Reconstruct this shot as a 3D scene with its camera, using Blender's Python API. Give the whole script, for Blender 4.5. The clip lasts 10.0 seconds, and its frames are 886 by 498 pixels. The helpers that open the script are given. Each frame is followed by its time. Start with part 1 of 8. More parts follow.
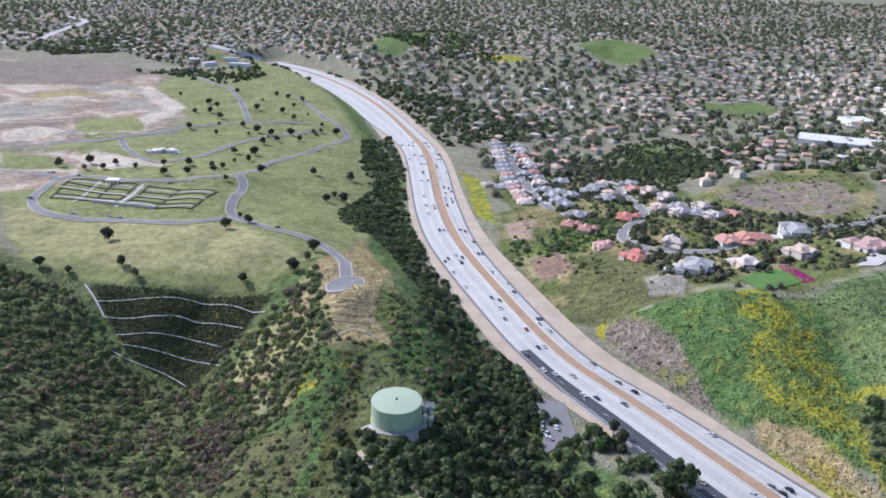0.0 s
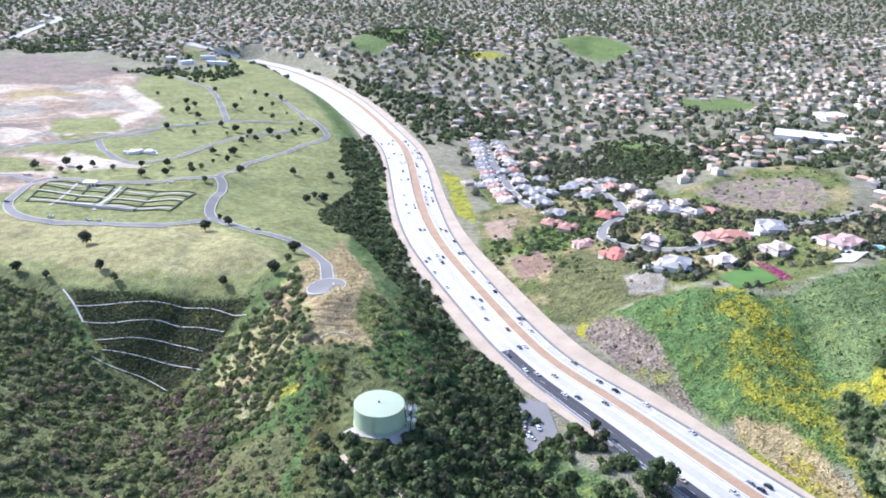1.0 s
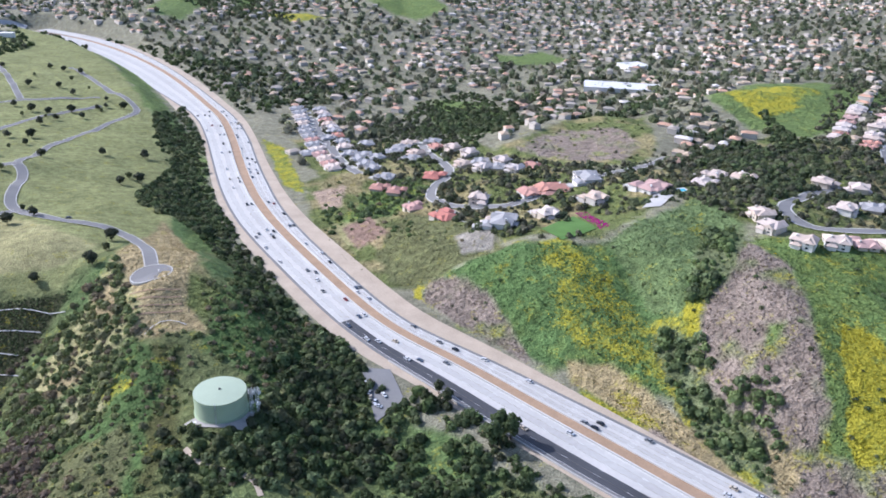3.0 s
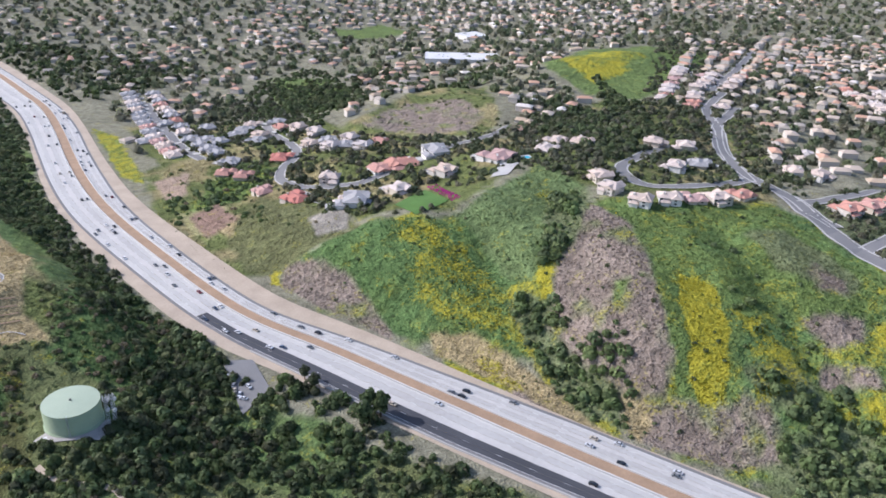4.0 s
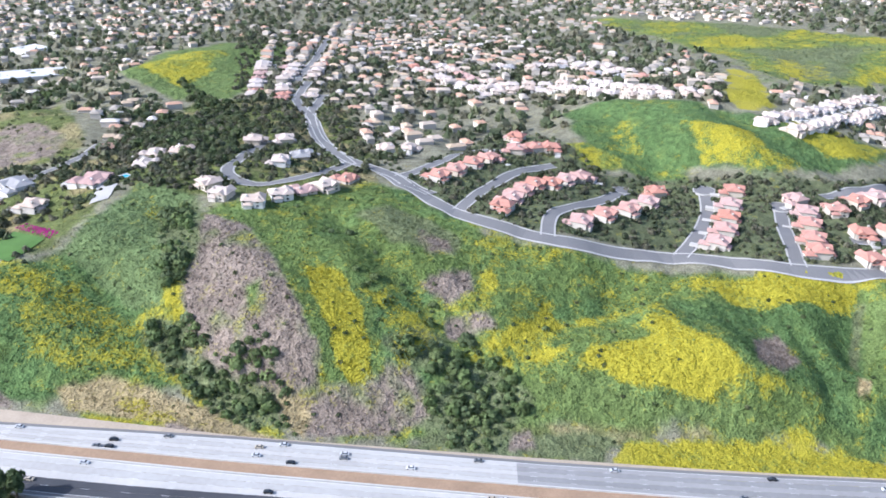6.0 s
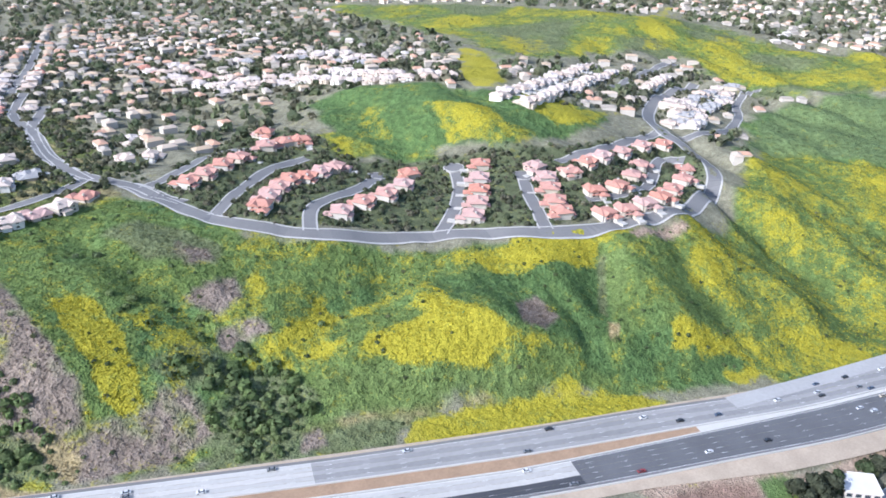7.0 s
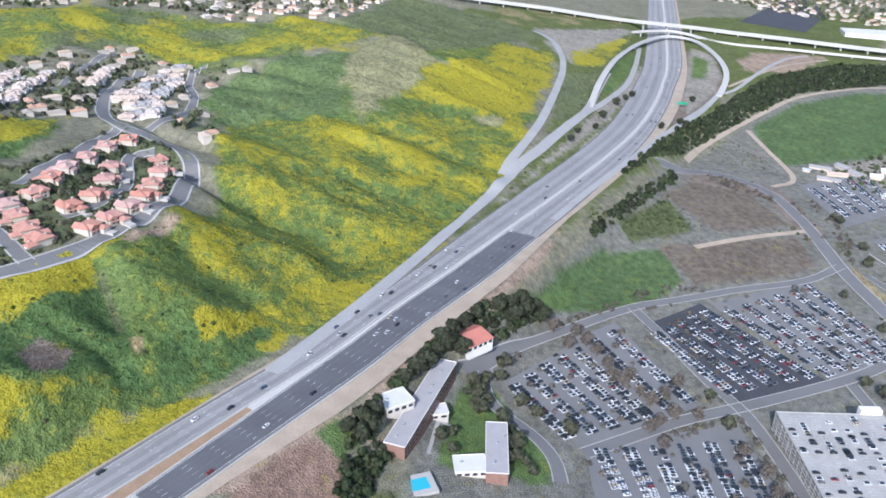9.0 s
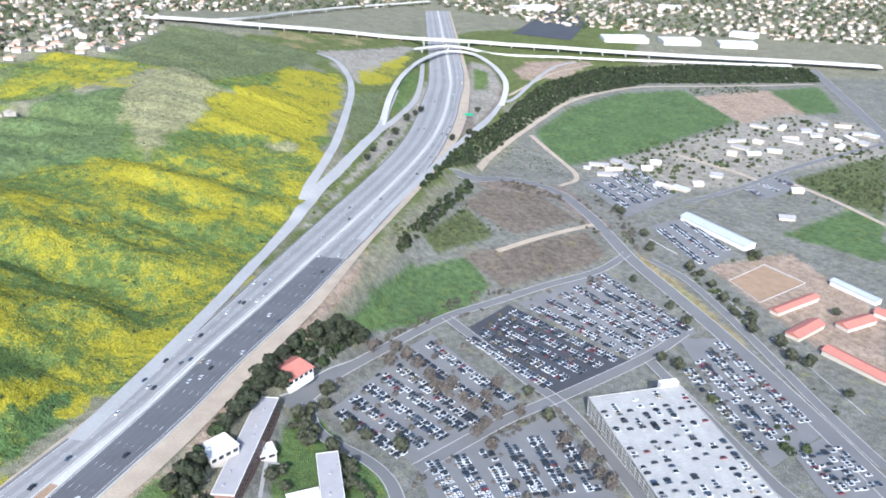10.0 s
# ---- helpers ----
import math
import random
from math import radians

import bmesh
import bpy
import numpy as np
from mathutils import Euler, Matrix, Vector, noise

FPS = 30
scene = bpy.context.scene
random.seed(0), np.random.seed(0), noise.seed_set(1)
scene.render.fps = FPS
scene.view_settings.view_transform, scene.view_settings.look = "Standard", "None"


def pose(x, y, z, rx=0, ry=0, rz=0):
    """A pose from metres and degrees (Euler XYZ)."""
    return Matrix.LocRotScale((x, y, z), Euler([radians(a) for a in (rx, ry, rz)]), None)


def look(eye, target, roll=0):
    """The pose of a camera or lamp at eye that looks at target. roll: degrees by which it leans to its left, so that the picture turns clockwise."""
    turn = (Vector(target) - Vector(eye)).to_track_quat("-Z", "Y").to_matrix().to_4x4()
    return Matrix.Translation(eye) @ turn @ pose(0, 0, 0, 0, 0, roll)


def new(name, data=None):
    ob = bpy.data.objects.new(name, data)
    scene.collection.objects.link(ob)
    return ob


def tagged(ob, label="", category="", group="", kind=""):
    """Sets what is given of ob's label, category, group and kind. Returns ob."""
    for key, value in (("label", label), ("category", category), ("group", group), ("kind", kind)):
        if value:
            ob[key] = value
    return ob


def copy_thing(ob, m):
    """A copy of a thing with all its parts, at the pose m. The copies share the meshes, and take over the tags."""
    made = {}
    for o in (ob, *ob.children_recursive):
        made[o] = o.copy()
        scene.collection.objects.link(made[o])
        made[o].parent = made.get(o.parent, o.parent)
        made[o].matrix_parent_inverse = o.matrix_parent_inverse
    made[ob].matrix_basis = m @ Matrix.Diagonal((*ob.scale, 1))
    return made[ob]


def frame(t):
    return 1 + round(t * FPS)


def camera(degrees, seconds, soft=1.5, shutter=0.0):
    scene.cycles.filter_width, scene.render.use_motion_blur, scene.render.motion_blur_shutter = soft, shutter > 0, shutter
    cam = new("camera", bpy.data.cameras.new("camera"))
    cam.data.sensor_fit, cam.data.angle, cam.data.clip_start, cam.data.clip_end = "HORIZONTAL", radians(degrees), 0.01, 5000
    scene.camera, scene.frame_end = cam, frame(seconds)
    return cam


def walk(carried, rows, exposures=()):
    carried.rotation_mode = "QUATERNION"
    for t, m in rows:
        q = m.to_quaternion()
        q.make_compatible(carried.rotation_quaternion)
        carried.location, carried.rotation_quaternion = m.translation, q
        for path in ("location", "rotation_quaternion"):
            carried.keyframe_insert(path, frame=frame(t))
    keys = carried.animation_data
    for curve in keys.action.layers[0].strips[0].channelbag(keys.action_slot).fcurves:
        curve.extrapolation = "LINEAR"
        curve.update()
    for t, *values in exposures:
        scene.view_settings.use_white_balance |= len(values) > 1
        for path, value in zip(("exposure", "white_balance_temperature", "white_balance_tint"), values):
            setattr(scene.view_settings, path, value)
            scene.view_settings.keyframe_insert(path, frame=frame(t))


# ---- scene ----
cam = camera(57.0, 10.0, soft=1.75)
PATH = [
    (0, pose(-0.27, -4.48, 332.28, 68.86, -1.07, 0.38)),
    (0.5, pose(-0.34, -4.33, 334.30, 68.69, -1.09, -0.45)),
    (1, pose(-0.43, -4.27, 336.24, 68.57, -1.03, -1.09)),
    (1.5, pose(-0.32, -3.73, 337.90, 68.47, -1.01, -2.08)),
    (2, pose(0.00, -3.02, 339.15, 68.42, -1.02, -4.34)),
    (2.5, pose(0.33, -2.04, 339.85, 67.56, -1.07, -8.50)),
    (2.7, pose(0.30, -1.81, 340.25, 66.90, -1.15, -10.61)),
    (3.8, pose(-0.44, -1.24, 343.29, 64.38, -1.31, -22.16)),
    (4, pose(-0.44, -0.87, 343.82, 64.45, -1.41, -24.77)),
    (4.5, pose(0.00, -0.00, 345.00, 64.60, -1.48, -31.60)),
    (5, pose(0.16, 0.09, 346.44, 64.80, -1.57, -38.15)),
    (5.2, pose(0.09, 0.04, 347.07, 64.86, -1.56, -40.90)),
    (6.3, pose(0.08, 0.46, 350.58, 64.62, -1.63, -58.44)),
    (6.5, pose(0.54, 0.71, 351.14, 64.56, -1.58, -61.93)),
    (7, pose(2.25, 1.45, 352.15, 64.40, -1.64, -71.47)),
    (7.5, pose(3.64, 2.01, 353.07, 64.35, -1.54, -82.05)),
    (8, pose(4.86, 3.09, 354.36, 64.20, -1.59, -90.76)),
    (8.5, pose(6.46, 2.42, 355.65, 64.03, -1.33, -99.94)),
    (9, pose(8.55, 1.20, 356.66, 63.86, -1.04, -109.33)),
    (9.5, pose(9.99, 0.97, 357.53, 63.81, -0.89, -119.15)),
    (10, pose(11.18, 0.27, 358.06, 65.44, -0.71, -124.30)),
]
EXPOSURES = [(0.0, 0.47, 5560, 18), (0.5, 0.74, 5560, 18), (1.0, 1.1, 5480, 18), (1.5, 1.27, 5480, 18), (2.0, 1.38, 5480, 18), (2.5, 0.9, 5480, 18), (2.7, 0.8, 5480, 18), (3.8, 0.25, 5760, 18), (4.0, 0.45, 5760, 18), (4.5, 1.0, 5760, 18), (5.0, 1.27, 5700, 18), (5.2, 1.27, 5700, 18), (6.3, 0.66, 5520, 14), (6.5, 0.63, 5520, 14), (7.0, 0.77, 5520, 14), (7.5, 0.7, 5520, 14), (8.0, 0.15, 5520, 14), (8.5, 0.54, 5560, 15), (9.0, 0.5, 5560, 14), (9.5, 0.46, 5560, 13), (10.0, 0.86, 5580, 11)]
walk(cam, PATH, EXPOSURES)
SUN_ELEVATION, SUN_AZIMUTH = 35, 143  # degrees above the ground, and anticlockwise from east

world = bpy.data.worlds.new("sky")
scene.world = world
world.use_nodes = True
sky = world.node_tree.nodes.new("ShaderNodeTexSky")
sky.sky_type, sky.sun_disc = "NISHITA", False
sky.sun_elevation, sky.sun_rotation = radians(SUN_ELEVATION), radians(90 - SUN_AZIMUTH)
sky.air_density, sky.dust_density = 1.0, 2.0
world.node_tree.links.new(sky.outputs[0], world.node_tree.nodes["Background"].inputs[0])
world.node_tree.nodes["Background"].inputs[1].default_value = 0.15

sun = tagged(new("sun", bpy.data.lights.new("sun", "SUN")), "afternoon sun through thin cloud", "sun")
sun.data.energy, sun.data.angle, sun.data.color = 4.0, radians(0.8), (1.0, 0.96, 0.9)
SUN_WAY = Vector((math.cos(radians(SUN_AZIMUTH)) * math.cos(radians(SUN_ELEVATION)),
                  math.sin(radians(SUN_AZIMUTH)) * math.cos(radians(SUN_ELEVATION)), math.sin(radians(SUN_ELEVATION))))
sun.matrix_world = look(SUN_WAY * 2000, (0, 0, 0))


# heights of the ground: eastings, northings and elevations of ridges, benches and valley floors
CEMETERY_HILL = [
    (-22, 342, 100), (-63, 479, 116), (-272, 694, 106), (-202, 768, 105), (-247, 562, 104),
    (-191, 519, 101), (-88, 524, 114), (-166, 462, 60), (-157, 432, 55), (-237, 487, 72),
    (-250, 430, 82), (-313, 540, 98), (-204, 336, 88), (-149, 333, 68), (-86, 346, 84),
    (-43, 303, 92), (7, 422, 96), (24, 350, 84), (66, 383, 80), (-35, 559, 96),
    (-77, 783, 82), (-260, 1205, 86),
]
WEST_VALLEY = [
    (-544, 1126, 88), (-799, 1688, 72), (78, 958, 66), (83, 1450, 44), (262, 1184, 50),
    (575, 1623, 42), (192, 624, 104), (409, 2006, 70), (-131, 2130, 64), (501, 3604, 34),
    (-1228, 3096, 34), (1771, 3750, 34), (350, 786, 96), (104, 645, 84), (192, 458, 124),
    (204, 418, 110), (128, 424, 90),
]
NORTH_HILLS = [
    (687, 962, 92), (254, 523, 118), (285, 522, 130), (206, 301, 92), (243, 380, 116),
    (321, 444, 132), (274, 340, 126), (358, 378, 136), (292, 285, 118), (265, 252, 98),
    (443, 310, 130), (291, 209, 92), (684, 695, 100), (689, 891, 100), (706, 477, 104),
    (948, 1489, 50), (1420, 1009, 62), (441, 229, 128),
]
RED_ROOF_BENCH = [
    (525, 91, 120), (658, -10, 106), (586, 158, 118), (706, 38, 108), (721, 194, 148),
    (795, 339, 138), (648, 218, 116), (1208, 728, 84), (1356, 121, 130), (1322, 325, 112),
    (1003, 61, 108), (376, 133, 102), (417, 104, 112), (451, 88, 100), (336, 148, 90),
    (533, 16, 106),
]
EAST_SLOPES = [
    (423, 185, 104), (498, 60, 98), (495, 22, 100), (652, -14, 104), (635, -82, 72),
    (610, -134, 66), (723, -162, 82), (1021, -294, 108), (1186, -291, 112), (1084, -482, 66),
    (925, -106, 90), (1165, -19, 92), (1490, -36, 110),
]
CAMPUS_FLAT = [
    (1336, -549, 70), (404, -138, 40), (469, -200, 34), (423, -241, 22), (458, -385, 10),
    (561, -357, 18), (686, -586, 10), (896, -893, 2), (311, -477, 3), (817, -661, 2),
    (696, -1110, 0), (1464, -2370, 2), (1757, -1610, 4), (1899, -377, 90), (2126, -767, 40),
]
# the freeway's median from the far west past the hill's pass
FREEWAY_WEST = [
    (-423, 1935, 41.0), (-309, 1803, 43.0), (-214, 1638, 46.0), (-140, 1459, 50.0), (-89, 1299, 54.0),
    (-53, 1155, 59.0), (-31, 1062, 62.0), (-19, 950, 66.0), (-12, 845, 70.0), (-5, 767, 73.5),
    (2, 711, 76.0), (11, 660, 78.5), (25, 603, 81.0), (37, 561, 82.5), (49, 520, 83.5),
    (61, 482, 84.5), (79, 433, 85.0), (107, 398, 85.0), (127, 362, 85.0), (146, 331, 84.5),
    (165, 303, 84.0), (182, 275, 83.0), (196, 255, 82.0), (277, 139, 77.0),
]
# and down to the interchange
FREEWAY_EAST = [
    (313, 89, 74.5), (348, 41, 72.0), (386, -8, 69.5), (414, -45, 68.0), (446, -87, 65.0),
    (489, -133, 62.0), (538, -193, 58.0), (609, -274, 52.0), (704, -385, 45.0), (816, -509, 37.0),
    (899, -593, 32.5), (1000, -681, 28.0), (1106, -763, 24.0), (1293, -895, 19.0), (1974, -1326, 12.0),
]


def spline(points, step):
    """A smooth line through points, sampled about every step metres."""
    p = np.array(points, float)
    p = np.vstack([2 * p[0] - p[1], p, 2 * p[-1] - p[-2]])
    done = []
    for i in range(1, len(p) - 2):
        n = max(1, int(np.linalg.norm(p[i + 1][:2] - p[i][:2]) / step))
        s = np.arange(n)[:, None] / n
        a, b, c, e = p[i - 1], p[i], p[i + 1], p[i + 2]
        done.append(0.5 * (2 * b + (c - a) * s + (2 * a - 5 * b + 4 * c - e) * s**2 + (3 * b - a - 3 * c + e) * s**3))
    done.append(p[-2][None])
    return np.vstack(done)


def near_line(x, y, line):
    """Distance from each place to a sampled line, and the index of its nearest sample."""
    best, where = np.full(x.shape, 1e9), np.zeros(x.shape, int)
    for k in range(0, len(line), 64):
        part_line = line[k:k + 64]
        gap = np.hypot(x[..., None] - part_line[:, 0], y[..., None] - part_line[:, 1])
        at = gap.argmin(-1)
        low = np.take_along_axis(gap, at[..., None], -1)[..., 0]
        closer = low < best
        best, where = np.where(closer, low, best), np.where(closer, at + k, where)
    return best, where


def lattice(ix, iy, seed):
    h = (ix * 374761393 + iy * 668265263 + seed * 974634777) & 0x7FFFFFFF
    h = ((h ^ (h >> 13)) * 1274126177) & 0x7FFFFFFF
    return ((h ^ (h >> 16)) & 0xFFFF) / 65535.0


def value_noise(x, y, size, seed=0, octaves=3):
    """Smooth noise of 0 to 1, with lumps of about size metres."""
    total, weight, amp = 0.0, 0.0, 1.0
    for o in range(octaves):
        u, v = x / size * 2**o + 17.3 * o, y / size * 2**o - 9.1 * o
        iu, iv = np.floor(u).astype(np.int64), np.floor(v).astype(np.int64)
        fu, fv = u - iu, v - iv
        fu, fv = fu * fu * (3 - 2 * fu), fv * fv * (3 - 2 * fv)
        a, b = lattice(iu, iv, seed + o), lattice(iu + 1, iv, seed + o)
        c, e = lattice(iu, iv + 1, seed + o), lattice(iu + 1, iv + 1, seed + o)
        total = total + amp * (a + (b - a) * fu + (c - a) * fv + (a - b - c + e) * fu * fv)
        weight, amp = weight + amp, amp * 0.5
    return total / weight


KNOTS = np.array(CEMETERY_HILL + WEST_VALLEY + NORTH_HILLS + RED_ROOF_BENCH + EAST_SLOPES + CAMPUS_FLAT, float)


def smoothed(line, times):
    for _ in range(times):
        line[1:-1] = line[1:-1] * 0.5 + (line[:-2] + line[2:]) * 0.25
    return line


FREEWAY = smoothed(spline(FREEWAY_WEST + FREEWAY_EAST, 6.0), 40)


def relief_weights():
    gap = np.sqrt(((KNOTS[:, None, :2] - KNOTS[None, :, :2]) ** 2).sum(-1) + 40.0**2)
    n = len(KNOTS)
    a = np.zeros((n + 1, n + 1))
    a[:n, :n] = gap + np.eye(n) * -6.0
    a[:n, n] = a[n, :n] = 1
    return np.linalg.solve(a, np.append(KNOTS[:, 2], 0))


RELIEF = relief_weights()


def gullies(x, y):
    """Ridges and gullies that run down the eastern slopes: 0 in a gully, 1 on a ridge."""
    u, v = x * 0.6 - y * 0.8, x * 0.8 + y * 0.6
    bend = value_noise(x, y, 120.0, 3, 2) * 60
    return np.abs(value_noise((u + bend) / 62.0, v / 190.0, 1.0, 15, 2) - 0.5) * 2


# spurs (raised) and gullies (sunk) that break the slopes: height, width and line
SPURS = [
    (20, 90, [(-185, 1937), (-112, 2195), (-16, 2275)]),
    (18, 80, [(332, 2042), (436, 2148), (490, 1943)]),
    (12, 60, [(295, 820), (371, 843), (398, 754)]),
    (14, 60, [(574, 898), (673, 909), (811, 928)]),
    (-7, 16, [(230, 421), (228, 385), (224, 367), (228, 330), (228, 290)]),
    (-4, 12, [(100, 508), (130, 498), (161, 495)]),
    (4, 30, [(163, 470), (180, 426), (179, 392)]),
    (-6, 16, [(365, 358), (355, 316), (345, 277), (337, 238), (326, 211)]),
    (4, 28, [(305, 408), (286, 339), (263, 288)]),
    (5, 22, [(254, 466), (253, 417), (241, 384)]),
    (-7, 14, [(524, 54), (472, 41), (438, 39)]),
    (4, 14, [(537, 39), (497, 29), (461, 34)]),
    (-5, 18, [(320, 191), (359, 190), (394, 196)]),
    (3, 14, [(423, 144), (404, 102), (420, 57), (431, 5)]),
    (5, 13, [(596, -1), (579, -39), (566, -80), (537, -99)]),
    (-5, 13, [(571, 8), (531, -24), (501, -49)]),
    (6, 14, [(786, -50), (716, -75), (676, -120), (644, -151)]),
    (-5, 14, [(680, -38), (649, -85), (585, -129)]),
    (6, 16, [(807, -194), (759, -241), (718, -312)]),
    (-6, 16, [(722, -129), (693, -186), (645, -237)]),
    (5, 16, [(717, -61), (675, -109), (632, -149), (613, -204)]),
    (-5, 16, [(644, -74), (586, -119), (536, -142)]),
    (-5, 16, [(885, -76), (876, -160), (840, -215), (796, -265), (751, -326)]),
    (6, 30, [(747, 331), (706, 244), (695, 165)]),
    (-5, 20, [(735, 344), (675, 277), (654, 236)]),
    (-5, 20, [(772, 232), (720, 172), (720, 123)]),
    (5, 18, [(-60, 417), (-68, 381), (-86, 349), (-95, 314)]),
    (4, 14, [(-59, 474), (-77, 442), (-103, 432), (-123, 426)]),
]


def spur_relief(x, y):
    z = np.zeros(x.shape)
    for rise, wide, points in SPURS:
        p = np.array(points, float)
        lo, hi = p.min(0) - wide * 3, p.max(0) + wide * 3
        near = (x > lo[0]) & (x < hi[0]) & (y > lo[1]) & (y < hi[1])
        if near.any():
            gap, _ = near_line(x[near], y[near], spline([(*q, 0) for q in points], 3.0))
            z[near] += rise * np.exp(-(gap / wide) ** 2)
    return z


def natural(x, y):
    z = np.full(x.shape, RELIEF[-1])
    for k, (kx, ky, _) in enumerate(KNOTS):
        z = z + RELIEF[k] * np.sqrt((x - kx) ** 2 + (y - ky) ** 2 + 1600.0)
    hilly = np.clip((z - 30) / 50, 0, 1)
    fold = np.abs(value_noise(x, y, 70.0, 5, 2) - 0.5) * 2
    east = np.clip((x - 300) / 140, 0, 1) * np.clip((320 - y) / 120, 0, 1) * np.clip((z - 55) / 25, 0, 1) * np.clip((125 - z) / 20, 0.25, 1)
    crease = np.abs(value_noise((x * 0.70 - y * 0.71 + value_noise(x, y, 70.0, 4, 2) * 30) / 30.0, (x * 0.71 + y * 0.70) / 120.0, 1.0, 19, 2) - 0.5) * 2
    z = z + east * ((gullies(x, y) - 0.35) * 15 + (crease - 0.3) * 6)
    z = z + spur_relief(x, y)
    return z + hilly * ((fold - 0.4) * 6 + (value_noise(x, y, 22.0, 9, 2) - 0.5) * 2.2)


def height(x, y):
    """The ground's height, with the freeway's cut and fill."""
    x, y = np.asarray(x, float), np.asarray(y, float)
    z = natural(x, y)
    gap, at = near_line(x, y, FREEWAY)
    at = np.clip(at, 1, len(FREEWAY) - 2)
    along = FREEWAY[at + 1] - FREEWAY[at - 1]
    ahead = (x - FREEWAY[at, 0]) * along[..., 0] + (y - FREEWAY[at, 1]) * along[..., 1]
    bed = FREEWAY[at, 2] + np.clip(ahead / (along[..., :2] ** 2).sum(-1), -0.6, 0.6) * along[..., 2]
    blend = np.clip((gap - 38) / 42, 0, 1)
    blend = blend * blend * (3 - 2 * blend)
    return bed * (1 - blend) + z * blend


# ---- materials ----
def material(name):
    m = bpy.data.materials.new(name)
    m.use_nodes = True
    tree = m.node_tree
    return m, tree.nodes, tree.links, tree.nodes["Principled BSDF"]


def speckled(name, color, rough=0.85, size=1.0, spread=0.25, relief=0.0, metal=0.0, vary=0.0, stain=12.0):
    """A paint or mineral surface: two scales of noise over one base colour, optional per-object variation."""
    m, nodes, links, shader = material(name)
    place = nodes.new("ShaderNodeNewGeometry")
    fine, broad = nodes.new("ShaderNodeTexNoise"), nodes.new("ShaderNodeTexNoise")
    fine.inputs["Scale"].default_value, broad.inputs["Scale"].default_value = 1 / size, 1 / stain
    fine.inputs["Detail"].default_value = 4
    for n in (fine, broad):
        links.new(place.outputs["Position"], n.inputs["Vector"])
    add = nodes.new("ShaderNodeMath")
    links.new(fine.outputs["Fac"], add.inputs[0])
    links.new(broad.outputs["Fac"], add.inputs[1])
    span = nodes.new("ShaderNodeMapRange")
    span.inputs["From Min"].default_value, span.inputs["From Max"].default_value = 0.6, 1.4
    span.inputs["To Min"].default_value, span.inputs["To Max"].default_value = 1 - spread, 1 + spread
    links.new(add.outputs[0], span.inputs["Value"])
    shade = nodes.new("ShaderNodeHueSaturation")
    shade.inputs["Color"].default_value = (*color, 1)
    links.new(span.outputs[0], shade.inputs["Value"])
    if vary:
        info, each = nodes.new("ShaderNodeObjectInfo"), nodes.new("ShaderNodeMapRange")
        each.inputs["To Min"].default_value, each.inputs["To Max"].default_value = 1 - vary, 1 + vary
        links.new(info.outputs["Random"], each.inputs["Value"])
        links.new(each.outputs[0], shade.inputs["Saturation"])
    links.new(shade.outputs[0], shader.inputs["Base Color"])
    shader.inputs["Roughness"].default_value, shader.inputs["Metallic"].default_value = rough, metal
    shader.inputs["Specular IOR Level"].default_value = 0.25
    if relief:
        bump = nodes.new("ShaderNodeBump")
        bump.inputs["Distance"].default_value = relief
        links.new(fine.outputs["Fac"], bump.inputs["Height"])
        links.new(bump.outputs[0], shader.inputs["Normal"])
    return m


COVERS = {  # base colours of what grows or lies on the ground
    "redearth": (0.23, 0.155, 0.115), "lawn": (0.195, 0.205, 0.083), "drylawn": (0.275, 0.255, 0.12), "dirt": (0.32, 0.24, 0.175), "terrace": (0.048, 0.050, 0.024),
    "straw": (0.30, 0.24, 0.125), "mustard": (0.13, 0.165, 0.04), "mustardbright": (0.14, 0.165, 0.04), "green": (0.085, 0.138, 0.046),
    "fieldgreen": (0.12, 0.165, 0.052), "brown": (0.215, 0.173, 0.137), "rock": (0.25, 0.24, 0.125), "scrub": (0.13, 0.15, 0.07),
    "grass": (0.088, 0.132, 0.052), "ploughed": (0.16, 0.13, 0.10), "orchard": (0.10, 0.115, 0.05), "campuslawn": (0.10, 0.148, 0.05),
    "garden": (0.105, 0.12, 0.06), "ridgegreen": (0.075, 0.078, 0.028), "suburb": (0.20, 0.19, 0.13), "hillside": (0.115, 0.135, 0.045), "pale": (0.27, 0.245, 0.20), "cut": (0.44, 0.38, 0.30), "brownstrip": (0.20, 0.16, 0.13), "campus": (0.18, 0.175, 0.145), "hill": (0.12, 0.165, 0.046), "meadow": (0.112, 0.158, 0.046), "sage": (0.115, 0.158, 0.062), "lush": (0.066, 0.105, 0.034), "olive": (0.115, 0.12, 0.052), "brush": (0.11, 0.125, 0.05),
}


BLOOM = {"mustard": 0.6, "mustardbright": 0.9, "meadow": 0.14, "hill": 0.3}  # how much of a cover stands in yellow flower
SMOOTH_COVERS = {"lawn", "drylawn", "dirt", "grass", "ploughed", "campuslawn", "cut", "pale", "brownstrip", "campus", "redearth", "garden", "suburb"}
MUSTARD_YELLOW = (0.345, 0.305, 0.028)


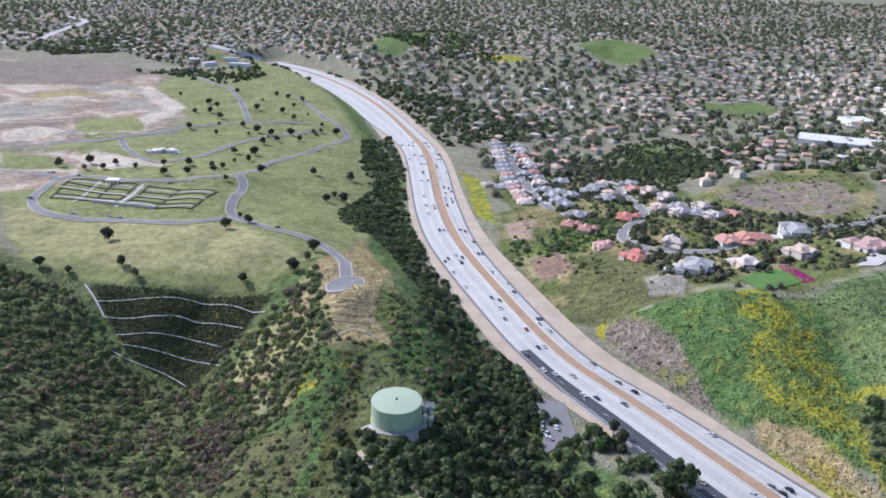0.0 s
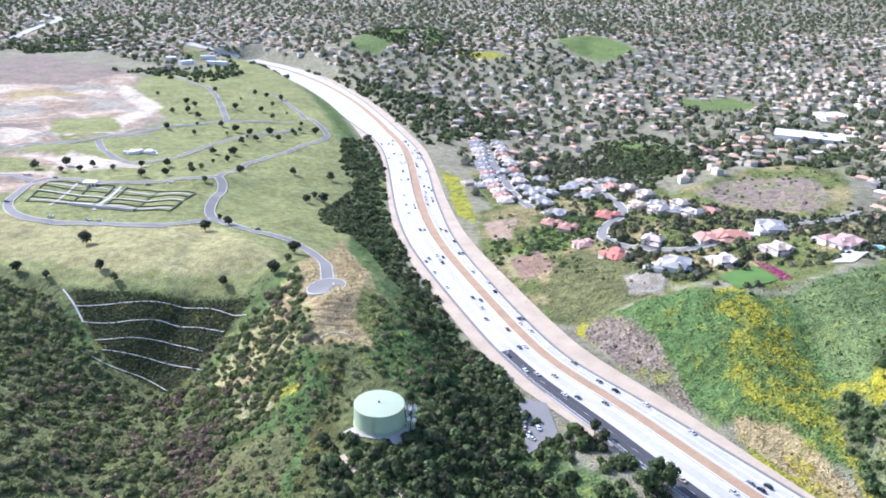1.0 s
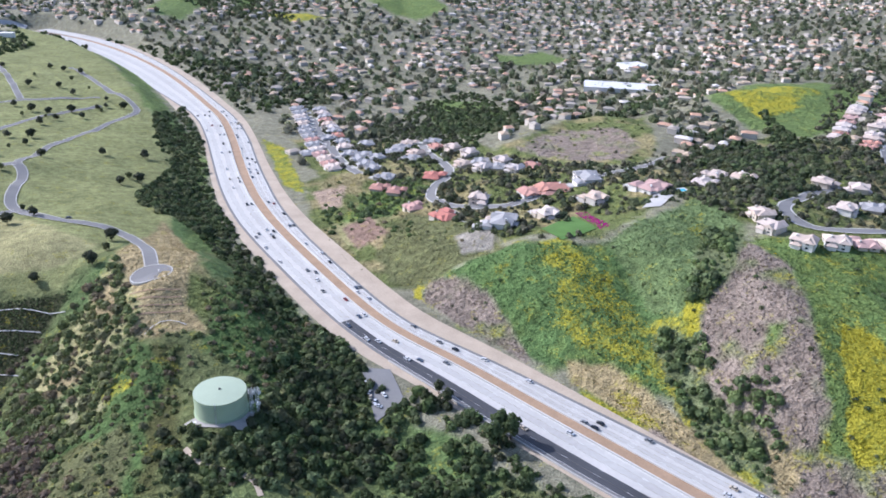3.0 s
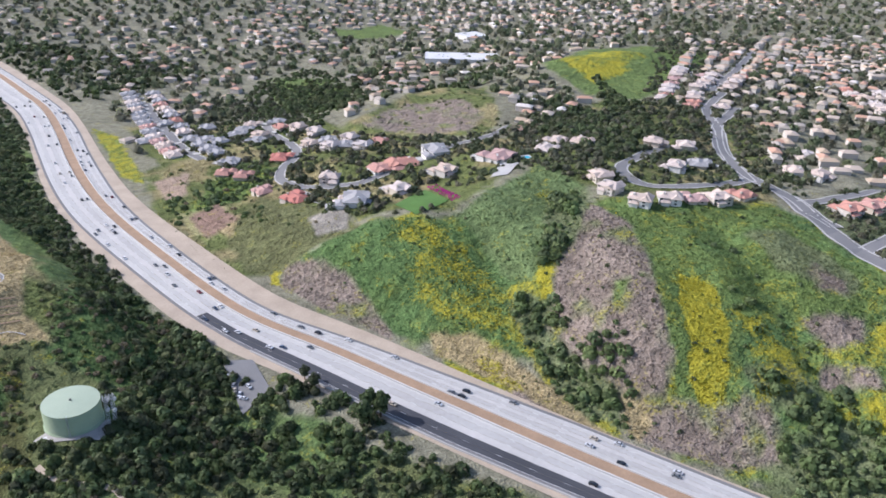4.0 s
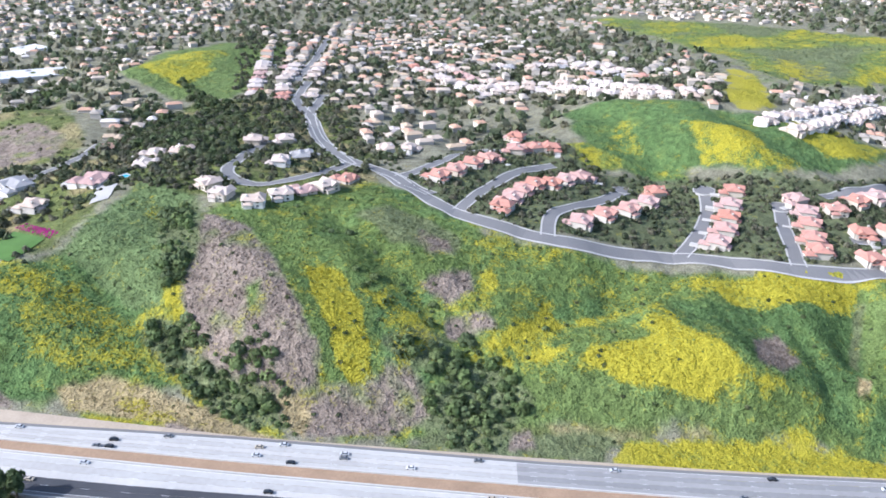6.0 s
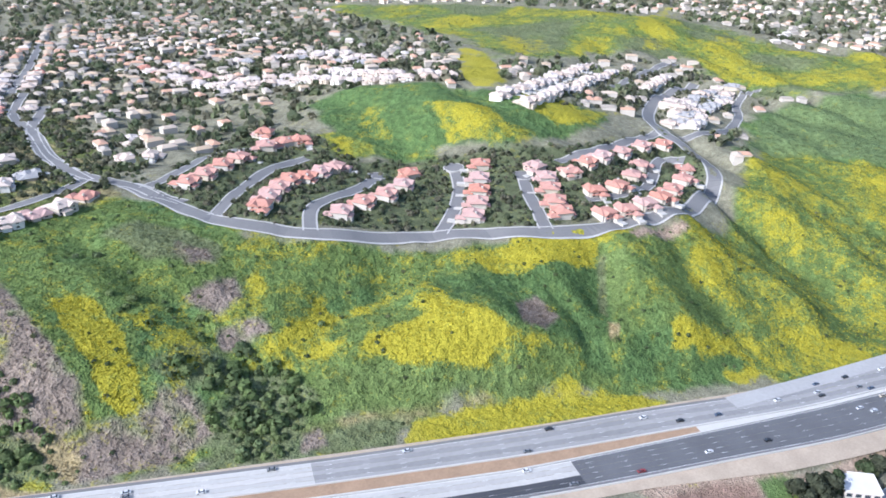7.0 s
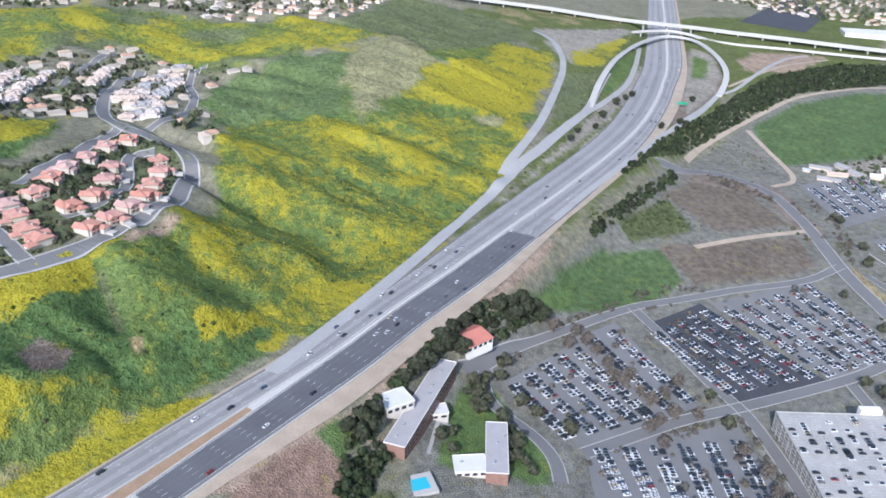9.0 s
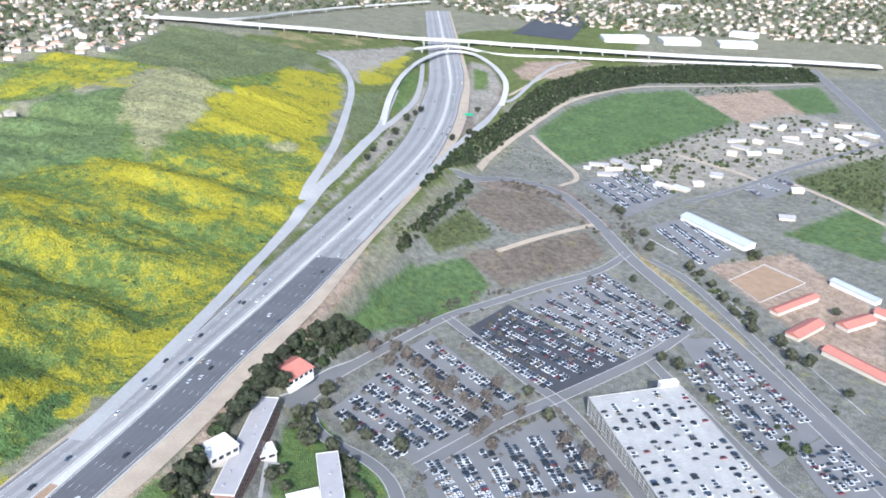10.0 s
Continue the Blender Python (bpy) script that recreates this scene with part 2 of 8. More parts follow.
def ground_material():
    m, nodes, links, shader = material("ground_cover")
    tint = nodes.new("ShaderNodeAttribute")
    tint.attribute_name = "cover"
    place = nodes.new("ShaderNodeNewGeometry")
    grains = []
    for scale, detail in ((0.9, 5), (0.16, 4), (0.03, 3)):
        n = nodes.new("ShaderNodeTexNoise")
        n.inputs["Scale"].default_value, n.inputs["Detail"].default_value = scale, detail
        links.new(place.outputs["Position"], n.inputs["Vector"])
        grains.append(n)
    color = tint.outputs["Color"]
    for n, low, high in ((grains[0], 0.66, 1.34), (grains[1], 0.72, 1.28), (grains[2], 0.86, 1.14)):
        span = nodes.new("ShaderNodeMapRange")
        span.inputs["From Min"].default_value, span.inputs["From Max"].default_value = 0.3, 0.7
        span.inputs["To Min"].default_value, span.inputs["To Max"].default_value = low, high
        links.new(n.outputs["Fac"], span.inputs["Value"])
        shade = nodes.new("ShaderNodeHueSaturation")
        links.new(span.outputs[0], shade.inputs["Value"])
        links.new(color, shade.inputs["Color"])
        color = shade.outputs[0]
    # stands of yellow flowers: the more bloom, the more of the ground they close over
    stands = []
    for scale, detail, share in ((0.095, 7, 0.58), (0.55, 4, 0.42)):
        n, part_share = nodes.new("ShaderNodeTexNoise"), nodes.new("ShaderNodeMapRange")
        n.inputs["Scale"].default_value, n.inputs["Detail"].default_value = scale, detail
        links.new(place.outputs["Position"], n.inputs["Vector"])
        part_share.inputs["From Min"].default_value, part_share.inputs["From Max"].default_value = 0.33, 0.67
        part_share.inputs["To Max"].default_value = share
        links.new(n.outputs["Fac"], part_share.inputs["Value"])
        stands.append(part_share)
    total, over, edge = nodes.new("ShaderNodeMath"), nodes.new("ShaderNodeMath"), nodes.new("ShaderNodeMapRange")
    links.new(stands[0].outputs[0], total.inputs[0])
    links.new(stands[1].outputs[0], total.inputs[1])
    links.new(total.outputs[0], over.inputs[0])
    links.new(tint.outputs["Alpha"], over.inputs[1])
    edge.inputs["From Min"].default_value, edge.inputs["From Max"].default_value = 0.72, 1.22
    edge.inputs["To Max"].default_value = 0.92
    links.new(over.outputs[0], edge.inputs["Value"])
    flower, bloom = nodes.new("ShaderNodeHueSaturation"), nodes.new("ShaderNodeMix")
    bloom.data_type = "RGBA"
    flower.inputs["Color"].default_value = (*MUSTARD_YELLOW, 1)
    vary = nodes.new("ShaderNodeMapRange")
    vary.inputs["From Min"].default_value, vary.inputs["From Max"].default_value = 0.3, 0.7
    vary.inputs["To Min"].default_value, vary.inputs["To Max"].default_value = 0.7, 1.25
    links.new(grains[0].outputs["Fac"], vary.inputs["Value"])
    links.new(vary.outputs[0], flower.inputs["Value"])
    links.new(edge.outputs[0], bloom.inputs["Factor"])
    links.new(color, bloom.inputs["A"])
    links.new(flower.outputs[0], bloom.inputs["B"])
    links.new(bloom.outputs["Result"], shader.inputs["Base Color"])
    shader.inputs["Roughness"].default_value = 0.95
    shader.inputs["Specular IOR Level"].default_value = 0.1
    wild = nodes.new("ShaderNodeAttribute")
    wild.attribute_name = "wild"
    lumps, bump = nodes.new("ShaderNodeBump"), nodes.new("ShaderNodeBump")
    lumps.inputs["Distance"].default_value = 4.2
    links.new(wild.outputs["Fac"], lumps.inputs["Strength"])
    links.new(grains[1].outputs["Fac"], lumps.inputs["Height"])
    bump.inputs["Distance"].default_value, bump.inputs["Strength"].default_value = 1.8, 0.8
    links.new(grains[0].outputs["Fac"], bump.inputs["Height"])
    links.new(lumps.outputs[0], bump.inputs["Normal"])
    links.new(bump.outputs[0], shader.inputs["Normal"])
    return m


# ---- the ground ----
PATCH_LIST = []


def patch(cover, soft, outline):
    """A stretch of one ground cover, with an edge that wanders over soft metres."""
    PATCH_LIST.append((cover, soft, np.array(outline, float)))


def inside_distance(x, y, poly):
    """Signed distance to a polygon's edge, positive inside."""
    ins, dist = np.zeros(x.shape, bool), np.full(x.shape, 1e9)
    for (ax, ay), (bx, by) in zip(poly, np.roll(poly, -1, 0)):
        dx, dy = bx - ax, by - ay
        k = np.clip(((x - ax) * dx + (y - ay) * dy) / (dx * dx + dy * dy + 1e-9), 0, 1)
        dist = np.minimum(dist, np.hypot(x - ax - k * dx, y - ay - k * dy))
        crosses = ((ay > y) != (by > y)) & (x < (bx - ax) * (y - ay) / (by - ay + 1e-12) + ax)
        ins ^= crosses
    return np.where(ins, dist, -dist)


HILL_OUTLINE = [(105, 485), (188, 475), (223, 487), (230, 470), (338, 509), (325, 443), (437, 387), (434, 303), (435, 226), (522, 90), (597, 10), (682, -72), (826, -150), (946, -135), (1269, -385), (1507, -458), (1216, -622), (714, -298), (505, -100), (388, 87), (294, 155), (299, 151), (218, 276), (160, 392)]
BRUSH_OUTLINE = [(-445, 541), (-338, 575), (-276, 550), (-197, 540), (-122, 530), (-97, 581), (-66, 618), (-65, 943), (-19, 595), (42, 444), (56, 404), (54, 399), (105, 307), (180, 222), (330, -20), (330, -90), (-300, -100), (-700, 300)]
CAMPUS_OUTLINE = [(393, -120), (512, -249), (753, -524), (992, -870), (1122, -1247), (857, -1660), (600, -1500), (-300, -1500), (-100, -200), (250, -60)]
FAR_HILL_OUTLINE = [(1532, 777), (1589, 487), (1435, -19), (1365, -83), (1362, -297), (1575, -470), (1536, -654), (1357, -622), (1141, -268), (1075, -75), (1148, 0), (1218, 50), (1186, 129), (1088, 208), (1023, 266), (1155, 361)]
GARDEN_OUTLINE = [(452, 376), (543, 400), (659, 404), (652, 338), (610, 276), (697, 109), (831, 38), (752, -13), (644, -3), (529, 92), (500, 163), (437, 263), (436, 309)]
INTERCHANGE_GROUND = [(611, -214), (719, -325), (847, -424), (1154, -601), (1363, -604), (1581, -458), (1662, -1794), (1157, -1281), (1046, -857), (807, -591), (590, -324), (621, -283)]
patch("lawn", 5, [(-366, 629), (-320, 563), (-256, 531), (-122, 509), (-93, 554), (-80, 580), (-62, 620), (-60, 863), (-110, 1048), (-270, 1709), (-428, 1953), (-430, 1604), (-521, 1512), (-451, 1246), (-348, 1104), (-342, 990), (-449, 944), (-455, 802)])
patch("drylawn", 8, [(-355, 609), (-310, 568), (-230, 537), (-128, 524), (-102, 560), (-179, 630), (-274, 634), (-393, 681)])
patch("dirt", 10, [(-1032, 1773), (-642, 1583), (-526, 1526), (-480, 1311), (-359, 1115), (-376, 986), (-439, 939), (-545, 900)])
patch("dirt", 8, [(-523, 884), (-417, 889), (-362, 820), (-363, 727), (-424, 702)])
patch("terrace", 4, [(-256, 529), (-191, 516), (-113, 503), (-135, 477), (-161, 446), (-210, 474)])
patch("straw", 6, [(-90, 538), (-66, 618), (-38, 538), (-45, 458), (-30, 427), (-45, 441), (-68, 430), (-83, 476)])
patch("ridgegreen", 12, [(-120, 313), (-104, 358), (-86, 380), (-79, 424), (-46, 414), (-43, 386), (-45, 299)])
patch("mustard", 6, [(-86, 403), (-77, 421), (-71, 413), (-74, 393), (-83, 390)])
patch("rock", 6, [(-103, 391), (-83, 397), (-75, 388), (-88, 378)])
patch("rock", 6, [(-134, 349), (-117, 363), (-112, 354), (-128, 339)])
patch("drylawn", 8, [(-134, 434), (-110, 451), (-87, 466), (-80, 444), (-107, 435)])
patch("green", 10, [(-33, 470), (-8, 469), (42, 444), (37, 373), (-6, 394), (-30, 414)])
patch("fieldgreen", 8, [(-52, 541), (-60, 863), (-110, 1048), (-270, 1709), (-139, 1337), (-41, 868), (-28, 587)])
patch("dirt", 5, [(104, 646), (110, 590), (93, 566), (69, 575), (66, 618)])
patch("mustard", 8, [(168, 482), (199, 467), (211, 433), (216, 381), (214, 348), (204, 346), (195, 363), (183, 393), (187, 425)])
patch("green", 8, [(108, 493), (168, 482), (189, 429), (183, 393), (195, 363), (178, 367), (160, 392), (161, 427), (145, 465)])
patch("brown", 6, [(116, 495), (145, 465), (158, 430), (159, 393), (151, 387), (126, 434), (107, 478)])
patch("green", 10, [(226, 463), (333, 500), (325, 458), (274, 396), (241, 377), (226, 385), (222, 414)])
patch("brown", 8, [(304, 420), (322, 387), (293, 327), (270, 271), (248, 277), (242, 299), (227, 334), (257, 376)])
patch("green", 10, [(326, 430), (374, 396), (439, 377), (431, 304), (415, 270), (342, 260), (298, 258), (285, 247), (266, 261), (293, 327), (322, 387)])
patch("mustardbright", 6, [(303, 323), (320, 312), (310, 282), (283, 245), (269, 260), (278, 277)])
patch("brown", 8, [(256, 267), (299, 237), (295, 211), (258, 224), (228, 260)])
patch("brown", 14, [(359, 351), (419, 308), (395, 253), (367, 249), (348, 276)])
patch("brown", 8, [(265, 755), (403, 879), (411, 780), (364, 678), (280, 663)])
patch("fieldgreen", 8, [(563, 916), (759, 1088), (972, 1058), (808, 864), (591, 729), (552, 776)])
patch("mustard", 12, [(603, 944), (742, 1034), (715, 888), (579, 803)])
patch("mustard", 10, [(390, 227), (436, 194), (459, 163), (429, 136), (406, 93), (415, 64), (392, 90), (371, 130), (358, 178), (353, 197)])
patch("mustardbright", 8, [(393, 158), (405, 141), (391, 94), (373, 128), (367, 153)])
patch("fieldgreen", 8, [(336, 195), (359, 160), (386, 91), (361, 108), (310, 179)])
patch("mustard", 6, [(343, 124), (418, 26), (417, -5), (397, 7), (325, 110)])
patch("mustardbright", 8, [(468, 159), (533, 65), (514, 53), (485, 87), (465, 130)])
patch("brown", 6, [(436, 99), (457, 75), (421, 59), (409, 84)])
patch("green", 10, [(451, 144), (485, 87), (431, 94), (457, 75), (511, 49), (451, 22), (411, 41), (419, 62), (406, 110)])
patch("mustard", 14, [(555, 35), (647, -41), (521, -47), (458, -15), (472, 13)])
patch("green", 12, [(731, 386), (784, 334), (750, 236), (641, 216), (623, 283)])
patch("mustard", 12, [(745, 257), (731, 196), (819, 85), (696, 133), (663, 224)])
patch("mustardbright", 8, [(840, 254), (1105, 306), (819, 199)])
patch("mustard", 20, [(919, -55), (888, -163), (748, -312), (575, -162), (496, -82), (450, -24), (529, -20), (688, -44)])
patch("mustardbright", 16, [(948, -258), (1263, -560), (1216, -622), (959, -461), (869, -360), (892, -311)])
patch("rock", 16, [(1014, -210), (1157, -283), (1095, -348), (1033, -417), (945, -315), (893, -203)])
patch("green", 16, [(958, -40), (1080, -143), (1012, -217), (888, -163), (892, -77)])
patch("mustardbright", 12, [(497, 106), (535, 70), (524, 57), (457, 103)])
patch("green", 14, [(479, 105), (529, 50), (473, 25), (438, 34), (406, 97)])
patch("mustard", 10, [(364, 98), (414, 30), (421, -14), (391, 34), (358, 98)])
patch("scrub", 14, [(1578, -412), (1556, -566), (1369, -629), (1250, -514), (1229, -391)])
patch("grass", 5, [(914, -788), (983, -948), (1019, -1140), (798, -919), (791, -755)])
patch("grass", 5, [(511, -257), (549, -296), (597, -364), (600, -441), (542, -421), (513, -368), (506, -299)])
patch("ploughed", 4, [(606, -432), (602, -600), (546, -575), (532, -533), (536, -429)])
patch("ploughed", 4, [(707, -503), (755, -582), (729, -626), (627, -613), (622, -516)])
patch("orchard", 5, [(640, -406), (702, -507), (627, -492), (613, -411)])
patch("dirt", 5, [(332, 9), (368, -44), (386, -87), (425, -119), (500, -211), (609, -333), (547, -281), (491, -217), (436, -145), (378, -85), (354, -66), (325, -25)])
patch("grass", 6, [(491, -792), (495, -932), (449, -936), (380, -814)])
patch("orchard", 5, [(593, -962), (590, -1185), (449, -936)])
patch("grass", 4, [(916, -1360), (882, -1470), (751, -1334), (784, -1239)])
patch("dirt", 5, [(479, -651), (451, -755), (319, -705), (257, -592), (317, -596)])
patch("dirt", 8, [(954, -1199), (916, -1360), (770, -1265), (791, -1128), (892, -1155)])
patch("dirt", 6, [(1287, -1077), (1241, -1223), (1147, -1059), (1174, -970)])
patch("campuslawn", 6, [(400, -143), (433, -181), (390, -184), (341, -166), (358, -121)])
patch("redearth", 4, [(363, -101), (375, -112), (362, -81)])
patch("hillside", 10, [(52, 764), (116, 747), (162, 725), (194, 603), (182, 518), (146, 489), (112, 494), (84, 501), (67, 540), (51, 630)])
patch("drylawn", 5, [(64, 634), (102, 642), (102, 604), (71, 581)])
patch("straw", 5, [(84, 589), (125, 598), (131, 544), (95, 548)])
patch("mustard", 5, [(18, 953), (42, 898), (51, 720), (31, 760)])
patch("green", 8, [(108, 682), (162, 706), (163, 674), (114, 630)])
patch("grass", 5, [(921, -792), (999, -938), (1028, -1088), (992, -1213), (809, -1130), (785, -876), (794, -742)])
patch("scrub", 16, [(1362, -297), (1739, -516), (1344, -598), (1312, -604), (1167, -423), (1166, -321)])
patch("mustardbright", 14, [(943, -255), (1060, -372), (1254, -561), (1233, -625), (1081, -556), (894, -404), (915, -288)])
patch("rock", 12, [(1014, -206), (1158, -287), (1099, -336), (996, -294), (909, -207)])
patch("pale", 10, [(1312, -647), (1416, -818), (1377, -858), (1275, -728), (1189, -639)])
patch("green", 20, [(997, -56), (1117, -185), (1013, -213), (915, -170), (871, -201), (880, -89)])
patch("campuslawn", 6, [(400, -143), (433, -181), (341, -196), (324, -182), (350, -118)])
patch("straw", 6, [(546, -613), (421, -580), (347, -547), (363, -538), (456, -565)])
patch("pale", 5, [(766, -768), (790, -966), (795, -1255), (654, -1300), (575, -1160), (620, -1001), (621, -881), (653, -788)])
patch("brownstrip", 5, [(798, -590), (731, -685), (602, -636), (583, -600), (700, -638), (756, -568)])
patch("scrub", 10, [(221, 376), (241, 370), (234, 334), (249, 304), (251, 278), (225, 256), (221, 279), (216, 317), (213, 345)])
patch("scrub", 10, [(316, 477), (328, 455), (280, 391), (258, 398)])
patch("scrub", 10, [(295, 256), (328, 251), (332, 229), (333, 180), (306, 167), (274, 198), (283, 227), (304, 221)])
patch("scrub", 10, [(321, 246), (335, 202), (288, 168), (262, 204), (303, 215)])
patch("brown", 6, [(188, 343), (210, 331), (210, 285), (191, 289)])
patch("mustard", 6, [(170, 373), (195, 344), (194, 316), (172, 327)])
patch("hillside", 6, [(310, 179), (363, 109), (386, 84), (408, 57), (421, 27), (343, 124), (295, 157)])
patch("fieldgreen", 6, [(-188, 1972), (-82, 2382), (-38, 2216), (-115, 1868)])
patch("fieldgreen", 6, [(310, 2030), (423, 2194), (493, 1924), (395, 1862)])
patch("fieldgreen", 6, [(-924, 2026), (-941, 2164), (-838, 2053), (-811, 1918)])
patch("fieldgreen", 8, [(460, 1461), (586, 1560), (613, 1436), (532, 1404)])
patch("pale", 8, [(-682, 1175), (-563, 1203), (-528, 1133), (-626, 1072)])
patch("pale", 6, [(-494, 1158), (-472, 1232), (-480, 1311), (-463, 1282), (-447, 1162)])
patch("brownstrip", 10, [(-982, 1726), (-820, 1683), (-680, 1471), (-702, 1389), (-816, 1421)])
patch("hillside", 6, [(-497, 1072), (-423, 1076), (-384, 990), (-431, 951)])
patch("brownstrip", 6, [(1333, -958), (1225, -955), (1072, -860), (962, -724), (857, -615), (952, -669)])
patch("green", 6, [(1266, -924), (1190, -920), (1099, -858), (1033, -768)])
patch("green", 6, [(1042, -610), (1210, -737), (1305, -834), (1177, -751), (1054, -642)])
patch("pale", 6, [(1102, -685), (1265, -828), (1082, -703), (897, -530), (764, -385), (690, -313), (665, -284), (848, -456)])
patch("mustard", 8, [(721, 336), (704, 298), (641, 216), (646, 238), (671, 288)])
patch("mustard", 10, [(652, 338), (679, 298), (633, 265), (610, 287)])
patch("redearth", 5, [(322, 1), (355, -36), (363, -54), (345, -70), (319, -61)])
patch("campuslawn", 5, [(367, -55), (379, -75), (360, -80), (349, -65)])
patch("hillside", 10, [(-66, 618), (-38, 538), (-22, 459), (-31, 434), (-46, 468)])
patch("pale", 3, [(-621, 1401), (-554, 1405), (-490, 1359), (-441, 1296), (-425, 1235), (-475, 1295), (-538, 1350), (-588, 1325)])
patch("pale", 3, [(-529, 1269), (-480, 1256), (-396, 1158), (-369, 1122), (-384, 1118), (-463, 1197), (-509, 1217)])
patch("straw", 3, [(-663, 1307), (-592, 1334), (-527, 1285), (-564, 1267), (-627, 1232)])
patch("brownstrip", 3, [(-608, 1038), (-504, 1070), (-485, 1028), (-585, 997)])
patch("pale", 3, [(-528, 968), (-486, 997), (-451, 1032), (-435, 998), (-471, 965), (-518, 949)])
patch("campuslawn", 4, [(512, -249), (505, -264), (526, -308), (541, -306)])
# gardens round the ridge houses
patch("hillside", 9, [(51, 941), (68, 749), (133, 613), (174, 498), (231, 465), (316, 523), (336, 445), (359, 409), (445, 383), (660, 624), (561, 754), (375, 622), (315, 632), (204, 893)])
# the knoll above the pass
patch("green", 5, [(102, 502), (138, 487), (161, 495), (183, 478), (210, 464), (223, 456), (227, 416), (228, 389), (224, 372), (221, 337), (213, 329), (197, 361), (158, 387), (149, 399), (148, 444), (134, 478), (116, 495)])
patch("brown", 4, [(118, 493), (133, 479), (145, 454), (153, 428), (155, 392), (136, 413), (122, 444), (107, 478)])
patch("bloom5", 12, [(188, 472), (210, 464), (220, 450), (221, 420), (226, 385), (221, 370), (217, 349), (215, 327), (207, 351), (190, 377), (182, 398), (187, 425), (195, 449)])
patch("bloom7", 10, [(198, 447), (212, 427), (214, 407), (211, 386), (213, 362), (201, 375), (195, 409)])
patch("bloom8", 4, [(104, 495), (111, 492), (109, 476), (101, 480)])
patch("sage", 5, [(230, 462), (262, 480), (302, 501), (336, 521), (328, 455), (303, 421), (269, 409), (254, 391), (239, 373), (229, 388), (230, 421)])
patch("bloom3", 8, [(319, 499), (320, 485), (286, 423), (271, 418), (296, 466)])
patch("scrub", 4, [(297, 453), (325, 458), (296, 415), (271, 391), (257, 376), (249, 383), (271, 418)])
patch("scrub", 5, [(220, 371), (243, 355), (235, 324), (253, 300), (241, 287), (218, 275), (215, 309), (216, 342)])
patch("brown", 5, [(315, 428), (315, 396), (306, 360), (286, 319), (276, 295), (268, 272), (259, 267), (244, 281), (237, 304), (232, 324), (231, 342), (260, 373), (290, 399)])
patch("fieldgreen", 4, [(271, 336), (279, 330), (265, 320), (257, 320)])
patch("meadow", 6, [(320, 436), (356, 406), (439, 377), (426, 344), (416, 262), (388, 247), (354, 254), (342, 274), (311, 273), (287, 243), (280, 246), (266, 261), (267, 273), (276, 295), (302, 346), (313, 381)])
patch("scrub", 5, [(381, 352), (410, 344), (409, 305), (404, 276), (384, 269), (368, 305)])
patch("brown", 6, [(392, 303), (400, 279), (386, 270), (372, 285)])
patch("bloom9", 4, [(304, 322), (315, 319), (318, 305), (307, 279), (293, 260), (280, 246), (271, 255), (273, 268), (283, 287), (291, 306)])
patch("bloom5", 12, [(320, 283), (336, 282), (342, 265), (334, 248), (327, 236), (292, 238), (301, 257)])
patch("brown", 5, [(351, 269), (361, 270), (383, 255), (370, 243), (348, 248)])
patch("brown", 5, [(340, 245), (370, 223), (357, 216), (330, 235)])
patch("brown", 5, [(244, 281), (258, 265), (265, 259), (297, 235), (287, 211), (256, 230), (242, 258), (235, 271)])
patch("straw", 4, [(242, 283), (251, 275), (247, 260), (232, 253), (233, 268)])
patch("straw", 5, [(174, 382), (193, 368), (204, 346), (215, 309), (225, 256), (212, 268), (194, 316), (167, 361)])
patch("bloom5", 10, [(168, 377), (180, 372), (176, 350), (166, 358)])
patch("bloom5", 8, [(187, 350), (200, 340), (199, 313), (183, 322)])
patch("bloom4", 6, [(215, 352), (221, 337), (218, 297), (216, 274), (211, 282), (211, 321)])
# the slope below the collector road
patch("meadow", 6, [(407, 276), (444, 215), (544, 42), (591, 5), (548, -51), (522, -94), (424, -2), (383, 81), (329, 176), (348, 213), (386, 241)])
patch("bloom6", 10, [(402, 273), (419, 267), (442, 218), (422, 221), (401, 245)])
patch("bloom8", 10, [(361, 163), (375, 162), (399, 143), (439, 155), (419, 128), (409, 90), (420, 57), (402, 80), (384, 96), (369, 124)])
patch("bloom6", 12, [(369, 213), (392, 206), (425, 191), (454, 155), (423, 144), (418, 164), (384, 187), (366, 172), (351, 168), (344, 183), (352, 207)])
patch("bloom4", 12, [(427, 207), (478, 163), (441, 143), (425, 191)])
patch("green", 5, [(394, 203), (411, 200), (428, 184), (416, 175), (395, 189)])
patch("green", 5, [(447, 149), (475, 107), (517, 54), (485, 36), (442, 33), (421, 57), (409, 90), (419, 128)])
patch("bloom8", 10, [(478, 163), (501, 114), (520, 98), (538, 53), (524, 55), (493, 80), (475, 107), (454, 155)])
patch("brown", 4, [(439, 94), (460, 84), (441, 65), (420, 68), (414, 84)])
patch("scrub", 3, [(523, 55), (525, 49), (460, 36), (468, 44)])
patch("fieldgreen", 4, [(525, 49), (530, 36), (497, 31), (461, 34)])
patch("straw", 3, [(457, 36), (458, 29), (447, 28), (445, 34)])
patch("fieldgreen", 6, [(338, 180), (355, 160), (369, 124), (388, 90), (403, 66), (397, 58), (374, 92), (347, 130), (328, 162), (329, 176)])
patch("bloom7", 8, [(342, 121), (368, 90), (401, 52), (424, -2), (394, 17), (349, 72), (318, 119)])
patch("scrub", 4, [(304, 170), (330, 149), (341, 128), (318, 125), (289, 169)])
patch("brown", 4, [(307, 172), (317, 167), (304, 157), (293, 167)])
patch("green", 6, [(448, 30), (472, -2), (481, -27), (482, -50), (456, -44), (430, -2), (422, 39), (419, 56)])
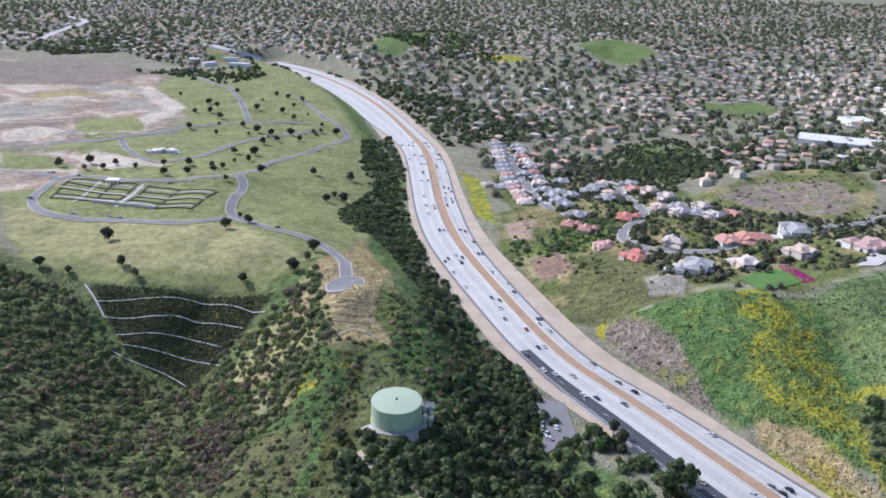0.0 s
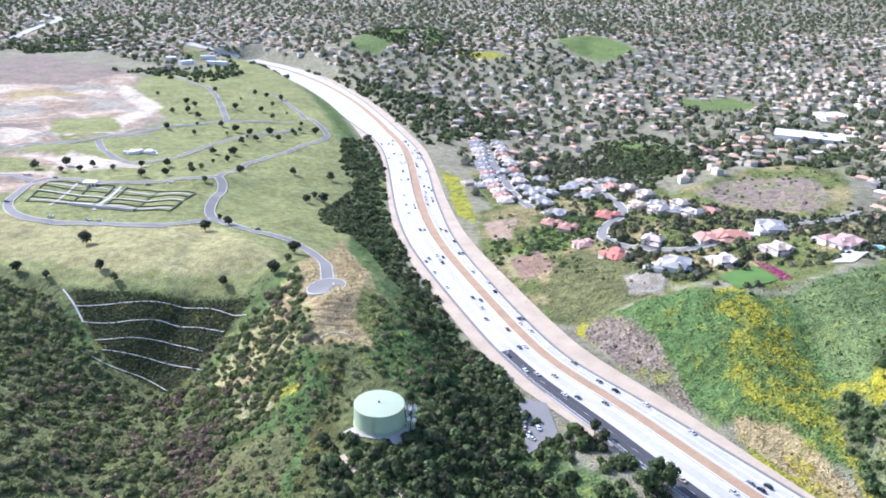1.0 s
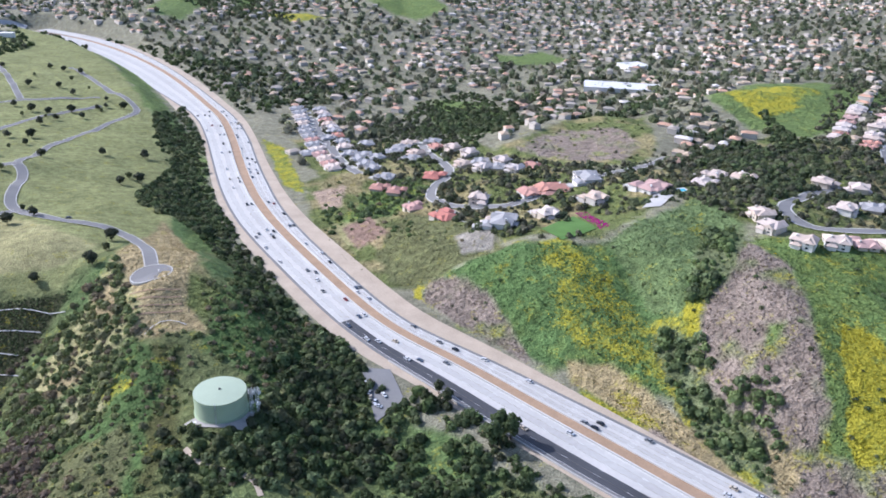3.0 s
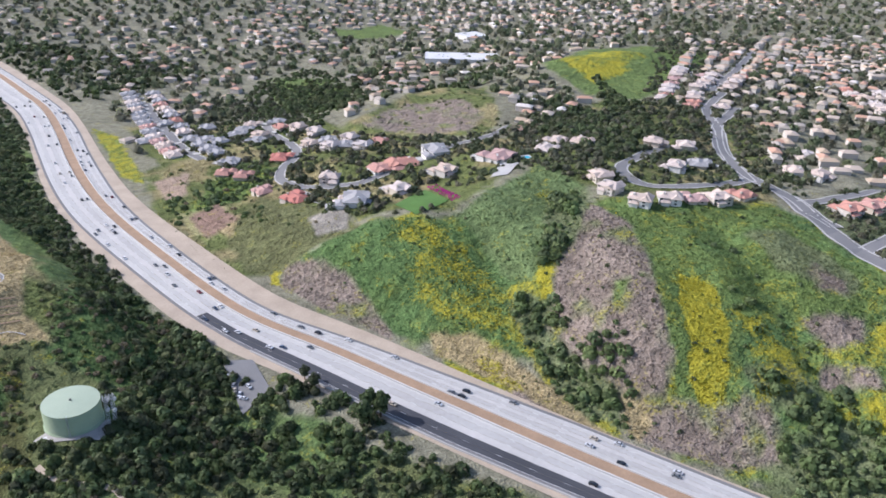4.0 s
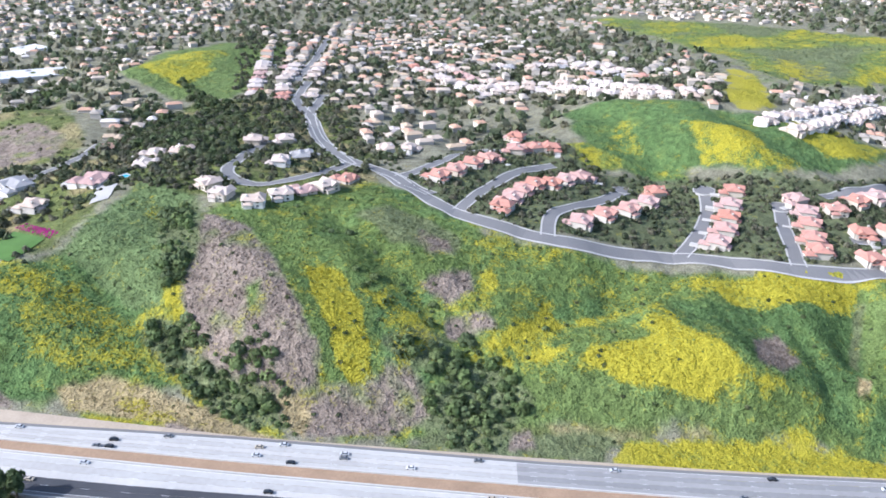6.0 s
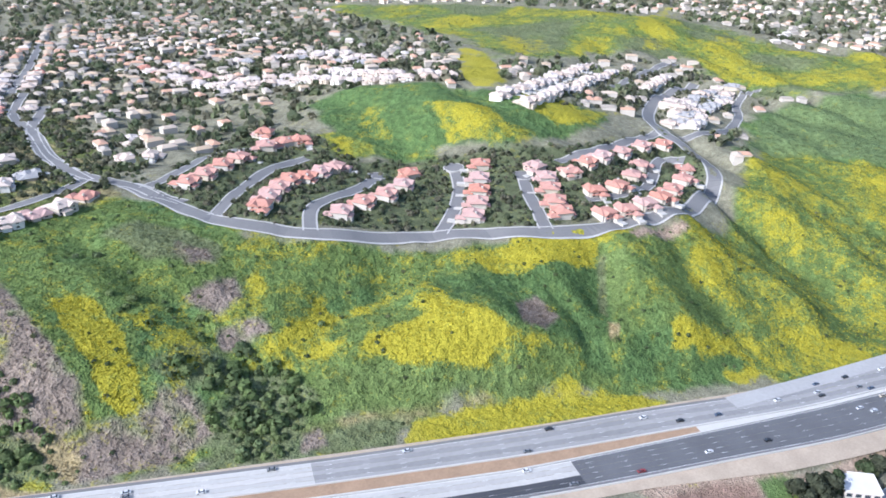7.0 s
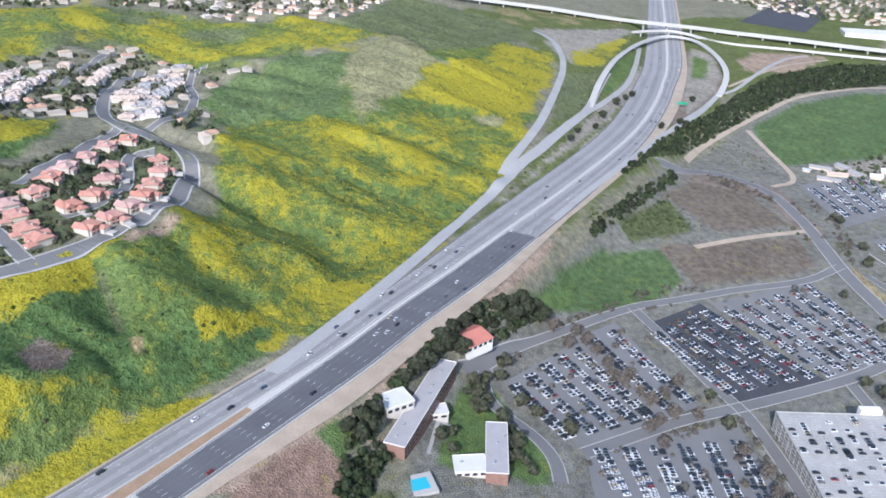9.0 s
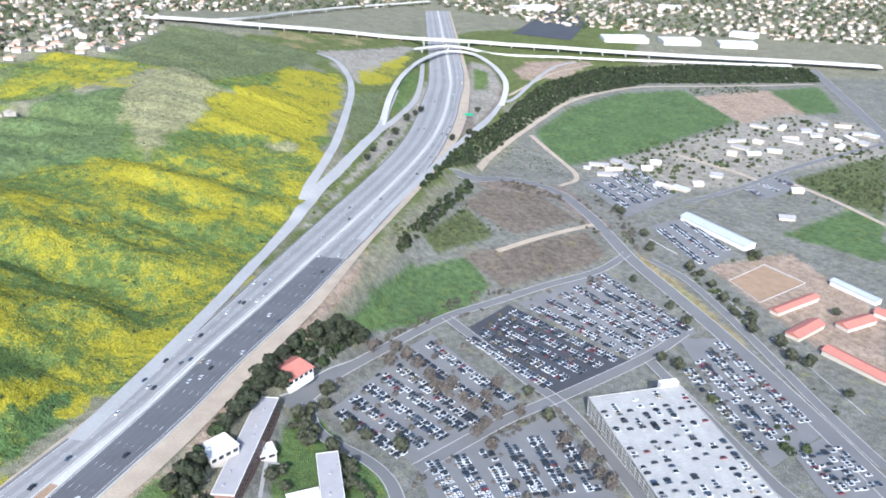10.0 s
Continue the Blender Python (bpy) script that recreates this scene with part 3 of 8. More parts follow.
patch("bloom8", 8, [(472, -4), (497, -38), (494, -53), (486, -35), (463, -7)])
patch("bloom8", 8, [(463, -39), (485, -54), (524, -98), (507, -93), (449, -44)])
patch("bloom8", 8, [(531, -2), (553, -22), (534, -20)])
patch("dirt", 4, [(553, 39), (595, 2), (590, -5), (546, 30)])
# the eastern hill
patch("meadow", 12, [(589, -14), (857, -72), (888, -163), (1021, -248), (926, -280), (909, -376), (920, -451), (732, -331), (589, -196), (475, -101), (468, -69), (509, -32)])
patch("bloom4", 12, [(583, -14), (855, -72), (884, -162), (855, -206), (890, -368), (917, -442), (732, -331), (589, -196), (475, -101), (468, -69), (516, -32)])
patch("sage", 14, [(1033, -79), (1102, -176), (1099, -253), (884, -194), (878, -111), (874, -63), (804, -30)])
patch("bloom6", 18, [(857, -72), (856, -156), (807, -194), (727, -163), (743, -60)])
patch("bloom5", 18, [(732, -63), (693, -144), (643, -152), (645, -103), (676, -56)])
patch("bloom7", 14, [(814, -202), (770, -244), (744, -336), (704, -294), (699, -210)])
patch("bloom6", 14, [(593, -6), (608, -35), (522, -37), (532, -9)])
patch("bloom8", 10, [(476, -14), (510, -62), (484, -65), (469, -20)])
patch("bloom7", 14, [(532, -74), (554, -152), (488, -113), (491, -66)])
patch("bloom5", 16, [(633, -139), (685, -251), (608, -223), (534, -151), (569, -124)])
patch("bloom6", 16, [(880, -279), (917, -442), (783, -366), (747, -299), (804, -268)])
patch("bloom9", 14, [(926, -280), (1005, -335), (1191, -589), (1054, -537), (917, -442), (890, -368), (907, -316)])
patch("bloom7", 14, [(1193, -201), (1307, -330), (1096, -260), (1100, -191)])
patch("rock", 16, [(1140, -279), (1192, -344), (1156, -385), (961, -305), (918, -256), (849, -205), (895, -197)])
patch("rock", 4, [(885, -348), (885, -389), (862, -383), (863, -350)])
# the hill behind the red roofs, and the farther ones
patch("green", 6, [(654, 319), (747, 344), (777, 306), (781, 247), (795, 191), (815, 136), (838, 89), (767, 93), (707, 126), (667, 157), (661, 217), (648, 255)])
patch("bloom7", 12, [(716, 248), (736, 198), (703, 167), (707, 126), (671, 158), (667, 209)])
patch("bloom5", 12, [(712, 328), (721, 308), (670, 270), (654, 291)])
patch("bloom9", 12, [(795, 191), (815, 136), (838, 89), (767, 93), (734, 131)])
patch("bloom9", 12, [(1065, 322), (1052, 279), (808, 197), (791, 232), (865, 274)])
patch("bloom6", 20, [(1219, 315), (1202, 242), (1130, 195), (1072, 260)])
patch("bloom7", 20, [(1400, 126), (1741, 94), (1253, 51), (1219, 96)])
patch("bloom6", 20, [(1338, 41), (1368, -27), (1235, -68), (1176, -25), (1213, 24)])
# the interchange and the far town
patch("pale", 6, [(1423, -679), (1443, -787), (1471, -910), (1460, -930), (1331, -784), (1268, -701), (1239, -657), (1308, -666)])
patch("bloom8", 8, [(1174, -637), (1256, -672), (1353, -810), (1403, -887), (1288, -789), (1176, -692)])
patch("scrub", 8, [(1126, -598), (1144, -667), (991, -563), (894, -473), (946, -486)])
patch("fieldgreen", 6, [(1085, -647), (1214, -755), (1323, -849), (1168, -742), (1068, -657)])
patch("pale", 5, [(1070, -691), (1292, -854), (1324, -902), (1122, -764), (989, -648), (831, -485), (821, -455), (937, -576)])
patch("pale", 5, [(1034, -752), (1338, -980), (1262, -972), (1149, -908), (1064, -832), (948, -700)])
patch("fieldgreen", 5, [(1293, -949), (1225, -937), (1124, -854), (1134, -834)])
patch("dirt", 5, [(1233, -997), (1285, -1121), (1262, -1194), (1228, -1102), (1151, -978)])
patch("scrub", 12, [(1599, -451), (1718, -532), (1459, -650), (1353, -667), (1286, -570), (1248, -458), (1340, -364)])
patch("hillside", 10, [(1697, -707), (1604, -962), (1495, -925), (1432, -684), (1480, -636)])
patch("fieldgreen", 8, [(317, 2032), (395, 2160), (472, 2178), (492, 1923), (427, 1895), (356, 1932)])
patch("fieldgreen", 8, [(-194, 1964), (-150, 2200), (-89, 2354), (-66, 2149), (-119, 1938), (-154, 1878)])
patch("fieldgreen", 8, [(483, 1560), (522, 1495), (550, 1429), (494, 1410), (470, 1477)])
patch("fieldgreen", 8, [(-21, 2411), (38, 2325), (56, 2105), (13, 2020)])
patch("mustard", 8, [(67, 1981), (162, 1988), (196, 1912), (116, 1879)])
patch("hillside", 8, [(-544, 1853), (-571, 2004), (-460, 1819), (-455, 1700)])
# the ridge above the tank, and the slope opposite
patch("lush", 6, [(-77, 442), (-60, 417), (-44, 396), (-58, 356), (-61, 303), (-117, 321), (-114, 362), (-86, 380), (-85, 407)])
patch("bloom3", 6, [(-91, 406), (-73, 419), (-65, 394), (-81, 384)])
patch("ridgegreen", 5, [(-114, 362), (-90, 367), (-74, 344), (-84, 310), (-114, 320)])
patch("rock", 4, [(-113, 414), (-95, 408), (-82, 389), (-101, 387)])
patch("lush", 6, [(-29, 458), (-8, 492), (29, 459), (39, 404), (25, 359), (-3, 390), (-26, 414)])
patch("straw", 3, [(-79, 462), (-94, 520), (-79, 571), (-68, 633), (-38, 537), (-41, 458), (-31, 434), (-61, 427)])
patch("hillside", 4, [(-40, 512), (-24, 468), (-31, 440), (-43, 458)])
patch("olive", 6, [(100, 583), (130, 631), (160, 535), (170, 486), (121, 493), (96, 499), (87, 550)])
patch("meadow", 5, [(69, 630), (128, 738), (160, 689), (141, 642), (92, 628)])
patch("redearth", 4, [(71, 623), (98, 637), (103, 586), (77, 574)])
patch("dirt", 4, [(57, 729), (90, 736), (77, 668), (60, 668)])
patch("pale", 4, [(144, 534), (175, 530), (162, 495), (141, 503)])
patch("bloom5", 8, [(23, 939), (41, 921), (49, 776), (37, 770)])
patch("drylawn", 4, [(-89, 528), (-67, 454), (-72, 436), (-88, 425), (-103, 415), (-122, 420), (-136, 450), (-120, 462), (-105, 482), (-98, 508)])
patch("straw", 4, [(-92, 505), (-79, 460), (-88, 451), (-101, 469), (-98, 496)])
patch("straw", 4, [(-123, 440), (-103, 432), (-94, 420), (-114, 416)])
patch("olive", 5, [(-116, 320), (-114, 362), (-88, 359), (-71, 366), (-64, 355), (-66, 304)])
patch("hillside", 7, [(247, 772), (302, 802), (390, 883), (468, 873), (397, 705), (343, 639), (290, 688), (257, 735)])
patch("brown", 6, [(263, 758), (336, 814), (386, 784), (384, 714), (346, 668), (304, 692)])
patch("fieldgreen", 5, [(275, 1169), (324, 1117), (334, 986), (270, 855), (241, 933), (232, 1003)])
patch("bloom4", 14, [(174, 477), (209, 463), (224, 450), (228, 388), (224, 368), (216, 328), (206, 349), (183, 378), (172, 401), (177, 428)])
patch("cut", 4, [(-438, 968), (-384, 990), (-382, 1189), (-522, 1425), (-490, 1308), (-406, 1162), (-444, 1033)])
patch("cut", 4, [(-553, 990), (-533, 1037), (-473, 999), (-489, 944), (-527, 939)])
patch("cut", 4, [(-404, 857), (-394, 893), (-289, 826), (-336, 793), (-372, 813)])
patch("brownstrip", 6, [(-907, 1674), (-825, 1800), (-562, 1570), (-597, 1414), (-763, 1393)])
patch("lawn", 5, [(-496, 1086), (-429, 1113), (-381, 1020), (-418, 971), (-471, 1011)])
patch("lawn", 5, [(-500, 888), (-434, 857), (-367, 800), (-455, 802)])
patch("drylawn", 4, [(472, -584), (450, -587), (410, -567), (420, -560)])


def cover_colors(x, y, z):
    """For each place: the base colour of the ground cover, its share of bloom, and how wild it grows."""
    base = np.ones((len(x), 5)) * np.array((*COVERS["suburb"], 0.0, 0.1))
    n1, n2 = value_noise(x, y, 60, 21, 3), value_noise(x, y, 18, 22, 3)

    def lay(weight, cover):
        if cover.startswith("bloom"):  # flowers over whatever grows there
            base[:, 3] = base[:, 3] * (1 - weight) + int(cover[5:]) / 10 * weight
            return
        row = np.array((*COVERS[cover], BLOOM.get(cover, 0.0), 0.1 if cover in SMOOTH_COVERS else 1.0))
        base[:] = base * (1 - weight[:, None]) + row * weight[:, None]

    east_hill = np.clip((inside_distance(x, y, np.array(HILL_OUTLINE, float)) + (n2 - 0.5) * 60) / 20, 0, 1)
    lay(east_hill, "hill")
    lay(east_hill * np.clip((n1 - 0.5) * 8, 0, 1), "mustard")
    lay(east_hill * np.clip((0.42 - n1) * 8, 0, 1), "green")
    far_hill = np.clip((inside_distance(x, y, np.array(FAR_HILL_OUTLINE, float)) + (n2 - 0.5) * 60) / 20, 0, 1)
    n3 = value_noise(x, y, 85, 24, 4)
    lay(far_hill, "hill")
    lay(far_hill * np.clip((n3 - 0.52) * 8, 0, 1), "mustard")
    lay(far_hill * np.clip((0.47 - n3) * 8, 0, 1), "scrub")
    lay(np.clip((inside_distance(x, y, np.array(GARDEN_OUTLINE, float)) + (n2 - 0.5) * 10) / 5, 0, 1), "garden")
    west = np.clip((inside_distance(x, y, np.array(BRUSH_OUTLINE, float)) + (n2 - 0.5) * 20) / 6, 0, 1)
    lay(west, "brush")
    lay(west * np.clip((n1 - 0.55) * 6, 0, 1) * 0.8, "green")
    lay(np.clip((inside_distance(x, y, np.array(INTERCHANGE_GROUND, float)) + (n2 - 0.5) * 30) / 12, 0, 1), "hillside")
    lay(np.clip(inside_distance(x, y, np.array(CAMPUS_OUTLINE, float)) / 8, 0, 1), "campus")
    for cover, soft, poly in PATCH_LIST:
        lo, hi = poly.min(0) - 20, poly.max(0) + 20
        near = np.nonzero((x > lo[0]) & (x < hi[0]) & (y > lo[1]) & (y < hi[1]))[0]
        if not len(near):
            continue
        px, py = x[near], y[near]
        w = np.zeros(len(x))
        edge = (value_noise(px, py, soft * 2.2, 31, 4) - 0.5) * soft * (2.4 if soft > 5 else 1.2)
        w[near] = np.clip((inside_distance(px, py, poly) + edge) / (soft * 0.6) + 0.3, 0, 1)
        lay(w, cover)
        if cover == "dirt" and poly[:, 0].max() < -350:  # cut benches along the contours
            bench = np.sin((z * 0.6 + value_noise(x, y, 190, 81, 3) * 14) * 1.6)
            lay(w * np.clip((bench - 0.55) * 5, 0, 1) * 0.85, "cut")
            lay(w * np.clip((-0.75 - bench) * 6, 0, 1) * 0.7, "brownstrip")
        if cover == "hillside":
            lay(w * np.clip((value_noise(x, y, 30, 45, 3) - 0.52) * 7, 0, 1) * 0.7, "straw")
        if cover in ("green", "brown", "meadow"):
            lay(w * np.clip((value_noise(x, y, 14, 43, 3) - 0.6) * 6, 0, 1) * 0.6, "hill" if cover != "meadow" else "green")
    # fewer flowers in the gullies, and the same along the spurs' shaded flanks
    base[:, 3] *= np.where(x > 430, 0.55 + 0.95 * value_noise((x * 0.70 - y * 0.71) / 13.0, (x * 0.71 + y * 0.70) / 44.0, 1.0, 53, 3), 1.0)
    base[:, 3] *= np.where(x > 330, np.clip(gullies(x, y) * 1.8 + 0.45, 0, 1.1), 1.0) * (0.75 + 0.5 * value_noise(x, y, 40, 47, 3))
    return base


def build_ground():
    turns = np.concatenate([np.arange(-70, 125, 0.25), np.arange(125, 290, 3.0)])
    reach = np.concatenate([np.arange(0, 170, 12.0), 170 * 1.009 ** np.arange(0, 375), [6500.0]])
    reach[0] = 1.0
    a, r = np.meshgrid(np.radians(turns), reach)
    x, y = (r * np.cos(a)).ravel(), (r * np.sin(a)).ravel()
    z = height(x, y)
    rows, cols = len(reach), len(turns)
    i, j = np.meshgrid(np.arange(rows - 1), np.arange(cols), indexing="ij")
    k = (j + 1) % cols
    quads = np.stack([i * cols + j, (i + 1) * cols + j, (i + 1) * cols + k, i * cols + k], -1).reshape(-1, 4)
    mesh = bpy.data.meshes.new("ground")
    mesh.vertices.add(len(x))
    mesh.vertices.foreach_set("co", np.stack([x, y, z], -1).ravel())
    mesh.loops.add(quads.size)
    mesh.loops.foreach_set("vertex_index", quads.ravel())
    mesh.polygons.add(len(quads))
    mesh.polygons.foreach_set("loop_start", np.arange(0, quads.size, 4))
    mesh.polygons.foreach_set("use_smooth", np.ones(len(quads), bool))
    mesh.update(calc_edges=True)
    layer = mesh.attributes.new("cover", "FLOAT_COLOR", "POINT")
    cover = cover_colors(x, y, z)
    layer.data.foreach_set("color", cover[:, :4].ravel())
    mesh.attributes.new("wild", "FLOAT", "POINT").data.foreach_set("value", cover[:, 4])
    mesh.materials.append(ground_material())
    return tagged(new("ground", mesh), "rolling hills with grass, yellow mustard and dry brush", "ground", kind="structure")


ground = build_ground()


# ---- roads ----
ASPHALT = speckled("asphalt", (0.165, 0.16, 0.153), 0.9, 0.8, 0.14, stain=25)
LOT_ASPHALT = speckled("parking_asphalt", (0.18, 0.176, 0.168), 0.9, 0.8, 0.14, stain=18)
DARK_ASPHALT = speckled("new_asphalt", (0.06, 0.061, 0.066), 0.85, 0.8, 0.2, stain=20)
CONCRETE = speckled("road_concrete", (0.34, 0.33, 0.31), 0.9, 2.5, 0.12, vary=0.3, stain=40)
OLD_ASPHALT = speckled("grey_lane_asphalt", (0.115, 0.115, 0.118), 0.88, 0.8, 0.2, stain=20)
LANE_CONCRETES = [speckled("worn_lane_concrete", c, 0.9, 2.5, 0.12, stain=40) for c in ((0.415, 0.40, 0.365), (0.38, 0.365, 0.335), (0.435, 0.415, 0.38), (0.39, 0.375, 0.345), (0.425, 0.41, 0.375))]
GREY_LANES = [speckled("weathered_lane_concrete", c, 0.9, 2.5, 0.12, stain=40) for c in ((0.27, 0.262, 0.25), (0.225, 0.22, 0.212), (0.285, 0.276, 0.262), (0.235, 0.23, 0.222), (0.275, 0.266, 0.252))]
PALE_CONCRETE = speckled("new_concrete", (0.47, 0.455, 0.42), 0.9, 1.5, 0.08, stain=30)
EARTH = speckled("graded_earth", (0.30, 0.205, 0.13), 0.95, 1.2, 0.2, stain=9)
PALE_EARTH = speckled("pale_graded_earth", (0.38, 0.31, 0.23), 0.95, 1.2, 0.18, stain=14)
WHITE_PAINT = speckled("road_paint", (0.62, 0.62, 0.59), 0.8, 0.5, 0.08)
PALE_PAD = speckled("tank_pad_concrete", (0.33, 0.31, 0.28), 0.9, 0.8, 0.15, stain=5)
SIDEWALK = speckled("sidewalk_concrete", (0.38, 0.365, 0.335), 0.9, 0.8, 0.1)


def mesh_object(name, verts, faces, mat, parent=None, smooth=False):
    mesh = bpy.data.meshes.new(name)
    mesh.from_pydata([tuple(map(float, v)) for v in verts], [], [tuple(map(int, f)) for f in faces])
    mesh.materials.append(mat)
    if smooth:
        mesh.polygons.foreach_set("use_smooth", [True] * len(mesh.polygons))
    mesh.update()
    ob = new(name, mesh)
    ob.parent = parent
    return ob


def sides(line):
    way = np.gradient(line[:, :2], axis=0)
    way /= np.linalg.norm(way, axis=1)[:, None] + 1e-9
    return np.c_[way[:, 1], -way[:, 0]]


def strip(name, line, left, right, lift, mat, parent=None, thick=0.0, drape=False):
    """A band along a line from left to right metres of it (left of travel is negative)."""
    side = sides(line)
    left, right = np.broadcast_to(left, len(line)), np.broadcast_to(right, len(line))
    rows = []
    for off in (left, right):
        p = line[:, :2] + side * off[:, None]
        z = height(p[:, 0], p[:, 1]) if drape else line[:, 2]
        rows.append(np.c_[p, z + lift])
    n = len(line)
    if thick:
        low = [r - (0, 0, thick) for r in rows]
        verts = np.vstack(rows + low)
        faces = []
        for i in range(n - 1):
            faces += [(i, n + i, n + i + 1, i + 1), (2 * n + i, i, i + 1, 2 * n + i + 1), (n + i, 3 * n + i, 3 * n + i + 1, n + i + 1),
                      (2 * n + i, 2 * n + i + 1, 3 * n + i + 1, 3 * n + i)]
        faces += [(0, 2 * n, 3 * n, n), (n - 1, 2 * n - 1, 4 * n - 1, 3 * n - 1)]
    else:
        verts = np.vstack(rows)
        faces = [(i, n + i, n + i + 1, i + 1) for i in range(n - 1)]
    return mesh_object(name, verts, faces, mat, parent)


RUN = np.r_[0, np.cumsum(np.linalg.norm(np.diff(FREEWAY[:, :2], axis=0), axis=1))]
NORTH_EDGE = np.interp(RUN, [0, 114, 297, 481, 716, 940, 1084, 1275, 1369, 1427, 1502, 1605, 1640, 1703, 1754, 1815, 1857, 1969, 2131, 2215, 2348, 2442, 2623, 2781, 3135, 3318, 4230],
                       [-36, -34, -26, -21, -17, -18, -21.5, -20.7, -18, -16.6, -15.5, -15, -16, -19, -21, -23, -22.5, -20.5, -21.5, -20, -21, -25.5, -32, -34, -41, -38.7, -34])
SOUTH_EDGE = np.interp(RUN, [0, 321, 554, 753, 909, 1052, 1190, 1375, 1515, 1600, 1657, 1703, 1770, 1830, 1900, 2100, 2208, 2304, 2417, 2585, 2731, 2951, 3160, 3386, 4230],
                       [38, 53, 48, 40, 25.5, 23.5, 21.5, 21.5, 20, 19.5, 23, 25, 26, 24, 24, 26, 26, 26.5, 29, 27, 23, 17, 17, 24, 28])
NORTH_DIRT = np.interp(RUN, [0, 900, 1251, 1502, 1631, 1716, 1815, 2150, 4230], [-40, -30, -33, -33, -32, -30, -26, -25, -25])
SOUTH_DIRT = np.interp(RUN, [0, 900, 960, 1165, 1478, 1612, 1830, 2119, 2195, 2411, 2560, 4230], [45, 42, 31, 28, 31.5, 31, 31, 36, 43, 43, 34, 34])


MEDIAN_NORTH = np.interp(RUN, [0, 1200, 1650, 1850, 2055, 2157, 2240, 4230], [-8.0, -9.0, -8.2, -6.0, -2.6, -2.2, -2.0, -2.0])
MEDIAN_SOUTH = np.interp(RUN, [0, 1200, 1650, 1850, 2055, 2157, 2240, 4230], [1.5, 0.6, -0.6, 2.5, 7.4, 4.5, 1.4, 1.4])


def stretch(a, b):
    return np.nonzero((RUN >= a) & (RUN <= b))[0]


freeway = tagged(new("freeway"), "busy freeway of pale concrete lanes on both sides of a dirt median", "freeway", kind="structure")
strip("verge", FREEWAY, np.minimum(NORTH_DIRT, NORTH_EDGE - 1), NORTH_EDGE + 1, 0.25, PALE_EARTH, freeway)
strip("verge", FREEWAY, SOUTH_EDGE - 1, np.maximum(SOUTH_DIRT, SOUTH_EDGE + 2), 0.25, PALE_EARTH, freeway)
k = stretch(0, 2170)
strip("median", FREEWAY[k], MEDIAN_NORTH[k], MEDIAN_SOUTH[k], 0.4, EARTH, freeway)
k = stretch(2164, 4300)
strip("median", FREEWAY[k], MEDIAN_NORTH[k], MEDIAN_SOUTH[k], 0.4, PALE_CONCRETE, freeway)
for off in (MEDIAN_NORTH, MEDIAN_SOUTH):
    strip("barrier", FREEWAY, off - 0.35, off + 0.35, 1.3, PALE_CONCRETE, freeway, thick=1.1)
LANES = 5
CARRIAGEWAYS = ((NORTH_EDGE, MEDIAN_NORTH - 0.5), (SOUTH_EDGE, MEDIAN_SOUTH + 0.5))
for edge, inner in CARRIAGEWAYS:
    for lane in range(LANES):
        a, b = inner + (edge - inner) * lane / LANES, inner + (edge - inner) * (lane + 1) / LANES
        gap = np.sign(edge) * 0.06
        worn, grey = LANE_CONCRETES[lane % 5], GREY_LANES[lane % 5]
        runs = [(0, 1960, worn), (1954, 4300, grey)]
        if edge[0] > 0:
            runs = [(0, 1580, worn), (1574, 2092, DARK_ASPHALT if lane > 2 else worn), (2086, 2500, OLD_ASPHALT), (2494, 4300, grey)]
        for s0, s1, mat in runs:
            k = stretch(s0, s1)
            lo, hi = (a + gap)[k], (b - gap)[k]
            strip("lane", FREEWAY[k], np.minimum(lo, hi), np.maximum(lo, hi), 0.5 + 0.004 * lane, mat, freeway)
    strip("shoulder", FREEWAY, np.minimum(edge, edge + np.sign(edge) * 2.2), np.maximum(edge, edge + np.sign(edge) * 2.2), 0.48, ASPHALT, freeway)


def dashes():
    """Broken white lines between the lanes and solid ones along their edges."""
    side, verts, faces = sides(FREEWAY), [], []

    def quad(i, a, b, off0, off1, w):
        p0 = FREEWAY[i] + (FREEWAY[i + 1] - FREEWAY[i]) * a
        p1 = FREEWAY[i] + (FREEWAY[i + 1] - FREEWAY[i]) * b
        n = len(verts)
        for p, o in ((p0, off0 - w), (p0, off0 + w), (p1, off1 + w), (p1, off1 - w)):
            verts.append((p[0] + side[i][0] * o, p[1] + side[i][1] * o, p[2] + 0.56))
        faces.append((n, n + 1, n + 2, n + 3))

    for i in range(0, len(FREEWAY) - 1):
        for edge, inner in CARRIAGEWAYS:
            for lane in range(1, LANES):
                if i % 3 == 0:
                    off = inner[i] + (edge[i] - inner[i]) * lane / LANES
                    quad(i, 0.0, 0.6, off, off, 0.08)
            quad(i, 0, 1, edge[i] * 0.985, edge[i + 1] * 0.985, 0.12)
            quad(i, 0, 1, inner[i] + np.sign(edge[i]) * 0.5, inner[i + 1] + np.sign(edge[i]) * 0.5, 0.14)
    return mesh_object("lane_marking", verts, faces, WHITE_PAINT, freeway)


dashes()
# the retaining wall below the eastbound lanes at the pass
k = stretch(1630, 1890)
strip("retaining_wall", FREEWAY[k], SOUTH_EDGE[k] + 2.4, SOUTH_EDGE[k] + 3.0, 1.4, SIDEWALK, freeway, thick=7.0)
k = stretch(2050, 2500)
strip("barrier", FREEWAY[k], SOUTH_EDGE[k] + 2.3, SOUTH_EDGE[k] + 2.8, 1.4, PALE_CONCRETE, freeway, thick=1.3)

ROADS = []


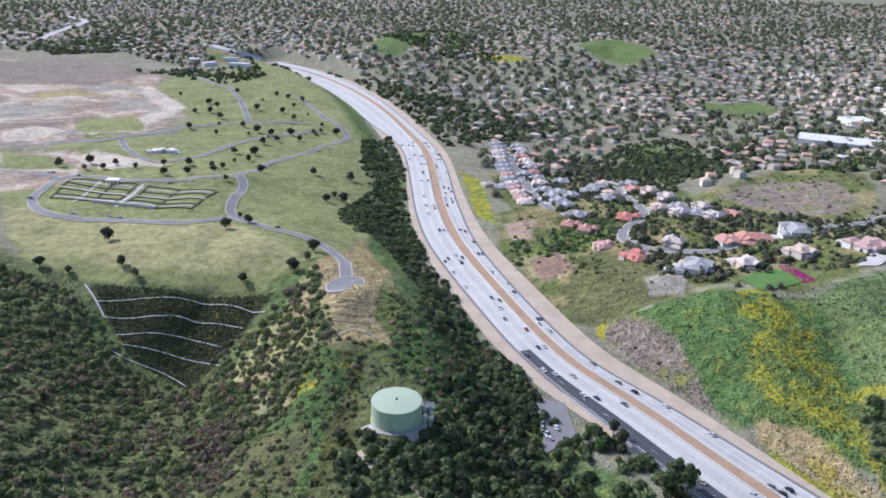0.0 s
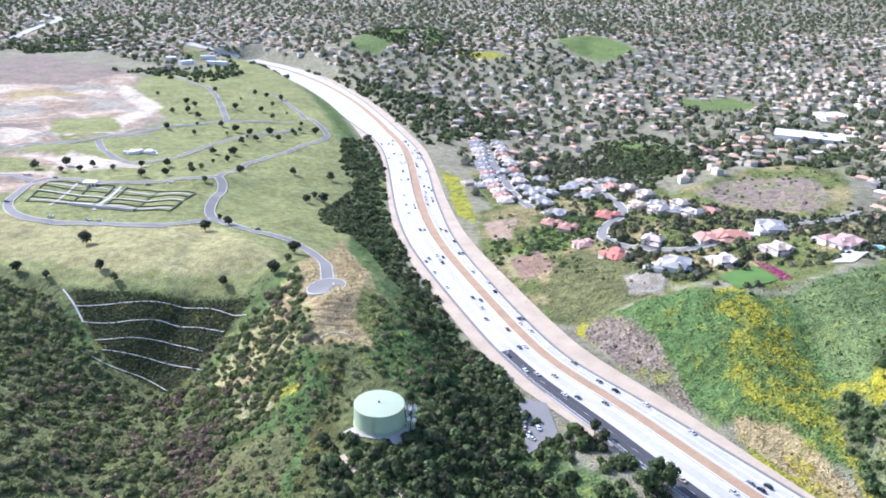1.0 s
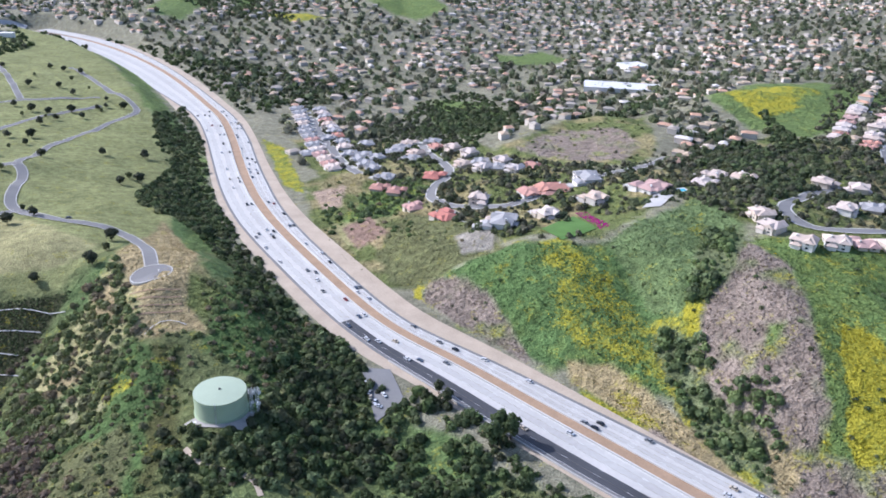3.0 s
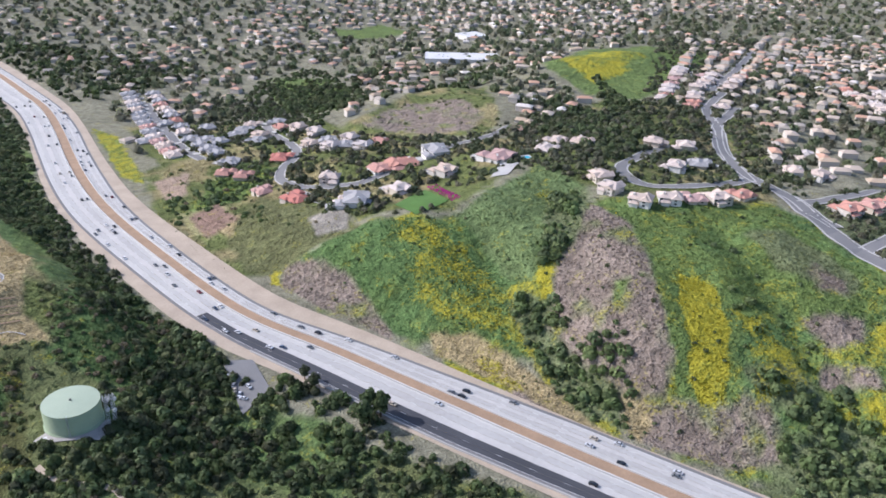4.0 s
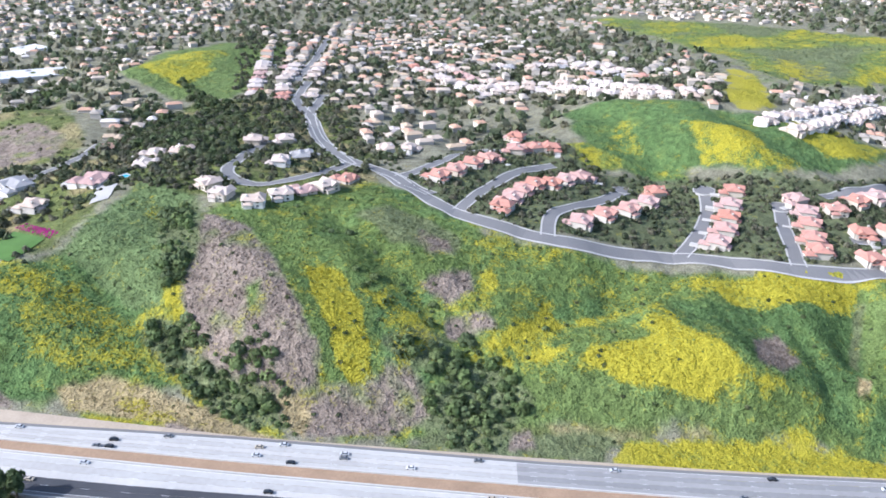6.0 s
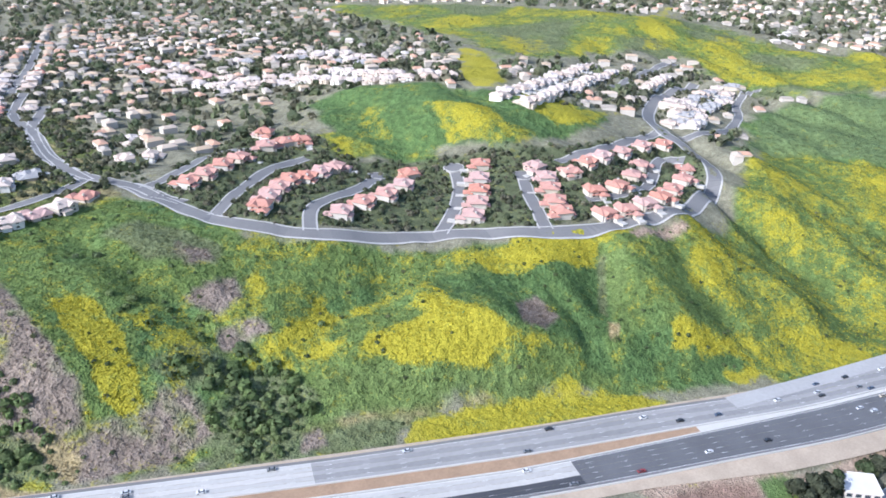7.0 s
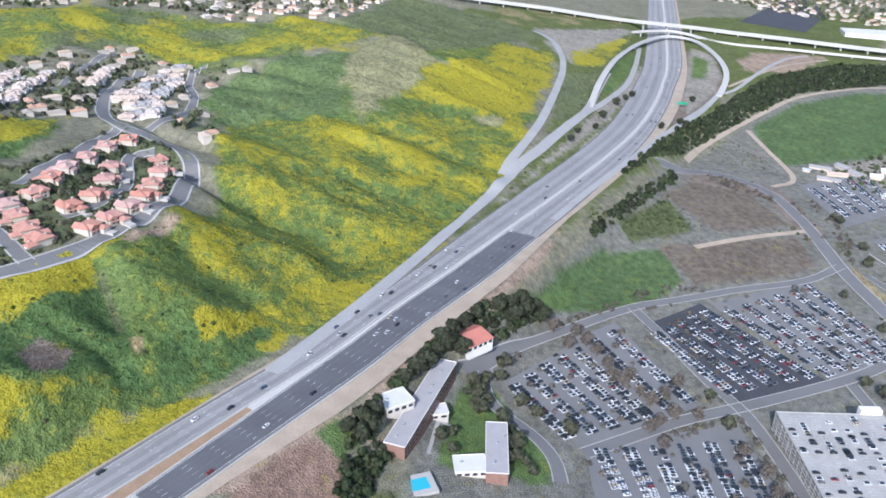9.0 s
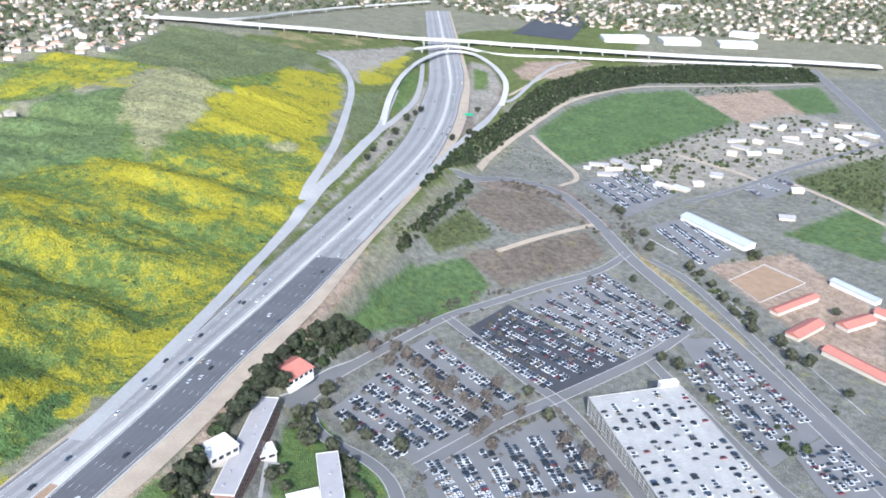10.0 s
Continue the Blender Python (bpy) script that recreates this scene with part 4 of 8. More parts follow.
def road(name, width, mat, points, kerb=0.0, label="", lift=0.4):
    """A road draped over the ground, with a kerb of that width along each side."""
    line = spline([(x, y, 0) for x, y in points], 5.0)
    line = smoothed(line, 4)
    ROADS.append((line, width / 2 + kerb))
    ob = strip(name, line, -width / 2, width / 2, lift, mat, None, drape=True)
    tagged(ob, label or "grey asphalt road winding over the hills", "road", kind="structure")
    for side in ((-1, 1) if kerb else ()):
        a, b = side * width / 2, side * (width / 2 + kerb)
        strip("kerb", line, min(a, b), max(a, b), lift + 0.15, SIDEWALK, ob, drape=True)
    return ob


C = "cemetery drive of smooth grey asphalt between lawns"
road("cemetery_drive", 7.5, ASPHALT, [(-200.4, 763.2), (-191.4, 744.9), (-187.2, 676.4), (-177.1, 649.3), (-149.5, 622.1), (-119.1, 606.3), (-94.5, 591.2), (-73.6, 548.4), (-65.5, 507.5), (-64.2, 493.6)], 0.8, C)
road("cemetery_drive", 7, ASPHALT, [(-176.6, 647.2), (-210.4, 625.2), (-273.8, 632.9), (-330.9, 645.1), (-356.5, 668.7), (-368.7, 692.6), (-371.4, 722.4), (-376.5, 762.3), (-362.5, 774.9), (-295.9, 747.4), (-250.3, 757.7), (-200.4, 763.2)], 0.7, C)
road("cemetery_drive", 7, ASPHALT, [(-478.4, 801.7), (-425.4, 788.7), (-376.5, 762.3)], 0.6, C)
road("cemetery_drive", 6.5, ASPHALT, [(-200.4, 763.2), (-191, 868), (-166.1, 941.7), (-136, 1022.9), (-129, 1062.8), (-143.3, 1106.2), (-181.4, 1185.8), (-217.7, 1281.3), (-254.9, 1364.4)], 0.6, C)
road("cemetery_drive", 6.5, ASPHALT, [(-539.2, 913.2), (-456.1, 931.8), (-396.7, 950.3), (-352.1, 1020.2), (-295.7, 1081.6), (-269.1, 1098.5), (-180, 1122.1)], 0.6, C)
road("cemetery_drive", 7, ASPHALT, [(-270.3, 1103.7), (-292.7, 1176.3), (-338.9, 1320.9), (-366.6, 1387.6), (-408.4, 1442.8), (-463, 1527.1)], 0.6, C)
road("cemetery_drive", 7, ASPHALT, [(-386.4, 949.7), (-358.2, 893.7), (-319, 846.8), (-293.7, 840.3), (-272.5, 871), (-259.3, 939.9), (-240.5, 989.1), (-210, 1031.2), (-172.9, 1075)], 0.6, C)
S = "residential street of grey asphalt with pale kerbs"
road("street", 8, ASPHALT, [(86.5, 1052.7), (88, 970.7), (92, 876), (99.6, 792.2), (106.9, 762.3)], 1.2, S)
road("street", 7.5, ASPHALT, [(194.1, 876), (187.2, 825.4), (193.2, 763.8), (189.2, 726.7), (178.6, 702.6), (162.3, 680.1), (155.3, 660.5), (156.3, 623.7), (181.5, 593), (200.8, 581.6)], 1.2, S)
road("street", 7.5, ASPHALT, [(200.8, 581.6), (244.7, 593.9), (277.3, 609.1), (304.3, 620.1), (349.2, 640.2), (388.3, 665.9)], 1.2, S)
road("street", 8, ASPHALT, [(467.1, 538.7), (421.4, 509.9), (378.3, 480.7), (369.8, 455), (380.9, 435.1), (405.7, 425.7), (463.4, 430.3)], 1.3, S)
road("hill_road", 9, ASPHALT, [(677.6, 670), (605, 618), (538.7, 547.6), (498.7, 492.2), (467.2, 434), (462.9, 391.2), (456.7, 368.9), (450.3, 337.5)], 1.4, S)
road("hill_road", 11, ASPHALT, [(462, 395), (449.8, 358.6), (436.8, 323.7), (430.5, 286.2), (437.5, 254.4), (446.5, 224.6), (495.7, 161.4), (523.3, 90.3), (567.2, 40.9), (611.9, 7.7), (680.3, -12.9), (731.2, -18.1), (765.1, -8.4), (797.2, 14), (821.8, 39.8), (884.5, 57.2), (1007.5, 47.9), (1109.1, 18.1)], 1.6,
     "curving hillside collector road with pale sidewalks")
road("street", 8, ASPHALT, [(437, 303.7), (482, 314.9), (526.2, 322.1), (570.3, 321.1), (591.4, 313.5)], 1.3, S)
road("street", 8, ASPHALT, [(445.4, 236.1), (473.3, 250), (503.6, 249.6), (541, 243.9), (578, 243.4)], 1.3, S)
road("street", 8.5, ASPHALT, [(497.8, 162.2), (539.7, 164.8), (591.8, 178), (624.5, 193.6)], 1.3, S)
road("street", 8.5, ASPHALT, [(526.3, 93), (568.2, 113.1), (624.1, 133.6)], 1.3, S)
road("street", 8, ASPHALT, [(592.6, 75.6), (608.3, 55.6), (650.5, 38), (706.4, 33.7), (738.1, 34.4), (760.9, 24.7), (757.9, 10.7)], 1.3, S)
road("street", 8, ASPHALT, [(460, 377), (505.5, 378.7), (571.5, 390.6), (582.1, 362)], 1.3, S)
road("street", 8, ASPHALT, [(659.2, 111.8), (700.9, 89.9), (762, 65.2), (814.1, 41.3)], 1.3, S)
road("street", 8, ASPHALT, [(711.1, 728.8), (636.7, 672.7), (589.7, 602.2), (527.5, 527.4), (480.7, 463.7), (458.3, 425.5)], 1.3, S)
road("street", 8, ASPHALT, [(997, 973.1), (817.8, 822.9), (703, 738.9)], 1.3, S)
road("street", 8, ASPHALT, [(963.5, 106.3), (1094.9, 84), (1207, 46.8)], 1.3, S)
road("street", 8, ASPHALT, [(1136.4, -61.7), (1086.6, -44.1), (1030.4, -35), (971.4, -38.1), (884.8, -19.4), (844.1, -0.6), (827.6, 18.2)], 1.3, S)
R = "curving concrete freeway ramp"
road("freeway_ramp", 10, CONCRETE, [(1405.5, -670.7), (1349.4, -676.7), (1255.0, -651.6), (1143.3, -601.8), (996.2, -511.5), (876.5, -432.3), (790.0, -364.0), (748.0, -330.0)], 0, R, 0.7)
road("freeway_ramp", 11, CONCRETE, [(1142.9, -682.7), (1044.1, -607.9), (960.3, -546.3), (883.5, -473.7), (814.0, -407.0), (767.3, -358.7), (699.1, -298.1), (626.9, -230.1), (565.5, -174), (512.3, -122.9), (465.8, -76.3), (432.4, -41.8)], 0, R, 0.7)
road("freeway_ramp", 8, CONCRETE, [(1365.8, -880.3), (1223.4, -784.2), (1101.6, -692.4), (1006.7, -599.9), (952.3, -541.7)], 0, R, 0.7)
road("freeway_ramp", 8, CONCRETE, [(1073.8, -855.8), (992.7, -763.9), (897.9, -653.4), (828.0, -567.0), (773.0, -500.8), (687.1, -399.3), (624.4, -329.6)], 0, R, 0.7)
road("freeway_ramp", 7, CONCRETE, [(1253.8, -1186.4), (1234.1, -1114.5), (1164.3, -1003.6), (1076.3, -884.8), (1054.6, -843.1)], 0, R, 0.7)
road("far_freeway", 22, CONCRETE, [(-441.9, 1969.2), (-470.2, 1965.9), (-490.9, 1943.7), (-537.1, 1980.3), (-601.9, 2081.5)], 0, "pale freeway climbing out of the valley", 1.5)
road("far_freeway", 22, CONCRETE, [(-1031.7, 2107.6), (-1094.9, 2341.8), (-1136.6, 2568.1), (-1182.8, 2740.1), (-1317.4, 2920.4)], 0, "pale freeway bending through the far town", 1.5)
F = "pale dirt farm road beside fields"
road("farm_road", 8, PALE_EARTH, [(811.8, -607.7), (856.1, -658.2), (900.1, -726.8), (968.9, -850.3), (1024, -961.1), (1045.7, -1077.2), (1038.3, -1172.5), (967.2, -1327.6), (901.1, -1481.6)], 0, F)
road("farm_road", 7, PALE_EARTH, [(734.1, -677.9), (760.4, -731.7), (912.2, -779.7)], 0, F)
road("farm_road", 7, PALE_EARTH, [(597.8, -471.6), (607.4, -540.2), (612.5, -620)], 0, F)
road("farm_road", 7, PALE_EARTH, [(586.9, -952.4), (515.4, -941.2), (439.5, -919.7)], 0, F)
road("farm_road", 6, PALE_EARTH, [(1085.9, -873.9), (1189.7, -1067.9), (1220.6, -1202.6)], 0, F)
road("farm_road", 8, PALE_EARTH, [(746.4, -916.1), (656.1, -926.1), (618.3, -923.9)], 0, F)
K = "wide campus road of grey asphalt"
road("campus_road", 14, ASPHALT, [(773.4, -537.7), (777.4, -629.3), (721.7, -657.3), (639, -636.5), (578.3, -612.5), (523.3, -590), (453, -569.9), (366.5, -542.3), (285.2, -510.6), (223, -482.3), (170.5, -455.5)], 1.0, K)
road("campus_road", 8, ASPHALT, [(431.5, -166.9), (442.1, -187.7), (462.1, -217), (486.6, -278.7), (510.9, -349.3), (515.7, -395.4), (520.7, -465.9), (521.7, -540.4), (537.9, -596.9)], 0.8, K)
road("campus_road", 8, ASPHALT, [(441.5, -188.6), (426, -180.1), (404.7, -177.7), (386, -185.5), (370.3, -192.9), (347.3, -195.4), (326.6, -188.7)], 0.8, K)
road("campus_road", 9, ASPHALT, [(396.3, -519.6), (384.6, -464.4), (374.3, -362), (369.8, -304.9), (360.6, -259.4), (350.1, -217.3)], 0.8, K)
road("campus_road", 9, ASPHALT, [(510.9, -349.3), (457, -351), (405.1, -349.6), (369.4, -352), (324.3, -342.4), (279.1, -327.9), (257.9, -320.2)], 0.8, K)
road("campus_road", 9, ASPHALT, [(378.3, -457.6), (315.7, -437.4), (255.9, -416.3), (227.1, -405.8), (204.2, -401)], 0.8, K)
road("campus_road", 8, ASPHALT, [(517.1, -608.5), (461.4, -604), (359.4, -563.4), (266.7, -518.2), (198.4, -486)], 0.8, K)
road("campus_road", 9, ASPHALT, [(614.6, -774.9), (612.9, -893.3), (620.3, -1000.8), (612.3, -1225.6)], 0.5, K)
road("boulevard", 16, ASPHALT, [(978.2, -1599.4), (790.9, -1416.3), (628.5, -1254.3), (494, -1115.4)], 0.8, K)
road("footpath", 2.2, SIDEWALK, [(358.6, -118.6), (387.5, -134.1), (391.8, -137.7)], 0, "pale concrete footpath across a lawn")
road("footpath", 2.2, SIDEWALK, [(390.4, -130.2), (389.6, -138.4), (381.5, -144.8)], 0, "pale concrete footpath across a lawn")
road("service_track", 2.6, PALE_EARTH, [(-39.4, 333.4), (-34.2, 321.6), (-22.9, 314.3), (-10.8, 311.9), (-6.2, 306.3), (-5.8, 295)], 0, "pale service track curving below the tank")
D = "narrow pale concrete drainage ditch across a terraced slope"
road("drainage_ditch", 0.6, SIDEWALK, [(-240.9, 512.7), (-205.1, 510.9), (-176.8, 508.4), (-148, 502.7), (-117.5, 487.6)], 0, D, 0.6)
road("drainage_ditch", 0.6, SIDEWALK, [(-232.2, 500.7), (-201.3, 497.5), (-174, 496.7), (-148.9, 489.1), (-131.3, 482.3)], 0, D, 0.6)
road("drainage_ditch", 0.6, SIDEWALK, [(-219.5, 486.7), (-182.9, 485.8), (-167.4, 484.2), (-145, 474)], 0, D, 0.6)
road("drainage_ditch", 0.6, SIDEWALK, [(-212.2, 478.3), (-180, 474.1), (-147.2, 463.4), (-138.2, 454.9)], 0, D, 0.6)
road("drainage_ditch", 0.6, SIDEWALK, [(-234.6, 481.6), (-206.5, 466.5), (-180.5, 461.9), (-161.9, 448.3)], 0, D, 0.6)
road("drainage_ditch", 1.2, SIDEWALK, [(-255.3, 528.3), (-242, 513.6), (-232.2, 500.7)], 0, D, 0.6)
road("drainage_ditch", 0.6, SIDEWALK, [(-64.8, 432.4), (-63.9, 442.1), (-57.9, 447.6), (-49, 445.7), (-42, 437.3)], 0, D, 0.6)
road("drainage_ditch", 1.0, SIDEWALK, [(154.1, 616.2), (151.7, 576.6), (164.1, 540.3)], 0, D, 0.6)


for points in ([(-76.7, 474.4), (-59.9, 466.1), (-45.9, 469.1)],
               [(-75.3, 464.5), (-59.3, 460.3), (-45.4, 463.7)],
               [(-74.1, 456.4), (-58.8, 455.1), (-44.9, 457.9)],
               [(-73.2, 449.7), (-58.2, 449.8), (-44.4, 451.6)]):
    road("planting_bench", 0.9, EARTH, points, 0, "narrow cut bench of bare earth below the turning circle", 0.5)


def disc(center, radius, mat, name, label, lift=0.45, n=28):
    """A round turning place with a kerb."""
    a = np.linspace(0, 2 * np.pi, n, endpoint=False)
    rings = []
    for r, up in ((radius, lift), (radius, lift + 0.15), (radius + 0.8, lift + 0.15), (radius + 0.8, -1.0)):
        x, y = center[0] + r * np.cos(a), center[1] + r * np.sin(a)
        rings.append(np.c_[x, y, np.full(n, height(np.array([center[0]]), np.array([center[1]]))[0] * 0.35) + height(x, y) * 0.65 + 0.35 + up])
    mid = rings[0].mean(0)
    top = mesh_object(name, np.vstack([rings[0], mid]), [(i, (i + 1) % n, n) for i in range(n)], mat)
    tagged(top, label, "road", kind="structure")
    mesh_object("kerb", np.vstack(rings[1:]), [(j * n + i, (j + 1) * n + i, (j + 1) * n + (i + 1) % n, j * n + (i + 1) % n) for j in range(2) for i in range(n)], SIDEWALK, top)
    return top


for cx, cy in [(-64.5, 492.8)]:
    disc((cx, cy), 12.5, ASPHALT, "cul_de_sac", "round asphalt turning circle at a ridge's end")
for cx, cy in [(622.5, 192.9), (622, 133), (581.4, 244.9)]:
    disc((cx, cy), 8.0, ASPHALT, "cul_de_sac", "round asphalt end of a residential street")


def slab(name, corners, mat, label, category, lift=0.35, step=6.0):
    """A paved area with four corners, draped over the ground."""
    (ax, ay), (bx, by), (cx, cy), (ex, ey) = corners
    n = max(2, int(max(math.hypot(bx - ax, by - ay), math.hypot(ex - ax, ey - ay)) / step))
    u, v = np.meshgrid(np.linspace(0, 1, n), np.linspace(0, 1, n))
    x = (ax * (1 - u) + bx * u) * (1 - v) + (ex * (1 - u) + cx * u) * v
    y = (ay * (1 - u) + by * u) * (1 - v) + (ey * (1 - u) + cy * u) * v
    z = height(x, y) + lift
    faces = [(i * n + j, i * n + j + 1, (i + 1) * n + j + 1, (i + 1) * n + j) for i in range(n - 1) for j in range(n - 1)]
    ob = mesh_object(name, np.stack([x.ravel(), y.ravel(), z.ravel()], -1), faces, mat)
    return tagged(ob, label, category, kind="structure")


P = "grey asphalt parking lot with rows of cars"
slab("parking_lot", [(428.2, -198.5), (469.9, -273.7), (367.8, -278.7), (349.3, -218.9)], LOT_ASPHALT, P, "parking lot")
slab("parking_lot", [(473.3, -270.7), (491.1, -321.6), (381.7, -323.7), (367.1, -275.8)], LOT_ASPHALT, P, "parking lot", 0.38)
slab("parking_lot", [(484.6, -343.7), (507.1, -414.3), (386.9, -441.8), (377.3, -356.3)], DARK_ASPHALT, "new dark asphalt parking lot full of cars", "parking lot", 0.39)
slab("parking_lot", [(505.5, -422.7), (522.3, -544.9), (390, -530.6), (384, -447.2)], LOT_ASPHALT, P, "parking lot", 0.37)
slab("parking_lot", [(392.1, -507.5), (369.6, -546.3), (244.2, -486.1), (239.1, -420.2)], LOT_ASPHALT, P, "parking lot", 0.37)
slab("parking_lot", [(359.9, -221.5), (357.6, -338.7), (264.8, -308), (299.9, -198.2)], LOT_ASPHALT, P, "parking lot", 0.37)
slab("parking_lot", [(730.7, -714), (755.3, -833.3), (638.9, -792.6), (613.4, -675.1)], LOT_ASPHALT, P, "parking lot", 0.37)
slab("parking_lot", [(582.6, -679.7), (580.6, -740.1), (482.9, -701.5), (471.7, -637.6)], LOT_ASPHALT, P, "parking lot", 0.37)
slab("parking_lot", [(243.7, -448.9), (241, -491.3), (176.3, -466.6), (180.4, -410.1)], LOT_ASPHALT, P, "parking lot", 0.37)
slab("parking_lot", [(612.9, -893.3), (610.9, -974.6), (566.2, -946.4), (569.1, -868.5)], LOT_ASPHALT, P, "parking lot", 0.37)
slab("parking_lot", [(1569.5, -1267), (1971.8, -1780.1), (1652.1, -1596.6), (1449.9, -1350)], DARK_ASPHALT, "dark asphalt lot beyond the overpass", "parking lot", 0.6)
slab("parking_lot", [(54.8, 401.2), (70.9, 395.7), (73, 365.7), (55.3, 352.8)], LOT_ASPHALT, "small asphalt lot among trees below the freeway", "parking lot", 0.45)
slab("tank_pad", [(-43.4, 347.6), (-33.1, 354.5), (-3.4, 354), (-11.9, 338.7)], PALE_PAD, "pale concrete pad round the water tank", "pad", 0.4, 3.0)
slab("arena_sand", [(443.3, -641.2), (447.6, -701), (399.7, -702.2), (399, -629.6)], EARTH, "sandy riding arena inside a white fence", "arena", 0.35)
slab("driveway", [(279.7, 508.2), (303, 534.8), (314.4, 525.1), (292.5, 504.9)], SIDEWALK, "white concrete terrace beside a hilltop house", "terrace", 0.6)


# ---- plants ----
def leaf_material(name, rough=0.7):
    m, nodes, links, shader = material(name)
    tint, place = nodes.new("ShaderNodeAttribute"), nodes.new("ShaderNodeNewGeometry")
    tint.attribute_name = "leaf"
    each = nodes.new("ShaderNodeMapRange")
    each.inputs["To Min"].default_value, each.inputs["To Max"].default_value = 0.7, 1.3
    links.new(place.outputs["Random Per Island"], each.inputs["Value"])
    shade = nodes.new("ShaderNodeHueSaturation")
    links.new(each.outputs[0], shade.inputs["Value"])
    links.new(tint.outputs["Color"], shade.inputs["Color"])
    links.new(shade.outputs[0], shader.inputs["Base Color"])
    shader.inputs["Roughness"].default_value = rough
    shader.inputs["Specular IOR Level"].default_value = 0.15
    through_leaf, blend = nodes.new("ShaderNodeBsdfTranslucent"), nodes.new("ShaderNodeMixShader")
    links.new(shade.outputs[0], through_leaf.inputs["Color"])
    blend.inputs[0].default_value = 0.42
    links.new(shader.outputs[0], blend.inputs[1])
    links.new(through_leaf.outputs[0], blend.inputs[2])
    links.new(blend.outputs[0], nodes["Material Output"].inputs["Surface"])
    return m


LEAVES = leaf_material("leaves")
BARK = speckled("bark", (0.13, 0.10, 0.07), 0.9, 0.3, 0.25)
RNG = np.random.default_rng(7)


def leaf_cloud(centers, radii, tall, tints, count, size):
    """Triangles on uneven domes: one plant to each centre. Returns corners and their base colours."""
    n = len(centers)
    way = RNG.normal(size=(n, count, 3))
    way /= np.linalg.norm(way, axis=2)[..., None]
    way[..., 2] = np.abs(way[..., 2]) * 1.1 - 0.25
    lumps = RNG.normal(size=(n, 5, 3))
    lumps /= np.linalg.norm(lumps, axis=2)[..., None]
    bulge = np.einsum("nki,nji->nkj", way, lumps).max(-1)
    reach = (0.62 + 0.38 * bulge) * RNG.uniform(0.75, 1.05, (n, count))
    scale = np.stack([radii, radii, tall], -1)
    mid = centers[:, None] + way * reach[..., None] * scale[:, None]
    a = np.cross(way, RNG.normal(size=way.shape))
    a /= np.linalg.norm(a, axis=2)[..., None] + 1e-9
    b = np.cross(way, a)
    a = a + way * RNG.uniform(-0.5, 0.5, (n, count, 1))
    b = b + way * RNG.uniform(-0.5, 0.5, (n, count, 1))
    s = (radii[:, None] * size * RNG.uniform(0.7, 1.3, (n, count)))[..., None]
    corners = np.stack([mid + a * s, mid - a * s * 0.6 + b * s, mid - a * s * 0.6 - b * s], 2)
    return corners.reshape(-1, 3), np.repeat(tints, count * 3, axis=0)


def leaf_mesh(name, corners, tints):
    mesh = bpy.data.meshes.new(name)
    n = len(corners)
    mesh.vertices.add(n)
    mesh.vertices.foreach_set("co", corners.astype(np.float32).ravel())
    mesh.loops.add(n)
    mesh.loops.foreach_set("vertex_index", np.arange(n))
    mesh.polygons.add(n // 3)
    mesh.polygons.foreach_set("loop_start", np.arange(0, n, 3))
    mesh.update(calc_edges=True)
    layer = mesh.attributes.new("leaf", "FLOAT_COLOR", "POINT")
    layer.data.foreach_set("color", np.c_[tints, np.ones(n)].astype(np.float32).ravel())
    mesh.materials.append(LEAVES)
    return mesh


TONES = {
    "dark": [(0.068, 0.092, 0.04), (0.085, 0.115, 0.048), (0.11, 0.132, 0.06), (0.078, 0.086, 0.046), (0.095, 0.128, 0.048)],
    "deep": [(0.05, 0.068, 0.034), (0.06, 0.082, 0.038), (0.075, 0.09, 0.045), (0.055, 0.062, 0.038)],
    "brush": [(0.125, 0.152, 0.062), (0.17, 0.20, 0.08), (0.15, 0.155, 0.08), (0.21, 0.225, 0.10), (0.215, 0.178, 0.112), (0.135, 0.168, 0.066)],
    "leafy": [(0.088, 0.118, 0.05), (0.11, 0.14, 0.06), (0.078, 0.10, 0.048), (0.13, 0.145, 0.068)],
    "town": [(0.092, 0.112, 0.06), (0.112, 0.132, 0.068), (0.135, 0.142, 0.08), (0.10, 0.105, 0.068), (0.155, 0.148, 0.10)],
    "dry": [(0.19, 0.145, 0.105), (0.16, 0.125, 0.095), (0.22, 0.17, 0.115), (0.13, 0.11, 0.085)],
    "ravine": [(0.143, 0.195, 0.072), (0.169, 0.215, 0.085), (0.111, 0.150, 0.062), (0.130, 0.169, 0.078)],
    "bare": [(0.17, 0.145, 0.12), (0.14, 0.12, 0.105), (0.15, 0.135, 0.10)],
}


def tints_for(tone, n):
    table = np.array(TONES[tone])
    return table[RNG.integers(0, len(table), n)] * RNG.uniform(0.8, 1.2, (n, 1))


BUILT = []  # places and radii of what stands on the ground, for plants to keep off


